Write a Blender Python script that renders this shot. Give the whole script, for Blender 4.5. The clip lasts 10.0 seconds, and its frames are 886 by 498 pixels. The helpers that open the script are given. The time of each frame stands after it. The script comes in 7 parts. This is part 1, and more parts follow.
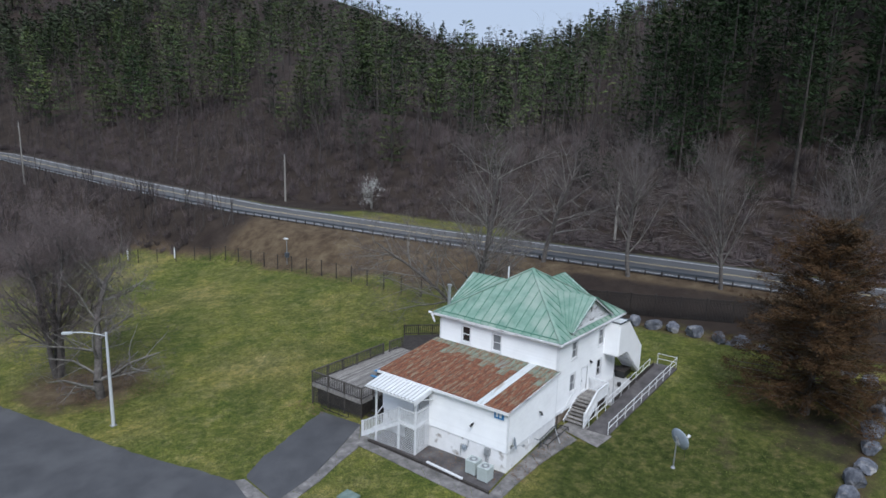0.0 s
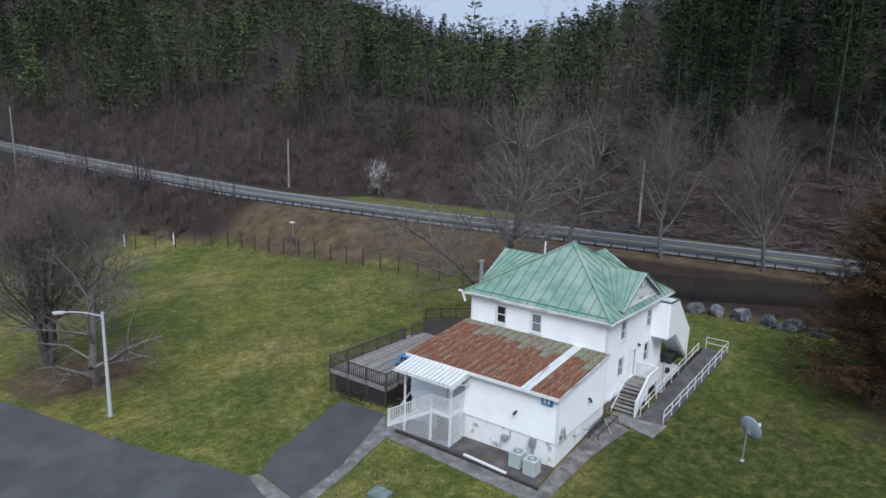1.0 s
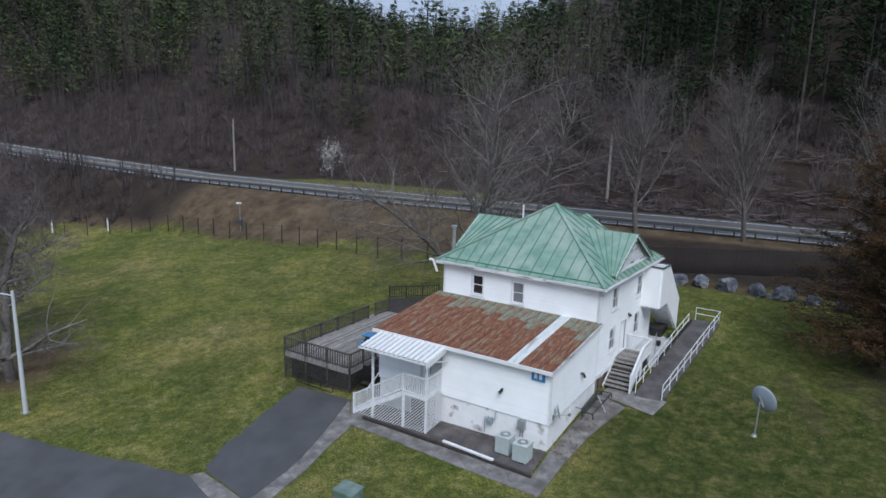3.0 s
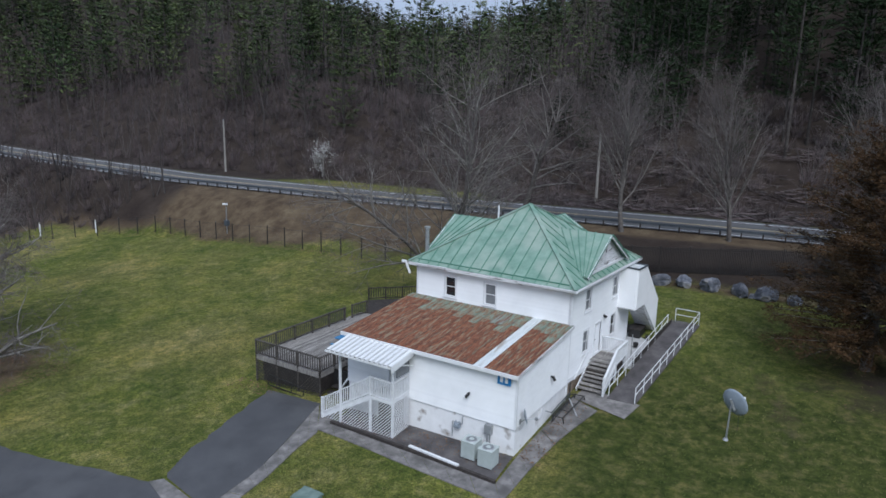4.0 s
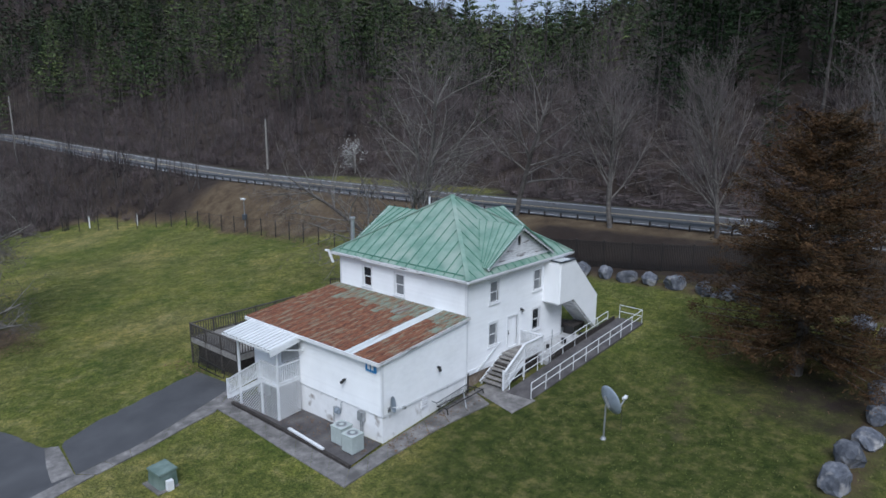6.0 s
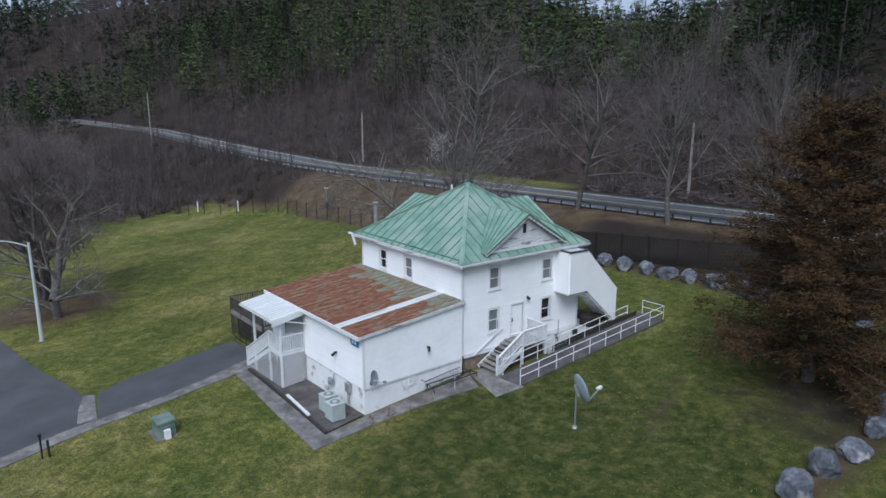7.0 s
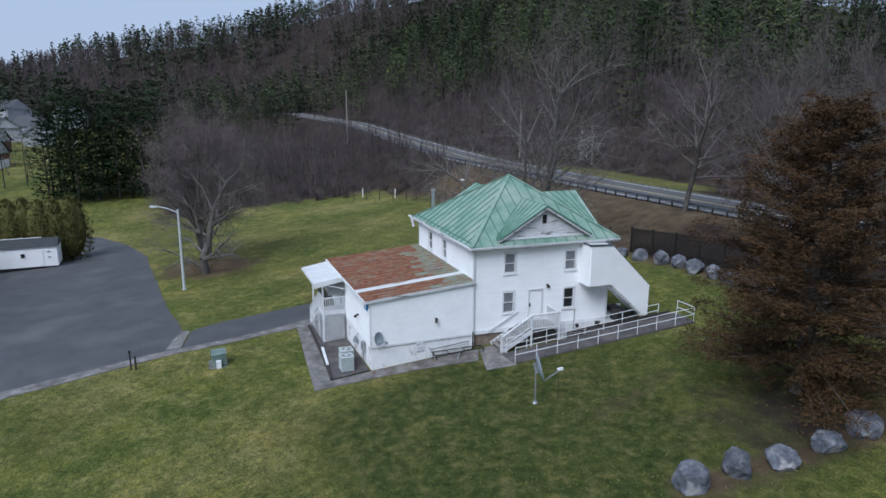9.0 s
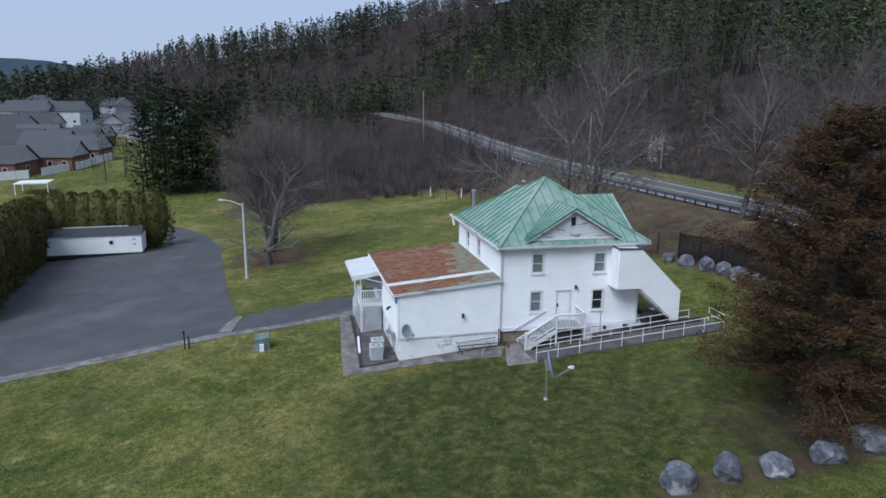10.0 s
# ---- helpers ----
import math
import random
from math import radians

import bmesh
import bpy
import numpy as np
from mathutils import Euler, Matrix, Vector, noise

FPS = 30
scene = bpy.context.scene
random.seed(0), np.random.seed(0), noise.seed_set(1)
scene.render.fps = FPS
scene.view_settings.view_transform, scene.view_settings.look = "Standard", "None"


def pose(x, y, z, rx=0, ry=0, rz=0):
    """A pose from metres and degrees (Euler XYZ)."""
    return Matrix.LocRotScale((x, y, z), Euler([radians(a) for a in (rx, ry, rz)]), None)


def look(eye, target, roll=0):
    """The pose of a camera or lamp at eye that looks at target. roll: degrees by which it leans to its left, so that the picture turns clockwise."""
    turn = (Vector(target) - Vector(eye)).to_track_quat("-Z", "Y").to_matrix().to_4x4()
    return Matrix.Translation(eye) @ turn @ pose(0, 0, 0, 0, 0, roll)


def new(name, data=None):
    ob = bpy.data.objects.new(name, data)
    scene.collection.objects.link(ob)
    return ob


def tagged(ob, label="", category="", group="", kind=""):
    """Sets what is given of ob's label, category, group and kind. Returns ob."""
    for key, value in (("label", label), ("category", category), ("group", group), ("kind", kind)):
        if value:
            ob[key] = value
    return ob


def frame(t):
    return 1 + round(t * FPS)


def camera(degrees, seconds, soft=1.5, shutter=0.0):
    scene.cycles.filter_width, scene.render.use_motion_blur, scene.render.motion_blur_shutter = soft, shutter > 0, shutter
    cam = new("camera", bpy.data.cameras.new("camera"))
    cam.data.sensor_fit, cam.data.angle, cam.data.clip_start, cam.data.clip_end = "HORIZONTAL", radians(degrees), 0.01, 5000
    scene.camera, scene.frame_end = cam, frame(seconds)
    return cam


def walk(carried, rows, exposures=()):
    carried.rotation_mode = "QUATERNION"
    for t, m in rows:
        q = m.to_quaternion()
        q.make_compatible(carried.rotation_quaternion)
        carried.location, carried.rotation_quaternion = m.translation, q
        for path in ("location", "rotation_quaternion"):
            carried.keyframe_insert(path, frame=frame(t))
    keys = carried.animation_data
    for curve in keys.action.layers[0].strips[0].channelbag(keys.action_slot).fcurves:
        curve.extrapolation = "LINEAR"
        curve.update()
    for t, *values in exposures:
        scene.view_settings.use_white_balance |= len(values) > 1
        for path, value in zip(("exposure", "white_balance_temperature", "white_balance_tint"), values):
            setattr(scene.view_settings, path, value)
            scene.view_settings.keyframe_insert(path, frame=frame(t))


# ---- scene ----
cam = camera(65.3, 10.0, 1.6)
METRES, EYE, TILT, LEAN, TURN = 50.0, 24.45, 0.0, 0.0, 36.0
ROWS = [
    (0.0, 0.0, 0.0, 0.0, 0.37, -12.65, -1.65),
    (0.5, -0.0292, 0.0487, -0.0287, 0.09, -12.68, -1.7),
    (1.0, -0.0515, 0.0925, -0.0626, 0.03, -12.74, -1.75),
    (1.5, -0.0692, 0.1288, -0.0953, -0.54, -12.75, -1.8),
    (2.0, -0.0774, 0.1575, -0.1165, -1.14, -12.79, -1.74),
    (2.5, -0.0759, 0.1811, -0.1283, -3.44, -12.78, -1.71),
    (4.0, -0.0317, 0.2003, -0.129, -3.89, -12.9, -1.4),
    (4.5, 0.0101, 0.2013, -0.1259, -3.76, -12.94, -1.23),
    (5.0, 0.0631, 0.1995, -0.1259, -3.63, -12.97, -1.08),
    (6.5, 0.2685, 0.1924, -0.1413, 10.67, -13.21, -0.24),
    (7.0, 0.3481, 0.1952, -0.1469, 14.97, -13.2, -0.09),
    (7.5, 0.4248, 0.1993, -0.1505, 16.55, -13.21, -0.26),
    (8.0, 0.4931, 0.2023, -0.1512, 20.07, -13.3, -0.27),
    (8.5, 0.5495, 0.2059, -0.1496, 26.59, -13.34, -0.23),
    (9.0, 0.5968, 0.2115, -0.1462, 32.93, -13.38, -0.24),
    (9.5, 0.6375, 0.2179, -0.1432, 36.37, -13.39, -0.33),
    (10.0, 0.6731, 0.2251, -0.1401, 40.11, -13.44, -0.49),
]
path = [(t, pose(0, 0, EYE, TILT, LEAN, TURN) @ pose(METRES * x, METRES * y, METRES * z, 90 + pitch, roll, yaw)) for t, x, y, z, yaw, pitch, roll in ROWS]
path += [
    (2.7, look((-8.572, 5.322, 17.937), (-9.591, 6.986, 17.495), 1.8)),
    (3.8, look((-7.675, 6.736, 17.939), (-8.700, 8.394, 17.492), 1.5)),
    (5.2, look((-2.252, 10.638, 18.107), (-3.299, 12.282, 17.657), 0.9)),
    (6.3, look((4.036, 14.873, 17.437), (2.680, 16.271, 16.985), 0.3)),
]
path.sort(key=lambda row: row[0])
walk(cam, path, [(0.0, 0.19, 6350, 12), (1.5, 0.14, 6310, 12), (3.0, 0.03, 6230, 12), (7.5, 0.05, 6090, 12), (10.0, 0.1, 6010, 12)])

# ---- world and light: an overcast sky, brighter behind the camera ----
world = bpy.data.worlds.new("overcast")
scene.world = world
world.use_nodes = True
wn = world.node_tree.nodes
wl = world.node_tree.links
sky = wn.new("ShaderNodeTexSky")
sky.sky_type = "NISHITA"
sky.sun_disc = False
sky.sun_elevation = radians(48)
sky.sun_rotation = radians(150)
dim = wn.new("ShaderNodeMix")
dim.data_type = "RGBA"
dim.inputs[0].default_value = 0.88
dim.inputs[7].default_value = (4.7, 5.75, 7.5, 1)
wl.new(sky.outputs[0], dim.inputs[6])
wl.new(dim.outputs[2], wn["Background"].inputs[0])
wn["Background"].inputs[1].default_value = 0.092
sun_data = bpy.data.lights.new("sun", "SUN")
sun_data.energy = 2.7
sun_data.angle = radians(35)
sun_data.color = (0.94, 0.975, 1.0)
sun = new("sun", sun_data)
sun.matrix_world = look((40, -50, 75), (0, 0, 0))
scene.view_settings.exposure = 0.0


# ---- materials ----
def material(name, colours, scale=1.0, rough=0.8, bump=0.0, bump_scale=20.0, stretch=(1, 1, 1), metal=0.0,
             stain=None, stain_scale=0.5, stain_at=0.6, stain_soft=0.1, tint=0.0, detail=6.0, spec=0.5, attr=""):
    """Noise between colours, stains with a shape of their own, a fine bump, and a tint that varies by piece or by island."""
    m = bpy.data.materials.new(name)
    m.use_nodes = True
    n, l = m.node_tree.nodes, m.node_tree.links
    b = n["Principled BSDF"]
    tc, mp = n.new("ShaderNodeTexCoord"), n.new("ShaderNodeMapping")
    mp.inputs["Scale"].default_value = stretch
    l.new(tc.outputs["Object"], mp.inputs["Vector"])
    nz = n.new("ShaderNodeTexNoise")
    nz.inputs["Scale"].default_value, nz.inputs["Detail"].default_value = scale, detail
    nz.inputs["Roughness"].default_value = 0.65
    l.new(mp.outputs[0], nz.inputs["Vector"])
    ramp = n.new("ShaderNodeValToRGB")
    while len(ramp.color_ramp.elements) < len(colours):
        ramp.color_ramp.elements.new(0.5)
    for i, c in enumerate(colours):
        e = ramp.color_ramp.elements[i]
        e.position, e.color = 0.3 + 0.4 * i / max(1, len(colours) - 1), (*c, 1)
    l.new(nz.outputs["Fac"], ramp.inputs[0])
    col = ramp.outputs[0]
    if stain:
        sn, sr, mx = n.new("ShaderNodeTexNoise"), n.new("ShaderNodeMapRange"), n.new("ShaderNodeMix")
        sn.inputs["Scale"].default_value, sn.inputs["Detail"].default_value = stain_scale, 5
        l.new(mp.outputs[0], sn.inputs["Vector"])
        sr.inputs["From Min"].default_value, sr.inputs["From Max"].default_value = stain_at - stain_soft, stain_at + stain_soft
        l.new(sn.outputs["Fac"], sr.inputs["Value"])
        mx.data_type = "RGBA"
        mx.inputs[7].default_value = (*stain, 1)
        l.new(sr.outputs[0], mx.inputs[0])
        l.new(col, mx.inputs[6])
        col = mx.outputs[2]
    if tint:
        hs, mr = n.new("ShaderNodeHueSaturation"), n.new("ShaderNodeMapRange")
        if attr == "object":
            src = n.new("ShaderNodeObjectInfo").outputs["Random"]
        elif attr:
            an = n.new("ShaderNodeAttribute")
            an.attribute_name = attr
            src = an.outputs["Fac"]
        else:
            src = n.new("ShaderNodeNewGeometry").outputs["Random Per Island"]
        mr.inputs["To Min"].default_value, mr.inputs["To Max"].default_value = 1 - tint, 1 + tint
        l.new(src, mr.inputs["Value"])
        l.new(mr.outputs[0], hs.inputs["Value"])
        l.new(col, hs.inputs["Color"])
        col = hs.outputs[0]
    l.new(col, b.inputs["Base Color"])
    b.inputs["Roughness"].default_value, b.inputs["Metallic"].default_value = rough, metal
    b.inputs["Specular IOR Level"].default_value = spec
    if bump:
        bn, bp = n.new("ShaderNodeTexNoise"), n.new("ShaderNodeBump")
        bn.inputs["Scale"].default_value, bn.inputs["Detail"].default_value = bump_scale, 4
        l.new(mp.outputs[0], bn.inputs["Vector"])
        bp.inputs["Strength"].default_value, bp.inputs["Distance"].default_value = bump, 0.05
        l.new(bn.outputs["Fac"], bp.inputs["Height"])
        l.new(bp.outputs[0], b.inputs["Normal"])
    return m


WHITE = material("white_siding", [(0.83, 0.835, 0.84), (0.88, 0.885, 0.89), (0.915, 0.92, 0.925)], 0.6, 0.6, 0.1, 30, tint=0.02)
TRIM = material("white_trim", [(0.66, 0.67, 0.68), (0.8, 0.8, 0.81)], 2.0, 0.55, 0.1, 40)
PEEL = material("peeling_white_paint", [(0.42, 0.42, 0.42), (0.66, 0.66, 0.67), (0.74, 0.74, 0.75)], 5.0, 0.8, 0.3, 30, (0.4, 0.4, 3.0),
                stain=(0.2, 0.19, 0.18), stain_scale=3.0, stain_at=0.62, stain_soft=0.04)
BLOCK = material("painted_block", [(0.74, 0.74, 0.735), (0.86, 0.86, 0.86)], 1.5, 0.85, 0.25, 25,
                 stain=(0.24, 0.2, 0.165), stain_scale=0.95, stain_at=0.63, stain_soft=0.06)
STONE = material("rubble_stone", [(0.1, 0.075, 0.055), (0.2, 0.15, 0.11), (0.28, 0.24, 0.2)], 3.0, 0.9, 0.6, 8, tint=0.3)
GREENROOF = material("green_roof_metal", [(0.11, 0.2, 0.155), (0.16, 0.27, 0.21), (0.24, 0.34, 0.28)], 1.1, 0.55, 0.08, 12, (1, 1, 1), 0.0,
                     (0.27, 0.34, 0.285), 0.6, 0.57, 0.12, tint=0.13)
GREENSEAM = material("green_roof_seam", [(0.05, 0.15, 0.105), (0.1, 0.25, 0.18)], 2.0, 0.5, 0.1, 20)
SKIRT = material("dull_green_skirt", [(0.06, 0.13, 0.1), (0.12, 0.22, 0.17)], 2.0, 0.6, 0.1, 20)
RUST = material("rusted_roof_metal", [(0.03, 0.014, 0.011), (0.115, 0.038, 0.021), (0.215, 0.079, 0.036), (0.29, 0.17, 0.1)], 3.4, 0.85, 0.25, 20, (6.0, 0.8, 1), 0.0,
                (0.2, 0.16, 0.105), 1.6, 0.58, 0.05, tint=0.25, detail=10.0)
FADED = material("half_rusted_roof_metal", [(0.06, 0.024, 0.017), (0.16, 0.066, 0.038), (0.22, 0.15, 0.09), (0.24, 0.27, 0.21)], 3.4, 0.8, 0.25, 20, (6.0, 0.8, 1), 0.0,
                 (0.17, 0.22, 0.17), 1.8, 0.5, 0.07, tint=0.25, detail=10.0)
ROOFPATCH = material("galvanised_panel", [(0.47, 0.5, 0.5), (0.66, 0.68, 0.68)], 2.0, 0.5, 0.1, 20, (2, 0.5, 1), stain=(0.36, 0.33, 0.29), stain_scale=1.2, stain_at=0.62, stain_soft=0.06)
GREYGREEN = material("worn_green_panel", [(0.13, 0.08, 0.05), (0.19, 0.22, 0.18), (0.26, 0.3, 0.27)], 2.4, 0.65, 0.1, 20, (6, 0.4, 1), 0.0, (0.16, 0.07, 0.045), 1.5, 0.55, 0.08)
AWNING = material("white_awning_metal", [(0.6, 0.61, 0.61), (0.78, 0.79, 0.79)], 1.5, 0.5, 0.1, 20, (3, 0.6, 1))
# darker awning grey, standing in for the shade down in the valleys
VALLEYSHADE = material("shaded_awning_valley", [(0.22, 0.225, 0.225), (0.36, 0.365, 0.36)], 2.0, 0.6, 0.1, 20)
GLASS = material("dark_glass", [(0.012, 0.014, 0.017), (0.02, 0.023, 0.027)], 1.0, 0.08, 0.0, spec=0.8)
BLIND = material("grey_screen", [(0.15, 0.16, 0.17), (0.22, 0.23, 0.24)], 3.0, 0.6)
DECKWOOD = material("weathered_deck", [(0.12, 0.11, 0.1), (0.22, 0.205, 0.19), (0.34, 0.32, 0.3)], 2.5, 0.85, 0.3, 20, (6, 0.7, 1), tint=0.35, attr="object")
DARKWOOD = material("dark_wood", [(0.015, 0.012, 0.01), (0.032, 0.026, 0.023), (0.062, 0.052, 0.045)], 4.0, 0.85, 0.3, 20, (1, 1, 3), tint=0.25)
ASPHALT = material("asphalt", [(0.05, 0.05, 0.053), (0.064, 0.064, 0.068), (0.08, 0.08, 0.084)], 0.5, 0.72, 0.3, 40,
                   stain=(0.1, 0.1, 0.103), stain_scale=0.22, stain_at=0.63, stain_soft=0.12)
ROADTAR = material("road_asphalt", [(0.09, 0.09, 0.092), (0.13, 0.129, 0.132)], 0.5, 0.95, 0.2, 30, (0.15, 1, 1), spec=0.2)
PAINTW = material("road_white", [(0.58, 0.58, 0.59), (0.76, 0.76, 0.76)], 2.0, 0.7)
PALECONC = material("pale_concrete", [(0.3, 0.3, 0.3), (0.42, 0.42, 0.42), (0.52, 0.52, 0.52)], 1.5, 0.9, 0.2, 25)
PAINTY = material("road_yellow", [(0.42, 0.33, 0.16), (0.55, 0.45, 0.25)], 2.0, 0.7)
CONCRETE = material("old_concrete", [(0.095, 0.089, 0.085), (0.175, 0.164, 0.157), (0.28, 0.264, 0.25)], 1.6, 0.9, 0.3, 30,
                    stain=(0.09, 0.085, 0.08), stain_scale=0.7, stain_at=0.6, stain_soft=0.1)
DARKSLAB = material("damp_slab", [(0.045, 0.04, 0.04), (0.085, 0.077, 0.077), (0.14, 0.128, 0.125)], 0.9, 0.85, 0.3, 30)
RAILWHITE = material("white_rail_paint", [(0.62, 0.63, 0.64), (0.78, 0.79, 0.8)], 3.0, 0.5)
GALV = material("galvanised_steel", [(0.3, 0.31, 0.32), (0.45, 0.46, 0.47)], 3.0, 0.45, metal=0.6)
GUARD = material("guardrail_steel", [(0.05, 0.06, 0.07), (0.085, 0.097, 0.11)], 1.5, 0.8, metal=0.0, spec=0.2)
BLACKIRON = material("black_iron", [(0.012, 0.011, 0.011), (0.035, 0.03, 0.028)], 3.0, 0.55)
LAMPGREY = material("lamp_post_grey", [(0.42, 0.44, 0.45), (0.55, 0.57, 0.58)], 1.5, 0.55)
BOULDER = material("blue_grey_rock", [(0.04, 0.045, 0.058), (0.105, 0.112, 0.132), (0.26, 0.26, 0.275)], 1.8, 0.9, 0.9, 6, tint=0.25, attr="object",
                   stain=(0.27, 0.26, 0.255), stain_scale=1.3, stain_at=0.6, stain_soft=0.05)
BARK = material("grey_bark", [(0.052, 0.045, 0.039), (0.1, 0.09, 0.082), (0.16, 0.146, 0.132)], 3.0, 0.95, 0.5, 15)
WOODBARK = material("grey_forest_bark", [(0.034, 0.028, 0.026), (0.062, 0.053, 0.05), (0.1, 0.088, 0.083)], 1.0, 0.95, 0.4, 10, tint=0.55, attr="tint")
PINEBARK = material("dark_pine_bark", [(0.02, 0.016, 0.014), (0.038, 0.032, 0.028), (0.065, 0.057, 0.052)], 1.0, 0.95, 0.4, 10, tint=0.35, attr="tint")
PALEBARK = material("pale_bark", [(0.105, 0.096, 0.086), (0.19, 0.178, 0.158), (0.28, 0.263, 0.235)], 3.0, 0.95, 0.4, 15)
FARWALL = material("far_pale_siding", [(0.4, 0.41, 0.43), (0.55, 0.56, 0.58)], 0.5, 0.8)
TWIG = material("bare_twigs", [(0.068, 0.051, 0.05), (0.114, 0.089, 0.087)], 0.3, 0.95, tint=0.35, attr="tint")
LIMB = material("pale_grey_limbs", [(0.1, 0.09, 0.08), (0.165, 0.15, 0.136), (0.25, 0.232, 0.21)], 3.0, 0.95, 0.3, 15)
REDTWIG = material("budding_twigs", [(0.086, 0.072, 0.068), (0.142, 0.12, 0.113)], 0.3, 0.95)
PINE = material("pine_needles", [(0.014, 0.024, 0.012), (0.022, 0.038, 0.017), (0.04, 0.058, 0.025)], 0.12, 0.95, tint=0.45, attr="tint", spec=0.1)
LIGHTPINE = material("olive_pine_needles", [(0.042, 0.064, 0.03), (0.074, 0.1, 0.044), (0.12, 0.14, 0.055)], 0.1, 0.95, tint=0.5, attr="tint", spec=0.1)
PURPLETWIG = material("reddish_twigs", [(0.112, 0.088, 0.085), (0.175, 0.138, 0.132)], 0.3, 0.95)
CEDARLEAF = material("bronze_cedar", [(0.028, 0.024, 0.014), (0.058, 0.036, 0.018), (0.085, 0.046, 0.023), (0.048, 0.046, 0.025)], 0.5, 0.95, tint=0.3, spec=0.1)
HEDGE = material("dark_arborvitae", [(0.055, 0.056, 0.018), (0.09, 0.086, 0.028), (0.125, 0.117, 0.04)], 0.7, 0.95, tint=0.25, spec=0.15)
# paler and greyer than PINE: haze of distance put into the needle colour
FARPINE = material("hazed_far_pines", [(0.03, 0.042, 0.026), (0.05, 0.064, 0.038), (0.085, 0.1, 0.056)], 0.05, 0.95, tint=0.4, attr="tint", spec=0.1)
BLOSSOM = material("white_blossom", [(0.45, 0.44, 0.42), (0.6, 0.6, 0.57)], 3.0, 0.9, tint=0.25)
POLEWOOD = material("utility_pole_wood", [(0.2, 0.185, 0.165), (0.33, 0.31, 0.28)], 4.0, 0.9, 0.2, 20, (1, 1, 0.3))
ACGREEN = material("air_conditioner_paint", [(0.37, 0.415, 0.4), (0.46, 0.505, 0.49)], 2.0, 0.5)
BOXGREEN = material("transformer_green", [(0.085, 0.13, 0.11), (0.13, 0.185, 0.16)], 2.0, 0.5, stain=(0.2, 0.26, 0.235), stain_scale=1.2, stain_at=0.55, stain_soft=0.12)
GREYWOOD = material("grey_rail_wood", [(0.028, 0.024, 0.021), (0.058, 0.05, 0.044), (0.105, 0.094, 0.084)], 4.0, 0.85, 0.3, 20, (1, 1, 3), tint=0.25)
BLADE = material("grass_blades", [(0.066, 0.087, 0.022), (0.11, 0.117, 0.034), (0.17, 0.15, 0.062)], 0.25, 0.9, tint=0.3, spec=0.2)
BLUE = material("sign_blue", [(0.02, 0.17, 0.42), (0.03, 0.21, 0.48)], 2.0, 0.4)
TARPBLUE = material("blue_table_top", [(0.03, 0.14, 0.3), (0.06, 0.22, 0.4)], 2.0, 0.5)
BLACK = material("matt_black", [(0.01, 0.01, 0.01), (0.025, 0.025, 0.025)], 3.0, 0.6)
DISHGREY = material("dish_grey", [(0.2, 0.24, 0.28), (0.3, 0.34, 0.38)], 1.5, 0.45)
SHINGLE = material("dark_shingle", [(0.025, 0.028, 0.03), (0.06, 0.065, 0.07)], 3.0, 0.9, 0.3, 20)
GREYSHINGLE = material("grey_shingle", [(0.045, 0.047, 0.053), (0.085, 0.087, 0.094)], 2.0, 0.9, tint=0.25, attr="object")
BRICK = material("red_brick_far", [(0.16, 0.075, 0.055), (0.24, 0.12, 0.09)], 2.0, 0.9)
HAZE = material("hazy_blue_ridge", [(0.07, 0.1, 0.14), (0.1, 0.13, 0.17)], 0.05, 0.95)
LEAVES = material("fallen_leaves", [(0.11, 0.06, 0.035), (0.2, 0.12, 0.07)], 2.0, 0.95, tint=0.4)


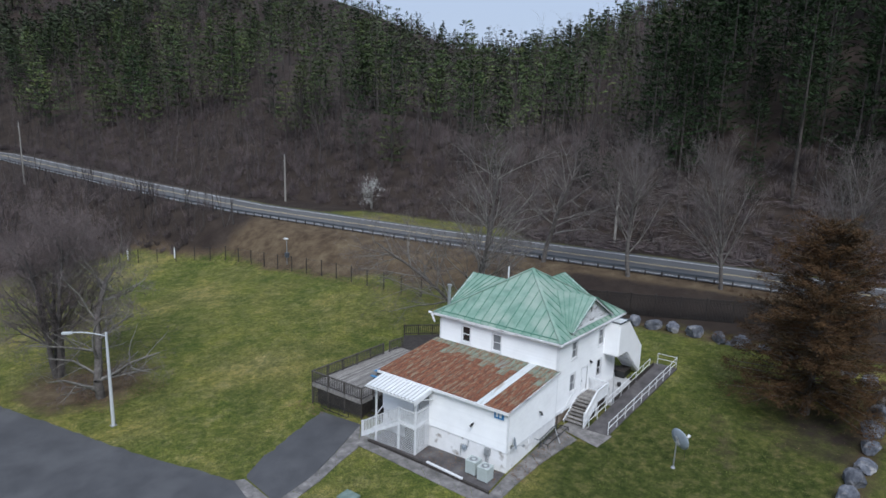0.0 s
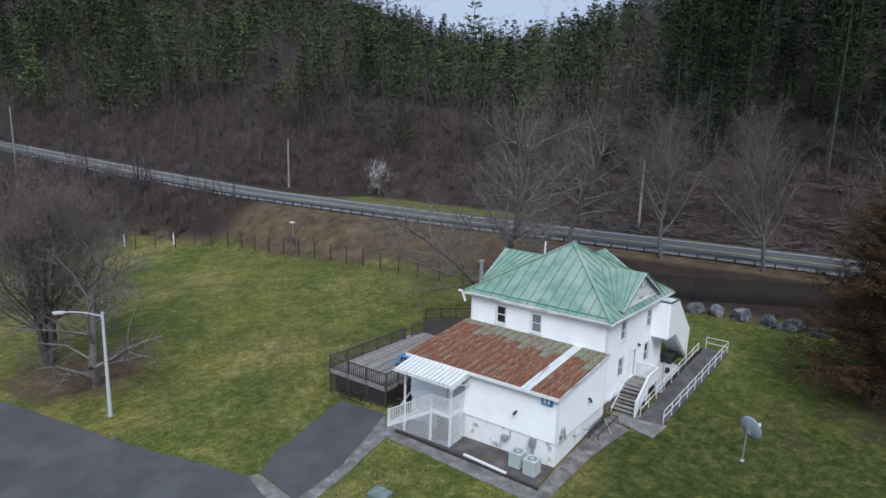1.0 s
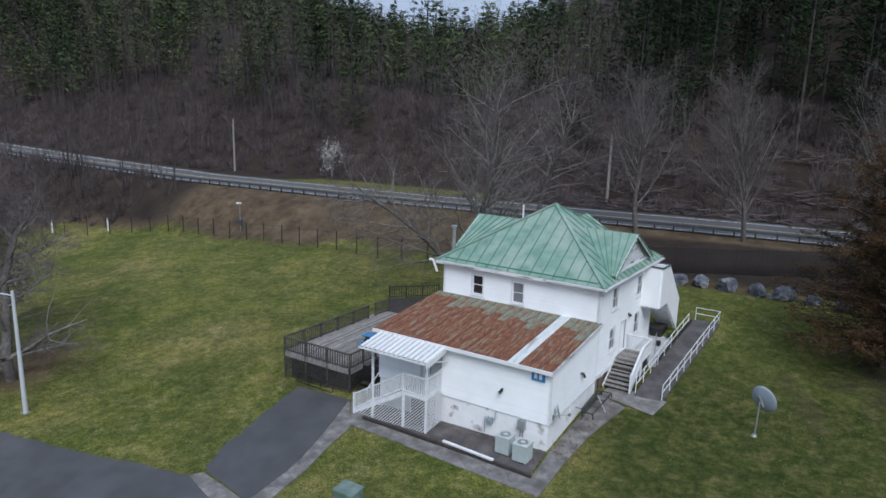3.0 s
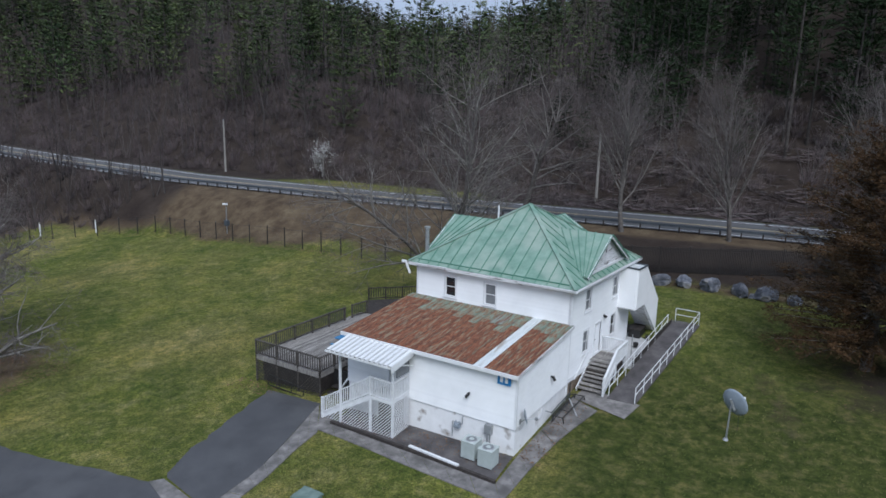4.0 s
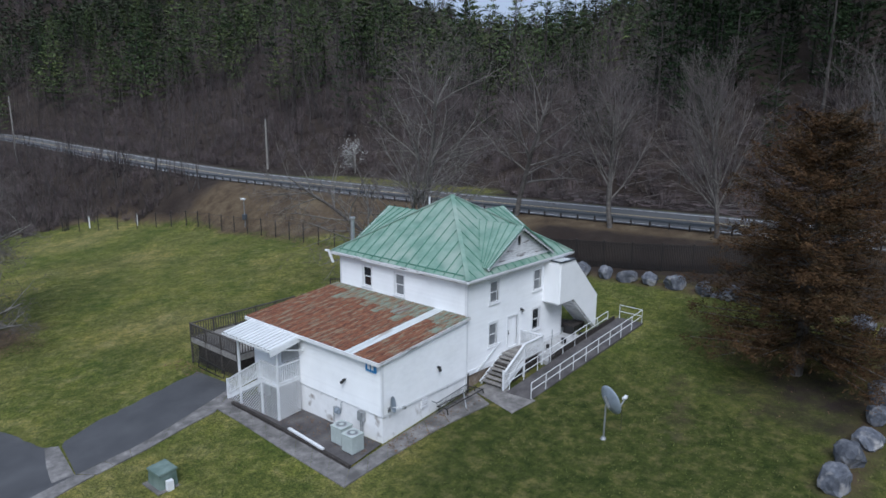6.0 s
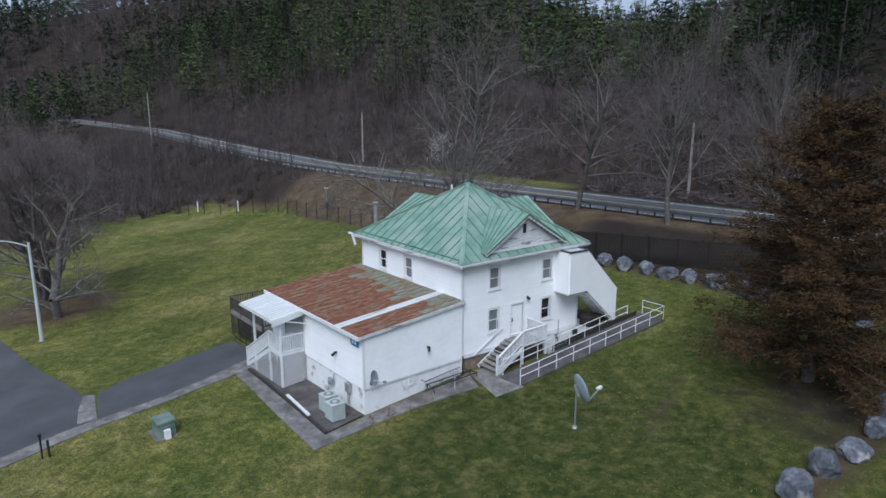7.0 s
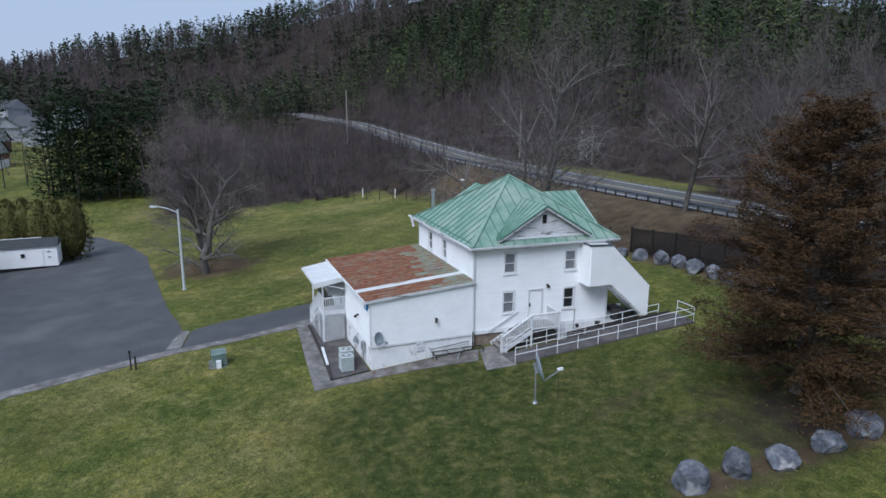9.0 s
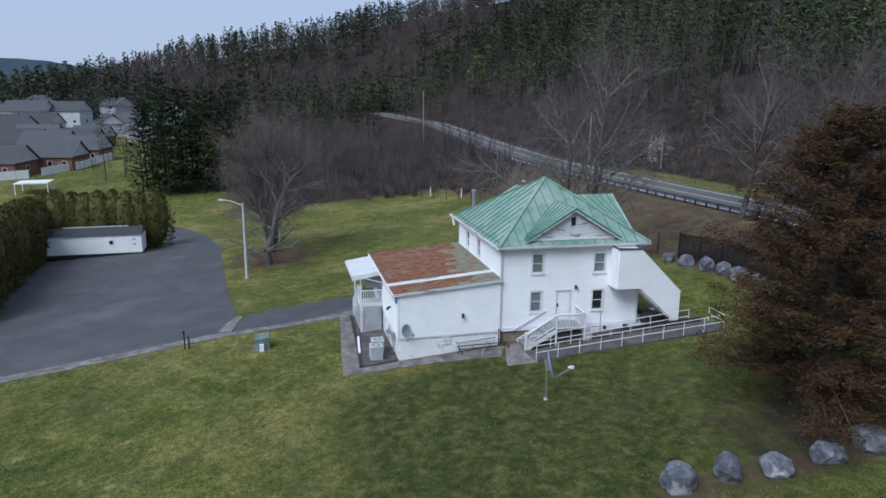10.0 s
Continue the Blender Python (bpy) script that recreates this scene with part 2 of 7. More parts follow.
# ---- building blocks ----
class Geo:
    """Vertices and faces of one mesh."""

    def __init__(self):
        self.v, self.f = [], []

    def add(self, verts, faces):
        o = len(self.v)
        self.v.extend(verts)
        self.f.extend([tuple(i + o for i in q) for q in faces])
        return self

    def box(self, x0, x1, y0, y1, z0, z1):
        v = [(x, y, z) for z in (z0, z1) for y in (y0, y1) for x in (x0, x1)]
        return self.add(v, [(0, 2, 3, 1), (4, 5, 7, 6), (0, 1, 5, 4), (2, 6, 7, 3), (0, 4, 6, 2), (1, 3, 7, 5)])

    def hexa(self, low, high):
        """Two quads, counter-clockwise seen from above, joined to a solid."""
        return self.add([*low, *high], [(3, 2, 1, 0), (4, 5, 6, 7), (0, 1, 5, 4), (1, 2, 6, 5), (2, 3, 7, 6), (3, 0, 4, 7)])

    def beam(self, p, q, w, h=None, up=(0, 0, 1)):
        p, q = Vector(p), Vector(q)
        d = (q - p).normalized()
        side = d.cross(Vector(up))
        side = side.normalized() if side.length > 1e-4 else Vector((1, 0, 0))
        top = side.cross(d)
        a, b = side * w / 2, top * (h or w) / 2
        low = [tuple(p + s * a + t * b) for s, t in ((-1, -1), (1, -1), (1, 1), (-1, 1))]
        high = [tuple(q + s * a + t * b) for s, t in ((-1, -1), (1, -1), (1, 1), (-1, 1))]
        return self.hexa(low, high)

    def tube(self, p, q, r0, r1=None, n=8, caps=True):
        p, q = Vector(p), Vector(q)
        r1 = r0 if r1 is None else r1
        d = (q - p).normalized()
        a = d.orthogonal().normalized()
        b = d.cross(a)
        ring = [(math.cos(2 * math.pi * i / n), math.sin(2 * math.pi * i / n)) for i in range(n)]
        v = [tuple(p + (a * c + b * s) * r0) for c, s in ring] + [tuple(q + (a * c + b * s) * r1) for c, s in ring]
        f = [(i, (i + 1) % n, n + (i + 1) % n, n + i) for i in range(n)]
        if caps:
            f += [tuple(reversed(range(n))), tuple(range(n, 2 * n))]
        return self.add(v, f)

    def plate(self, poly, thick):
        """A flat polygon given thickness against its normal."""
        p = [Vector(c) for c in poly]
        nrm = (p[1] - p[0]).cross(p[2] - p[0]).normalized() * thick
        n = len(p)
        v = [tuple(c) for c in p] + [tuple(c - nrm) for c in p]
        f = [tuple(range(n)), tuple(reversed(range(n, 2 * n)))] + [(i, n + i, n + (i + 1) % n, (i + 1) % n) for i in range(n)]
        return self.add(v, f)

    def mesh(self, name, shape=None):
        me = bpy.data.meshes.new(name)
        v = [shape(*c) for c in self.v] if shape else self.v
        me.from_pydata(v, [], self.f)
        me.update()
        return me


def part(name, geo, mat, parent=None, label="", shape=None):
    me = geo.mesh(name, shape)
    me.materials.append(mat)
    ob = new(name, me)
    if parent:
        ob.parent = parent
    if label:
        ob["label"] = label
    return ob


def thing(name, label, category, group="", at=(0, 0, 0)):
    ob = new(name)
    ob.empty_display_size = 0.2
    ob.location = at
    return tagged(ob, label, category, group)


def setting(name, geo, mat, label, category):
    return tagged(part(name, geo, mat), label, category, kind="structure")


# ---- the lie of the land ----
def smooth(a, b, t):
    t = np.clip((t - a) / (b - a), 0, 1)
    return t * t * (3 - 2 * t)


ROAD_X = (-3000, -300, -214, -135, -98, -60, -34, -15, 40, 400)
ROAD_Y = (74, 78, 84, 78.4, 77, 79.6, 81.2, 82.3, 84.5, 90)
ROAD_Z = (4.1, 4.1, 4.1, 3.9, 3.9, 4.2, 4.7, 5.1, 5.6, 6)


def road_y(x):
    return np.interp(x, ROAD_X, ROAD_Y) if np.ndim(x) else float(np.interp(x, ROAD_X, ROAD_Y))


def road_z(x):
    return np.interp(x, ROAD_X, ROAD_Z)


def lawn(x, y):
    X, Y = (x + 30) / 10, (y - 40) / 10
    X = np.where(X < -5, -5 - 1.5 * np.tanh((-5 - X) / 1.5), np.where(X > 5, 5 + np.tanh(X - 5), X))
    Y = np.where(Y < -5, -5 - np.tanh(-5 - Y), np.minimum(Y, 4))
    z = -0.139 + 0.438 * X + 0.829 * Y - 0.0445 * X * X - 0.0032 * X * Y + 0.0572 * Y * Y
    return z + 0.4 * np.exp(-((x + 33) ** 2 + (y - 26) ** 2) / 80)


def hill(x, y):
    """The wooded slopes beyond the road, with a hollow between two shoulders."""
    d = y - (road_y(x) + 14)
    top = 150
    z = top * (1 - np.exp(-0.55 * np.maximum(d, 0) / top))
    axis = -0.6 * y
    away = np.maximum(y - 100, 0)
    hollow = np.exp(-((x - axis) / np.where(x < axis, 30 + 52 * smooth(100, 200, y) + 0.18 * away, 30 + 0.33 * away)) ** 2) * smooth(95, 160, y)
    return z * (1 - 0.61 * hollow) + 3.5 * np.sin(x * 0.035 + 1) * smooth(20, 90, d)


def ground_z(x, y):
    x, y = np.asarray(x, float), np.asarray(y, float)
    ry, rz = road_y(x), road_z(x)
    south = ry - 6.3
    foot = np.where(x < -45, south - 9.0, south - 7.5)
    z = lawn(x, y)
    z = z + (rz - 0.25 - z) * smooth(0, 1, (y - foot) / (south - foot))
    z = np.where(y > south, rz - 0.12, z)
    north = ry + 6.0
    z = np.where(y > north, rz - 0.12 - 0.25 * smooth(0, 5, y - north) + hill(x, y), z)
    far = smooth(-110, -200, x) * smooth(70, 20, y)
    z = z + far * (0 - 1.5 - z) * 0.6 * (y < south)
    # the wooded ridge that closes the valley
    ridge = np.interp(y, (-400, -170, -120, -80, -30, 20, 46, 74, 95, 150, 225, 420), (0, 2, 6, 15, 29, 37, 40, 44, 53, 69, 81, 74)) * smooth(-290, -480, x) + 2.0 * np.sin(y * 0.03) * smooth(-380, -480, x)
    return np.where(x < -290, np.maximum(z, ridge), z)


def gz(x, y):
    return float(ground_z(x, y))


def axis_steps(a, b, step, far):
    """Coordinates with an even step from a to b and ever wider ones out to far."""
    near = list(np.arange(a, b + 0.01, step))
    s, lo, hi = step, [a], [b]
    while hi[-1] < far:
        s *= 1.12
        lo.append(lo[-1] - s)
        hi.append(hi[-1] + s)
    return np.array(lo[:0:-1] + near + hi[1:])


def sheet(name, xs, ys, zf):
    gx, gy = np.meshgrid(xs, ys)
    v = np.stack([gx.ravel(), gy.ravel(), zf(gx.ravel(), gy.ravel())], 1)
    w, h = len(xs), len(ys)
    i = (np.arange(h - 1)[:, None] * w + np.arange(w - 1)).ravel()
    f = np.stack([i, i + 1, i + w + 1, i + w], 1)
    me = bpy.data.meshes.new(name)
    me.vertices.add(len(v))
    me.vertices.foreach_set("co", v.astype(np.float32).ravel())
    me.loops.add(f.size)
    me.loops.foreach_set("vertex_index", f.astype(np.int32).ravel())
    me.polygons.add(len(f))
    me.polygons.foreach_set("loop_start", np.arange(0, f.size, 4, dtype=np.int32))
    me.update(calc_edges=True)
    me.shade_smooth()
    return me, v


gme, gv = sheet("ground", axis_steps(-112, 14, 1.0, 2600), axis_steps(-4, 104, 1.0, 2600), ground_z)
gx, gy = gv[:, 0], gv[:, 1]
wild = np.array([noise.fractal(Vector((a * 0.06, b * 0.06, 3.0)), 0.8, 2.0, 3) if -300 < a < 200 and -200 < b < 300 else 0.0 for a, b in zip(gx, gy)])
bank = smooth(-3, 2.5, gy - np.where(gx < -45, road_y(gx) - 14.6, np.where(gx < -22, road_y(gx) - 16.5, road_y(gx) - 13.5)) + 3 * wild)
bank = bank * (1 - smooth(2, 5, gy - road_y(gx)))
bank = np.maximum(bank, smooth(3, -5, gx + 107 + 6 * wild) * smooth(24, 40, gy))
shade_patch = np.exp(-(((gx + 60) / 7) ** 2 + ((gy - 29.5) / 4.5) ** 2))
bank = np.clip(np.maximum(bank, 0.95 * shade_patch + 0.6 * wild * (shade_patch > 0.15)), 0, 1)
verge = smooth(0, 2, gy - road_y(gx) - 4.5) * smooth(16, 9, gy - road_y(gx)) * smooth(-92, -78, gx) * smooth(-46, -58, gx)
litter = smooth(3.8, 7, gy - road_y(gx)) * (1 - verge)
litter = np.maximum(litter, 0.8 * smooth(-38, -33, gx) * smooth(-18, -15.5, gy - road_y(gx)) * smooth(-6, -9, gy - road_y(gx)))
litter = np.maximum(litter, np.maximum(smooth(-285, -310, gx), smooth(-85, -95, gx) * smooth(-15, -11, gy - road_y(gx)) * smooth(-4, -6, gy - road_y(gx))))
litter = np.maximum(litter, smooth(-108, -116, gx) * smooth(16, 30, gy) * smooth(-4, -6, gy - road_y(gx)))
# brown litter under the cedar, its dark colour also painting the tree's shade
cedar_litter_shade = 0.72 * np.exp(-(((gx + 5.0) / 6.6) ** 2 + ((gy - 53.2) / 6.4) ** 2))
litter = np.clip(np.maximum(litter, 0.8 * cedar_litter_shade + 0.4 * wild * (cedar_litter_shade > 0.2)), 0, 1)
stone_row = np.maximum(np.exp(-((gx + 1.8) / 1.3) ** 2) * smooth(42, 45, gy) * smooth(63, 60, gy), np.exp(-((gy - 65.0) / 1.3) ** 2) * smooth(-36, -33, gx) * smooth(0, -3, gx))
bank = np.maximum(bank, np.maximum(0.75 * stone_row, 0.42 * verge))
worn = np.exp(-((np.hypot(gx + 30, gy - 40) - 21.5) / 1.7) ** 2) * smooth(-14, -11, gx) * smooth(62, 56, gy) * smooth(40, 46, gy)
bank = np.maximum(bank, 0.42 * worn)
lush = np.clip(1.15 * np.exp(-(((gx + 13.5) / 6.5) ** 2 + ((gy - 42) / 9.5) ** 2)) + 0.85 * np.exp(-(((gx + 4) / 11) ** 2 + ((gy - 40) / 12) ** 2)) + 0.5 * wild, 0, 1)
for nm, val in (("bank", bank), ("litter", litter), ("lush", lush)):
    at = gme.attributes.new(nm, "FLOAT", "POINT")
    at.data.foreach_set("value", val.astype(np.float32))


def ground_material():
    m = bpy.data.materials.new("ground_cover")
    m.use_nodes = True
    n, l = m.node_tree.nodes, m.node_tree.links
    b = n["Principled BSDF"]
    b.inputs["Roughness"].default_value = 0.95
    b.inputs["Specular IOR Level"].default_value = 0.15
    tc = n.new("ShaderNodeTexCoord")

    def nz(scale, detail=5.0, rough=0.6):
        t = n.new("ShaderNodeTexNoise")
        t.inputs["Scale"].default_value, t.inputs["Detail"].default_value, t.inputs["Roughness"].default_value = scale, detail, rough
        l.new(tc.outputs["Object"], t.inputs["Vector"])
        return t.outputs["Fac"]

    def ramp(fac, stops):
        r = n.new("ShaderNodeValToRGB")
        while len(r.color_ramp.elements) < len(stops):
            r.color_ramp.elements.new(0.5)
        for e, (p, c) in zip(r.color_ramp.elements, stops):
            e.position, e.color = p, (*c, 1)
        l.new(fac, r.inputs[0])
        return r.outputs[0]

    def mix(fac, a, c, kind="MIX"):
        x = n.new("ShaderNodeMix")
        x.data_type, x.blend_type = "RGBA", kind
        if isinstance(fac, float):
            x.inputs[0].default_value = fac
        else:
            l.new(fac, x.inputs[0])
        l.new(a, x.inputs[6])
        l.new(c, x.inputs[7])
        return x.outputs[2]

    def attribute(name):
        a = n.new("ShaderNodeAttribute")
        a.attribute_name = name
        return a.outputs["Fac"]

    def broken(fac, noise_fac, width):
        """A mask whose edge is broken up by a noise."""
        s = n.new("ShaderNodeMath")
        s.operation = "ADD"
        l.new(fac, s.inputs[0])
        l.new(noise_fac, s.inputs[1])
        r = n.new("ShaderNodeMapRange")
        r.inputs["From Min"].default_value, r.inputs["From Max"].default_value = 1.0 - width, 1.0 + width
        l.new(s.outputs[0], r.inputs["Value"])
        return r.outputs[0]

    broad = ramp(nz(0.085, 5.0), [(0.36, (0.052, 0.083, 0.014)), (0.46, (0.092, 0.112, 0.024)), (0.56, (0.15, 0.146, 0.045)), (0.68, (0.23, 0.2, 0.085))])
    fine = ramp(nz(0.75, 9.0, 0.78), [(0.36, (0.04, 0.057, 0.014)), (0.49, (0.106, 0.114, 0.03)), (0.58, (0.18, 0.167, 0.066)), (0.68, (0.29, 0.255, 0.125))])
    grass = mix(0.5, broad, fine)
    blades = ramp(nz(9.0, 4.0, 0.8), [(0.32, (0.3, 0.34, 0.34)), (0.68, (1.65, 1.6, 1.5))])
    grass = mix(1.0, grass, blades, "MULTIPLY")
    patch = ramp(nz(0.28, 6.0, 0.65), [(0.34, (0.74, 0.8, 0.78)), (0.5, (1.0, 1.0, 1.0)), (0.64, (1.3, 1.2, 1.15))])
    grass = mix(1.0, grass, patch, "MULTIPLY")
    lush = ramp(nz(1.3, 7.0, 0.7), [(0.35, (0.027, 0.041, 0.008)), (0.5, (0.052, 0.064, 0.015)), (0.66, (0.112, 0.105, 0.037))])
    grass = mix(broken(attribute("lush"), nz(0.35, 6.0, 0.7), 0.4), grass, lush)
    clump = ramp(nz(2.2, 5.0, 0.8), [(0.36, (0.62, 0.68, 0.66)), (0.5, (1.0, 1.0, 1.0)), (0.66, (1.55, 1.4, 1.4))])
    grass = mix(1.0, grass, clump, "MULTIPLY")
    dead = ramp(nz(0.5, 7.0, 0.7), [(0.3, (0.05, 0.034, 0.022)), (0.5, (0.095, 0.068, 0.043)), (0.7, (0.155, 0.12, 0.075))])
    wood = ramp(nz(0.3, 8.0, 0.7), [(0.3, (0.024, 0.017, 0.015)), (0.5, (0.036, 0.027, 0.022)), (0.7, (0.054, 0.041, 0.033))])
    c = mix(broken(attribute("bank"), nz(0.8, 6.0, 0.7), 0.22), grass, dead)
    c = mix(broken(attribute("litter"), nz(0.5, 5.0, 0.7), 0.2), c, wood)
    l.new(c, b.inputs["Base Color"])
    bp = n.new("ShaderNodeBump")
    bp.inputs["Strength"].default_value, bp.inputs["Distance"].default_value = 0.7, 0.12
    l.new(nz(7.0, 6.0, 0.75), bp.inputs["Height"])
    l.new(bp.outputs[0], b.inputs["Normal"])
    return m


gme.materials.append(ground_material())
tagged(new("ground", gme), "sloping green and straw-brown winter lawn with leaf-littered wooded hillside", "ground", kind="structure")


def ribbon(left, right, dz, across=2, step=1.2, thick=0.12, flat=False):
    """A paved strip between two edges of the plan, laid on the ground."""
    g = Geo()

    def along(line, s):
        p = np.array(line, float)
        d = np.r_[0, np.cumsum(np.hypot(*np.diff(p, axis=0).T))]
        return np.stack([np.interp(s * d[-1], d, p[:, k]) for k in (0, 1)], -1)

    length = max(np.hypot(*np.diff(np.array(e, float), axis=0).T).sum() for e in (left, right))
    n = max(2, int(length / step) + 1)
    s = np.linspace(0, 1, n)
    a, c = along(left, s), along(right, s)
    rows = []
    for k in range(across + 1):
        p = a + (c - a) * k / across
        z = ground_z(p[:, 0], p[:, 1]) + dz
        rows.append(np.c_[p, z])
    rows = [np.c_[rows[0][:, :2], rows[0][:, 2] - thick]] + rows + [np.c_[rows[-1][:, :2], rows[-1][:, 2] - thick]]
    for p in rows:
        g.v.extend(map(tuple, p))
    for k in range(len(rows) - 1):
        g.f.extend((k * n + i, (k + 1) * n + i, (k + 1) * n + i + 1, k * n + i + 1) for i in range(n - 1))
    return g


# ---- road ----
rx = np.linspace(-305, 390, 400)


def road_line(off):
    return [(float(a), road_y(float(a)) + off) for a in rx]


def road_strip(o0, o1, dz):
    g = Geo()
    z = road_z(rx) + dz
    for o in (o0, o1):
        g.v.extend((float(a), road_y(float(a)) + o, float(c)) for a, c in zip(rx, z))
    n = len(rx)
    g.f.extend((i, i + 1, n + i + 1, n + i) for i in range(n - 1))
    return g


setting("road", road_strip(-5.0, 4.6, 0.0), ROADTAR, "worn grey two-lane asphalt road along the hillside", "road")
for off, wid, mat_, nm in ((-4.35, 0.12, PAINTW, "white"), (3.4, 0.2, PAINTW, "white"), (-0.3, 0.16, PAINTY, "yellow"), (0.06, 0.16, PAINTY, "yellow")):
    setting("road_line", road_strip(off, off + wid, 0.012), mat_, f"faded {nm} line painted on the road", "road marking")


# ---- paving ----
def ragged(line, amp, step=0.45):
    """The line with more points, moved a little this way and that."""
    p = np.array(line, float)
    d = np.r_[0, np.cumsum(np.hypot(*np.diff(p, axis=0).T))]
    out = []
    for t in np.linspace(0, d[-1], max(2, int(d[-1] / step))):
        x, y = float(np.interp(t, d, p[:, 0])), float(np.interp(t, d, p[:, 1]))
        out.append((x + amp * noise.noise(Vector((x * 1.1, y * 1.1, 4.0))), y + amp * noise.noise(Vector((x * 1.1, y * 1.1, 9.0)))))
    return out


INNER = [(-30.95, 25.4), (-30.8, 23.5), (-30.4, 21.0), (-29.6, 16.0), (-28.2, 10.0), (-26.9, 2.0), (-26.4, -30)]
OUTER = [(-30.1, 26.0), (-29.8, 23.5), (-29.4, 21.5), (-28.3, 16.0), (-26.9, 10.0), (-25.9, 2.0), (-25.5, -30)]
setting("parking_lot", ribbon(ragged([(-35.2, 25.6), (-41.8, 24.7), (-48.5, 24.0), (-64, 22.6), (-76, 21.7), (-86, 19.4)], 0.25), INNER, 0.03, 24, 0.8),
        ASPHALT, "patched grey asphalt parking lot with pale scuffs", "parking lot")
setting("parking_lot", ribbon([(-86, 19.4), (-90, 10), (-92, -10), (-92, -34)], [(-26, -30), (-40, -32), (-60, -34), (-92, -35)], 0.035, 24, 2.5),
        ASPHALT, "patched grey asphalt parking lot with pale scuffs", "parking lot")
setting("driveway", ribbon([(-84, 20.0), (-90.5, 18.4), (-99.5, 14.6), (-106, 9.6), (-112, 4)], [(-85, 15.0), (-90, 13.0), (-95, 10), (-102, 6.5), (-108, 1.5)], 0.05, 4),
        ASPHALT, "narrow grey asphalt drive bending away past a hedge", "driveway")
setting("path", ribbon(ragged([(-34.75, 26.1), (-35.8, 28.2), (-36.5, 31.0), (-37.2, 33.4), (-37.7, 35.9)], 0.35), [(-31.0, 25.45), (-31.15, 28.8), (-32.05, 31.8), (-32.8, 34.0), (-33.4, 36.0)], 0.03, 6, 0.5),
        ASPHALT, "dark asphalt path sloping up from the parking lot", "path")
setting("kerb", ribbon([(-34.75, 26.1), (-32.9, 25.75), (-31.0, 25.4)], [(-35.25, 25.6), (-33.2, 24.9), (-31.2, 24.4)], 0.045, 1, 0.6),
        CONCRETE, "pale concrete strip across the path's end", "kerb")
setting("kerb", ribbon(INNER, ragged(OUTER, 0.15), 0.06, 2, 0.6),
        CONCRETE, "flush weathered concrete kerb edging the lawn", "kerb")

# concrete slabs of the walks: pieces with open joints
walk_slab = thing("concrete_walk", "cracked stained concrete walk round the annex", "pavement")
walk_slab["kind"] = "structure"


def slabs(left, right, count, dz=0.05):
    a, c = np.array(left, float), np.array(right, float)

    def at(line, s):
        d = np.r_[0, np.cumsum(np.hypot(*np.diff(line, axis=0).T))]
        return np.array([np.interp(s * d[-1], d, line[:, k]) for k in (0, 1)])

    for i in range(count):
        s0, s1 = i / count + 0.007 / count, (i + 1) / count - 0.007 / count
        k = random.uniform(-0.01, 0.01)
        part("slab", ribbon([tuple(at(a, s0)), tuple(at(a, s1))], [tuple(at(c, s0)), tuple(at(c, s1))], dz + k, 2, 0.8), CONCRETE, walk_slab)


slabs([(-33.4, 35.9), (-32.75, 34.0), (-32.0, 31.8), (-31.1, 28.8), (-30.95, 25.5)], [(-31.2, 33.3), (-30.9, 31.2), (-30.3, 28.6), (-30.1, 26.05)], 8)
slabs([(-33.3, 35.9), (-30.5, 34.4), (-26, 34.1), (-20.4, 33.75)], [(-31.4, 33.5), (-29.5, 33.4), (-25, 33.0), (-19.5, 32.6)], 9)
slabs([(-20.4, 33.75), (-20.55, 36.2), (-20.55, 39), (-20.4, 43.4)], [(-19.5, 32.6), (-19.5, 36), (-19.3, 39), (-18.6, 42.6)], 7)
slabs([(-20.4, 43.4), (-20.2, 45)], [(-17.0, 42.4), (-16.7, 44.3)], 2)
setting("damp_pad", ribbon([(-31.2, 36.3), (-26, 36.3), (-20.7, 36.2)], [(-31.0, 34.45), (-26, 34.2), (-20.5, 33.85)], 0.085, 6, 0.5),
        DARKSLAB, "damp dark concrete pad under the porch and coolers", "pavement")
pad_edge = Geo()
for a, c in zip([(-31.2, 34.4), (-28.6, 34.28), (-26, 34.15), (-23, 34.0)], [(-28.6, 34.28), (-26, 34.15), (-23, 34.0), (-20.45, 33.8)]):
    pad_edge.beam((*a, gz(*a) + 0.1), (*c, gz(*c) + 0.1), 0.16, 0.2)
setting("pad_kerb", pad_edge, DARKWOOD, "dark timber edge along the concrete pad", "kerb")

# ---- the house ----
house = thing("house", "white clapboard two-storey house with green metal hip roof", "house", at=(-26, 48, 0.5))
SX, WX, SY, NY = -20.8, -31.4, 43.2, 52.9
EAVE = 7.25


def skew(x, y, z):
    """The main block is slightly out of square."""
    return (x + 0.05 * max(0.0, y - 43.2), y, z)


def house_local(x, y, z):
    a = skew(x, y, z)
    return (a[0] + 26, a[1] - 48, a[2] - 0.5)


def hpart(name, geo, mat, parent=None, label=""):
    return part(name, geo, mat, parent or house, label, house_local)


